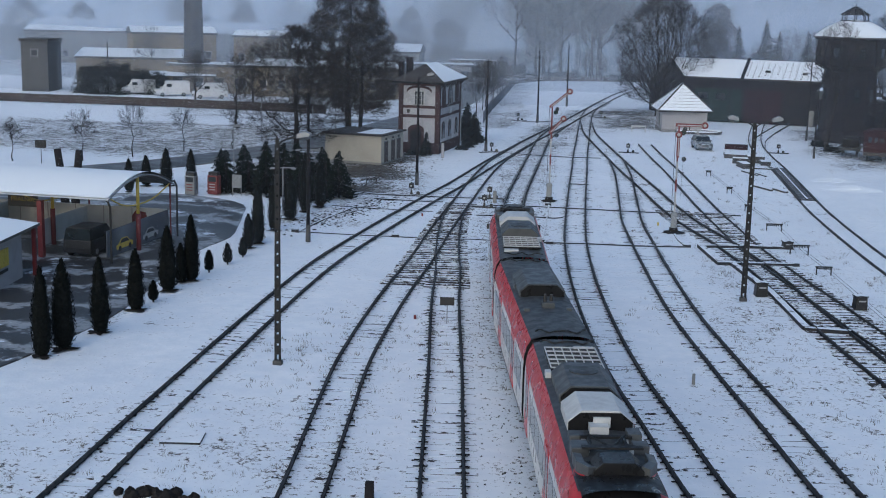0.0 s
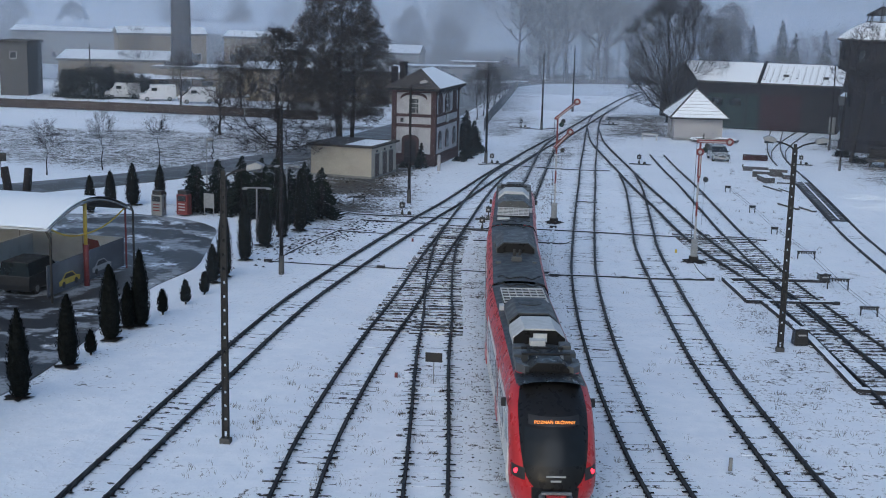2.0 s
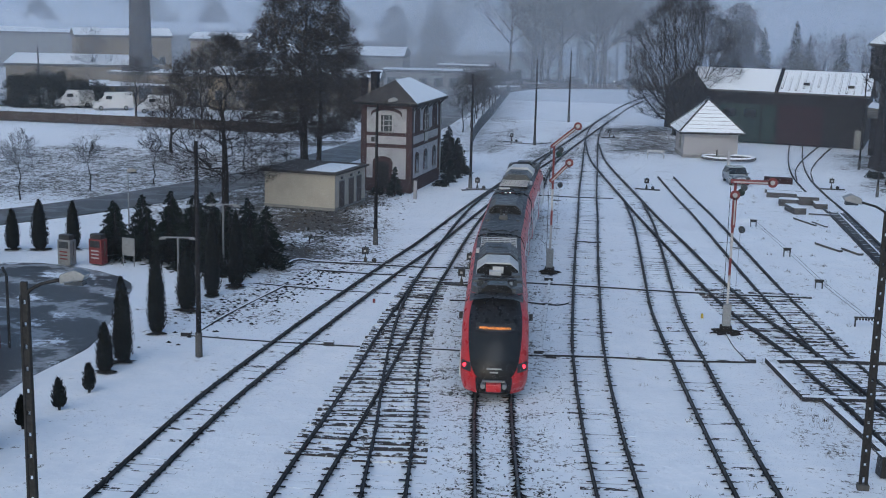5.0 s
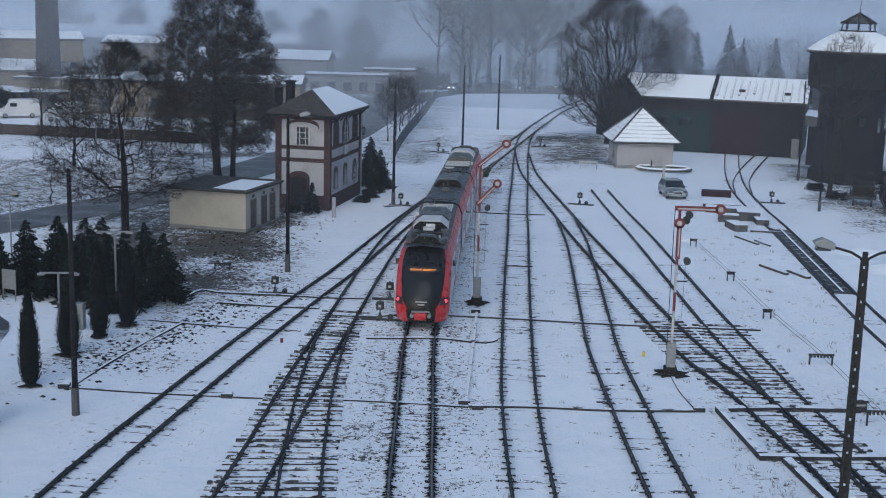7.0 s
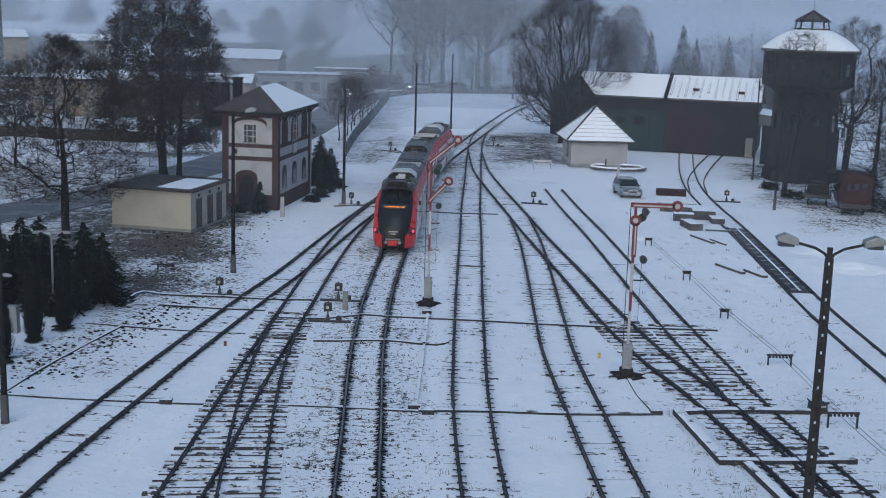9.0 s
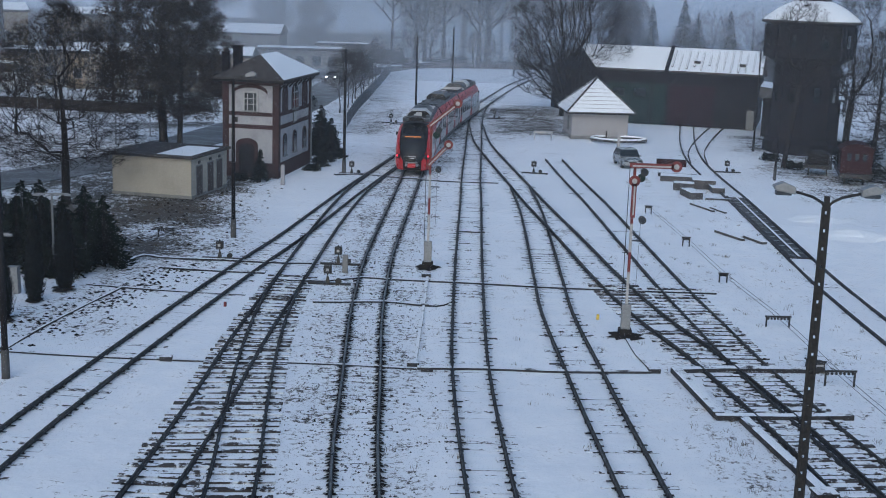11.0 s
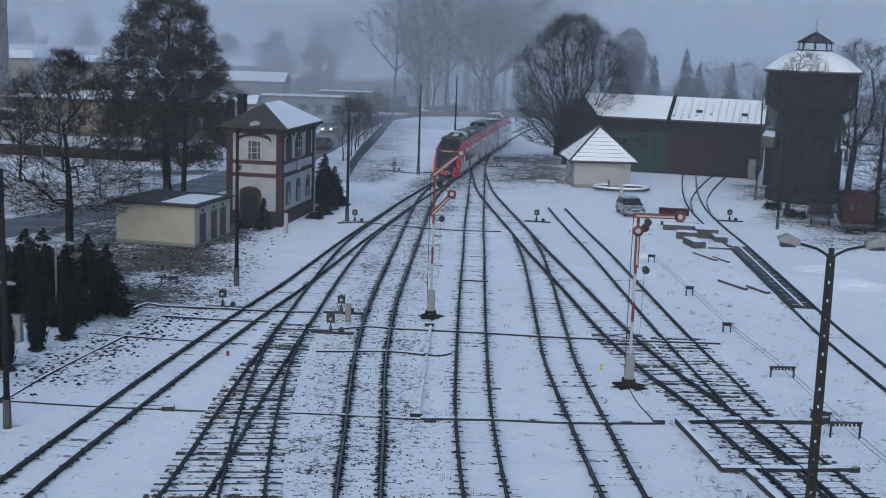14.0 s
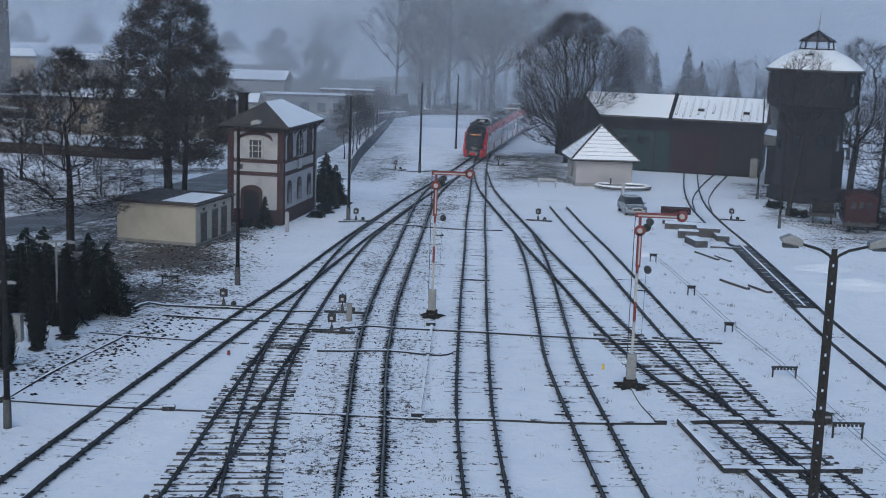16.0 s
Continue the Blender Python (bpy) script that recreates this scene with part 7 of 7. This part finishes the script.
black_machine(11.85, -13.9, 10, 1.0, "black point machine case with a striped disc")
black_machine(17.0, -16.0, 10, 0.95, "black signal drive case in the snow")
black_machine(15.2, 1.5, 10, 0.6, "low black point machine beside the crossing")
t = thing("sign_board", "small black notice board on a thin post between tracks", "sign", pose(-4.95, -24.2, 0))
part("post", Mesh().cyl((0, 0, -0.1), (0, 0, 1.2), 0.025, None, 6), M_GALV, t)
part("board", Mesh().box(0, -0.03, 0.95, 0.74, 0.03, 0.42), M_BLACK, t, "plain black board", bevel=0.005)
for x, y, h, mat, lab in ((-6.7, -23.6, 0.18, M_SIGRED, "short red marker post in the snow"), (-11.2, 8.0, 0.2, M_SIGRED, "short red marker post in the snow"), (7.1, -32.4, 0.45, M_CONCRETE, "stubby grey concrete marker post"), (-4.3, -48.2, 0.65, M_TIMBER, "short wooden stake in the snow"), (-6.45, 16.2, 0.95, M_CONCRETE, "upright grey concrete cable post"), (13.1, 73.8, 1.65, M_HUT, "tall grey concrete post by the hut"), (-14.7, 44.6, 1.5, M_HUT, "pale concrete post by the signal box"), (6.6, 8.6, 0.22, M_YPAINT, "small yellow-capped ground light"), (-20.4, 14.8, 1.3, M_GALV, "grey switch cabinet between the firs"), (-21.8, 8.9, 1.3, M_GALV, "grey electric cabinet by the thujas")):
    solid("marker_post", Mesh().box(0, 0, -0.1, 0.6 if mat is M_GALV else 0.3 if h > 0.6 else 0.14, 0.45 if mat is M_GALV else 0.25 if h > 0.6 else 0.14, h + 0.1, 0, 0.9), mat, lab, "post", "marker posts", m=pose(x, y, 0), bevel=0.02)
solid("manhole_cover", Mesh().box(0, 0, -0.05, 1.5, 1.2, 0.10), M_DUCT, "dark square manhole cover in the snow", "manhole cover", m=pose(-12.3, -43.6, 0, 0, 0, 8), bevel=0.02)
t = thing("trestle", "low pale wooden trestle standing in the snow", "trestle", pose(5.9, 78.9, 0))
part("beam", Mesh().box(0, 0, 0.65, 1.9, 0.12, 0.22), M_SIGWHITE, t)
for sx in (-0.85, 0.85):
    part("leg", Mesh().box(sx, 0, -0.05, 0.1, 0.12, 0.7), M_SIGWHITE, t)
rn = Rnd(21)
for i in range(9):
    r = rn.uniform(0.12, 0.34)
    m = Mesh()
    m.grid(lambda u, v: (r * math.cos(u) * math.cos(v) * 1.6, r * math.sin(u) * math.cos(v), r * 0.8 * math.sin(v) * (1 + 0.3 * math.sin(3 * u))), steps(0, 2 * math.pi, 9), steps(-1.2, 1.5, 5))
    solid("stump", m, M_DIRT, "dark lump of earth or root in the snow", "clod", "clods", m=pose(-12.6 + i * 0.33 + rn.uniform(-0.1, 0.1), -49.3 + rn.uniform(-0.25, 0.25), 0.08, 0, 0, rn.uniform(0, 180)))


def slab(x, y, sx, sy, h, rz, mat=M_STONE, z=0.0):
    solid("concrete_slab", Mesh().box(0, 0, -0.03, sx, sy, h + 0.03), mat, "snow-topped concrete slab stacked in the yard", "slab", "stacked slabs", m=pose(x, y, z, 0, 0, rz), bevel=0.03)


for a in ((16.9, 63.4, 2.6, 1.2, 0.5, -5, M_RUST), (16.6, 57.0, 3.2, 0.9, 0.3, -6), (17.0, 54.4, 4.2, 1.6, 0.45, -8), (17.9, 51.2, 1.8, 1.8, 0.7, -4), (16.2, 50.0, 1.6, 1.2, 0.55, -5), (18.7, 49.6, 1.0, 2.0, 0.4, 0), (16.3, 46.4, 1.0, 2.4, 0.5, 12), (18.2, 45.4, 1.9, 0.3, 0.12, -5), (16.4, 41.5, 0.25, 3.2, 0.12, 22), (17.4, 40.6, 0.2, 2.2, 0.10, 20), (16.6, 31.0, 0.3, 3.0, 0.14, 25), (18.0, 29.8, 0.4, 2.2, 0.14, 22)):
    slab(*a)
pit = thing("inspection_pit", "dark rectangular inspection pit between workshop rails", "inspection pit", kind="structure")
# No hollow is cut: a flush black slab carries the pit's shade.
part("pit_shade_slab", Mesh().box(19.72, 35.8, -0.04, 1.25, 22, 0.06), M_BLACK, pit, "black slab at ground level for the pit's shaded depth")
for sx in (-0.64, 0.64):
    part("pit_edge", Mesh().box(19.72 + sx, 35.8, -0.1, 0.10, 22.2, 0.20), M_RAIL, pit)
part("pit_beam", Mesh().box(19.72, 35.8, 0.0, 0.16, 21.8, 0.10), M_STONE, pit, "snow-dusted beam along the middle of the pit")
for i in range(30):
    part("plank", Mesh().box(19.72 + (0.32 if i % 2 else -0.32), 25.4 + i * 0.72, 0.024, 0.40, 0.12, 0.04), M_DUCT, pit)
for x, y, r in ((25.0, 33.0, 2.2), (24.0, 38.5, 1.7), (12.2, 41.0, 1.1)):
    m = Mesh()
    for j in range(4):
        for i in range(14):
            a = 2 * math.pi * i / 14
            q = r * (1 - j / 3.4) * rn.uniform(0.8, 1.15)
            m.v.append((q * math.cos(a) * 1.3, q * math.sin(a), 0.11 * j * r * 0.6))
    for j in range(3):
        for i in range(14):
            m.f.append((j * 14 + i, j * 14 + (i + 1) % 14, j * 14 + 14 + (i + 1) % 14, j * 14 + 14 + i))
    m.f.append(tuple(42 + i for i in range(14)))
    solid("earth_mound", m, M_STONE, "flat heap of earth and rubble under snow", "heap", "rubble heaps", m=pose(x, y, -0.03))


# ---- car wash and forecourt ----
def canopy():
    t = thing("car_wash", "open car wash bay, arched snowy roof on red and yellow posts", "car wash", pose(-27.2, -14.5, 0, 0, 0, -5))
    W, D = 9.6, 19.0
    curve = lambda f: 3.55 + 1.5 * math.sin(math.pi * (0.08 + f * 0.84)) - 0.3 * f
    m = Mesh()
    m.grid(lambda x, f: (x, f * W, curve(f) + 0.14), [-D, -12, -6, 0.2], steps(0, 1, 14))
    m.grid(lambda x, f: (x, f * W, curve(f)), [0.2, -6, -12, -D], steps(0, 1, 14))
    part("roof", m, M_ROOFSNOW, t, "vaulted roof under snow", True)
    rim = [(0.2, f * W, curve(f) - 0.05) for f in steps(0, 1, 14)]
    edge = Mesh()
    for p, q in zip(rim, rim[1:]):
        edge.cyl(p, q, 0.05, 0.05, 6, False)
    part("gable_rim", edge, M_GALV, t, "thin grey arched gable rim")
    for x in (0.0, -6, -12, -18):
        part("column", Mesh().cyl((x, W * 0.46, 0), (x, W * 0.46, 2.4), 0.16, 0.16, 12), M_SIGRED, t, "red lower post", True)
        part("column_top", Mesh().cyl((x, W * 0.46, 2.4), (x, W * 0.46, curve(0.46)), 0.11, 0.11, 12), M_YPAINT, t, "yellow upper post", True)
        br = Mesh()
        for f in (0.05, 0.95):
            pts = [Vector((x, W * 0.46, 3.0)).lerp(Vector((x, W * f, curve(f) - 0.1)), k / 5) - Vector((0, 0, 0.25 * math.sin(math.pi * k / 5))) for k in range(6)]
            for p, q in zip(pts, pts[1:]):
                br.cyl(p, q, 0.05, 0.05, 6)
        part("brace", br, M_YPAINT, t, "curved yellow brace")
        part("post", Mesh().cyl((x - 0.1, W - 0.15, 0), (x - 0.1, W - 0.15, curve(0.98)), 0.06, 0.06, 8), M_SIGRED, t, "thin red post")
    for y in (0.1, W + 0.05):
        part("downpipe", Mesh().cyl((0.3, y, 0), (0.3, y, 3.5), 0.07, 0.07, 8).cyl((0.3, y, 3.5), (0.1, y, 3.9), 0.07, 0.07, 8), M_BLACK, t, "black downpipe")
    pan = part("mural_panel", Mesh().box(-0.25, W * 0.52, 0.2, 0.06, W * 0.92, 1.7), M_MURAL, t, "printed screen with pictures of cars")
    out = [(-1.3, 0.2), (1.3, 0.2), (1.35, 0.5), (0.8, 0.62), (0.35, 0.95), (-0.5, 0.95), (-0.95, 0.6), (-1.35, 0.5)]
    pane = [(-0.8, 0.6), (0.7, 0.6), (0.3, 0.88), (-0.45, 0.88)]
    for y, k, mat in ((2.9, 0.85, M_YPAINT), (6.6, 0.85, M_SIGWHITE)):
        pic = part("painted_car", Mesh().prism([(x * k, z * k) for x, z in out], 0.012, pose(-0.20, y, 0.35, 0, 0, 90)), mat, pan, "flat picture of a car")
        part("painted_window", Mesh().prism([(x * k, z * k) for x, z in pane], 0.008, pose(-0.185, y, 0.35, 0, 0, 90)), M_BLACK, pic)
        for o in (-0.8, 0.8):
            part("painted_wheel", Mesh().disc((-0.19, y + o * k, 0.35 + 0.22 * k), (1, 0, 0), 0.2 * k, 0.02, 14), M_BLACK, pic)
    part("back_screen", Mesh().box(-6.5, W - 0.35, 0.2, 12.5, 0.06, 1.75), M_VAN, t, "white back screen panels")
    for x in (-11.2, -9.1, -7.0, -4.9, -2.8):
        part("screen_joint", Mesh().box(x, W - 0.40, 0.2, 0.05, 0.04, 1.75), M_HUT, t)
    part("logo", Mesh().prism([(-0.55, 0), (0.45, 0), (0.6, 0.35), (0.4, 0.9), (-0.3, 1.0), (-0.6, 0.6)], 0.03, pose(-2.2, W - 0.44, 0.75)), M_SIGRED, t, "dark red logo shape")
    sg = part("sign", Mesh().box(-9.6, W * 0.72, 1.95, 2.2, 0.08, 0.9), M_BLACK, t, "black sign with yellow lettering")
    text("sign_text", "PRALNIA", 0.44, M_YPAINT, sg, pose(-9.6, W * 0.72 - 0.055, 2.45, 90, 0, 0))
    for x in (-6.2, -12.2):
        part("bay_wall", Mesh().box(x, W * 0.66, 0.15, 0.12, W * 0.6, 1.7), M_VAN, t, "white bay partition")
    part("front_post", Mesh().box(-4.6, 0.5, 0, 0.32, 0.32, 3.6), M_SIGRED, t, "stout dark red post")
    return t


M_MURAL = worn("printed_screen", (0.035, 0.04, 0.055), (0.20, 0.22, 0.24), 0.3, 0.45)
canopy()
t = thing("car_wash_bay", "lower snowy-roofed car wash bay with pale walls", "car wash", pose(-29.4, -25.5, 0, 0, 0, 4.5))
part("roof", Mesh().prism([(-9, 3.0), (0.3, 2.9), (0.3, 3.05), (-9, 4.1)], 7.4, pose(0, 0, 0)), M_ROOFSNOW, t, "sloping roof under snow")
part("wall", Mesh().box(-4.5, 3.5, 0, 8.2, 5.6, 2.9), M_HUT, t, "pale rendered wall")
part("post", Mesh().box(0.1, 6.9, 0, 0.2, 0.2, 2.95), M_SIGRED, t, "red corner post")
part("sign_patch", Mesh().box(-0.36, 3.4, 1.2, 0.06, 1.6, 1.0), M_YPAINT, t, "yellow emblem")
part("number_bar", Mesh().box(-0.34, 3.4, 0.9, 0.06, 1.2, 0.16), M_BLACK, t, "dark lettering strip")
vehicle("car", "dark estate car parked under the car wash roof", "car", pose(-29.4, -11.2, 0.04, 0, 0, 176), (1.85, 4.4, 1.8, 1.0, -1.0, 2.15, -0.3, 2.0, 1.1), M_BLACK, M_BLACK)
for x, y, lean in ((-37.2, 2.4, -0.6), (-36.5, 2.2, 0.5)):
    t = thing("tree_stump", "thick dark pollarded tree trunk", "tree", pose(x, y, 0), "pollarded trunks")
    part("trunk", Mesh().cyl((0, 0, -0.1), (lean * 0.5, 0, 2.6), 0.32, 0.34, 10).cyl((lean * 0.5, 0, 2.6), (lean, 0, 4.75), 0.30, 0.27, 10), M_BARK, t, "", True)


def dispenser(x, y, rz, mat, label):
    t = thing("fuel_pump", label, "fuel pump", pose(x, y, 0.04, 0, 0, rz), "fuel pumps")
    part("cabinet", Mesh().box(0, 0, 0, 0.95, 0.6, 1.55), mat, t, bevel=0.04)
    part("head", Mesh().box(0, 0, 1.55, 0.8, 0.5, 0.3), M_BLACK, t, bevel=0.03)
    part("dial", Mesh().box(0, -0.31, 1.05, 0.7, 0.03, 0.4), M_PANE, t)
    for i in range(3):
        part("number_bar", Mesh().box(0, -0.315, 0.35 + i * 0.22, 0.55, 0.02, 0.08), M_SIGRED if mat is M_GALV else M_SIGWHITE, t, "lettering strip")
    part("hose", Mesh().sweep([(0.50, 0, 1.4), (0.6, -0.1, 0.9), (0.52, -0.15, 0.3)], [(-0.03, -0.03), (-0.03, 0.03), (0.03, 0.03), (0.03, -0.03)]), M_BLACK, t)


dispenser(-31.2, 13.2, -15, M_GALV, "grey fuel pump with red lettering strips")
dispenser(-29.5, 13.9, -15, M_SIGRED, "red fuel pump with pale lettering strips")
solid("notice_frame", Mesh().box(0, 0, 0.6, 0.9, 0.06, 1.1).box(-0.4, 0, -0.1, 0.06, 0.06, 0.75).box(0.4, 0, -0.1, 0.06, 0.06, 0.75), M_GALV, "small grey framed notice beside the pumps", "notice board", m=pose(-27.6, 14.0, 0, 0, 0, -15), bevel=0.02)
solid("road_sign", Mesh().box(0, 0, 1.5, 1.1, 0.06, 0.75).cyl((0, 0.05, 0), (0, 0.05, 1.6), 0.035), M_STEEL, "grey back of a roadside sign on a post", "sign", m=pose(-51.0, 27.8, 0))
rs = thing("round_sign", "round road sign seen from behind on a post", "sign", pose(-19.2, 118, 0))
part("post", Mesh().cyl((0, 0, 0), (0, 0, 2.4), 0.04), M_GALV, rs)
part("plate", Mesh().disc((0, -0.06, 2.3), (0, 1, 0), 0.55, 0.04, 20), M_BLUEFENCE, rs)


# ---- what moves ----
def road_rows(y_at, t_at, speed, lane):
    """Rows for a car that passes y_at at the time t_at; a negative speed drives towards -y."""
    L, at = along(ROAD)
    s_at = float(np.interp(y_at, [p.y for p in ROAD], L))
    rows = []
    for i in range(0, 33):
        x, y, h = at(min(max(s_at + speed * (i * 0.5 - t_at), 5), L[-1] - 5))
        side = Vector((math.cos(radians(h)), math.sin(radians(h)), 0)) * lane
        rows.append((i * 0.5, pose(x + side.x, y + side.y, 0.075, 0, 0, h + (0 if speed < 0 else 180))))
    return rows


def motions():
    walk(first_car, road_rows(163, 9.0, -10, -1.4))
    walk(second_car, road_rows(150, 12.5, -10, -1.4))
    away = road_rows(102, 13.0, 9, 1.4)
    walk(third_car, [(s, away[26][1] if s < 13.0 else m) for s, m in away])
    walk(rear_car, train_rows(0, CARS[0], 1))
    walk(mid_car, train_rows(CARS[0] + 0.5, CARS[1], 0))
    walk(front_car, train_rows(CARS[0] + CARS[1] + 1.0, CARS[2], -1))
    for a, height, keys in ((far_arm, 7.95, ((0, 40), (14.9, 40), (15.2, 34), (15.5, 9), (15.75, 0), (16, 0))), (far_low, 5.85, ((0, 47), (14.9, 47), (15.2, 55), (15.5, 82), (15.75, 90), (16, 90)))):
        walk(a, [(s, Matrix.Translation((0, -0.02 if height > 6 else -0.03, height)) @ pose(0, 0, 0, 0, -g, 0)) for s, g in keys])


motions()
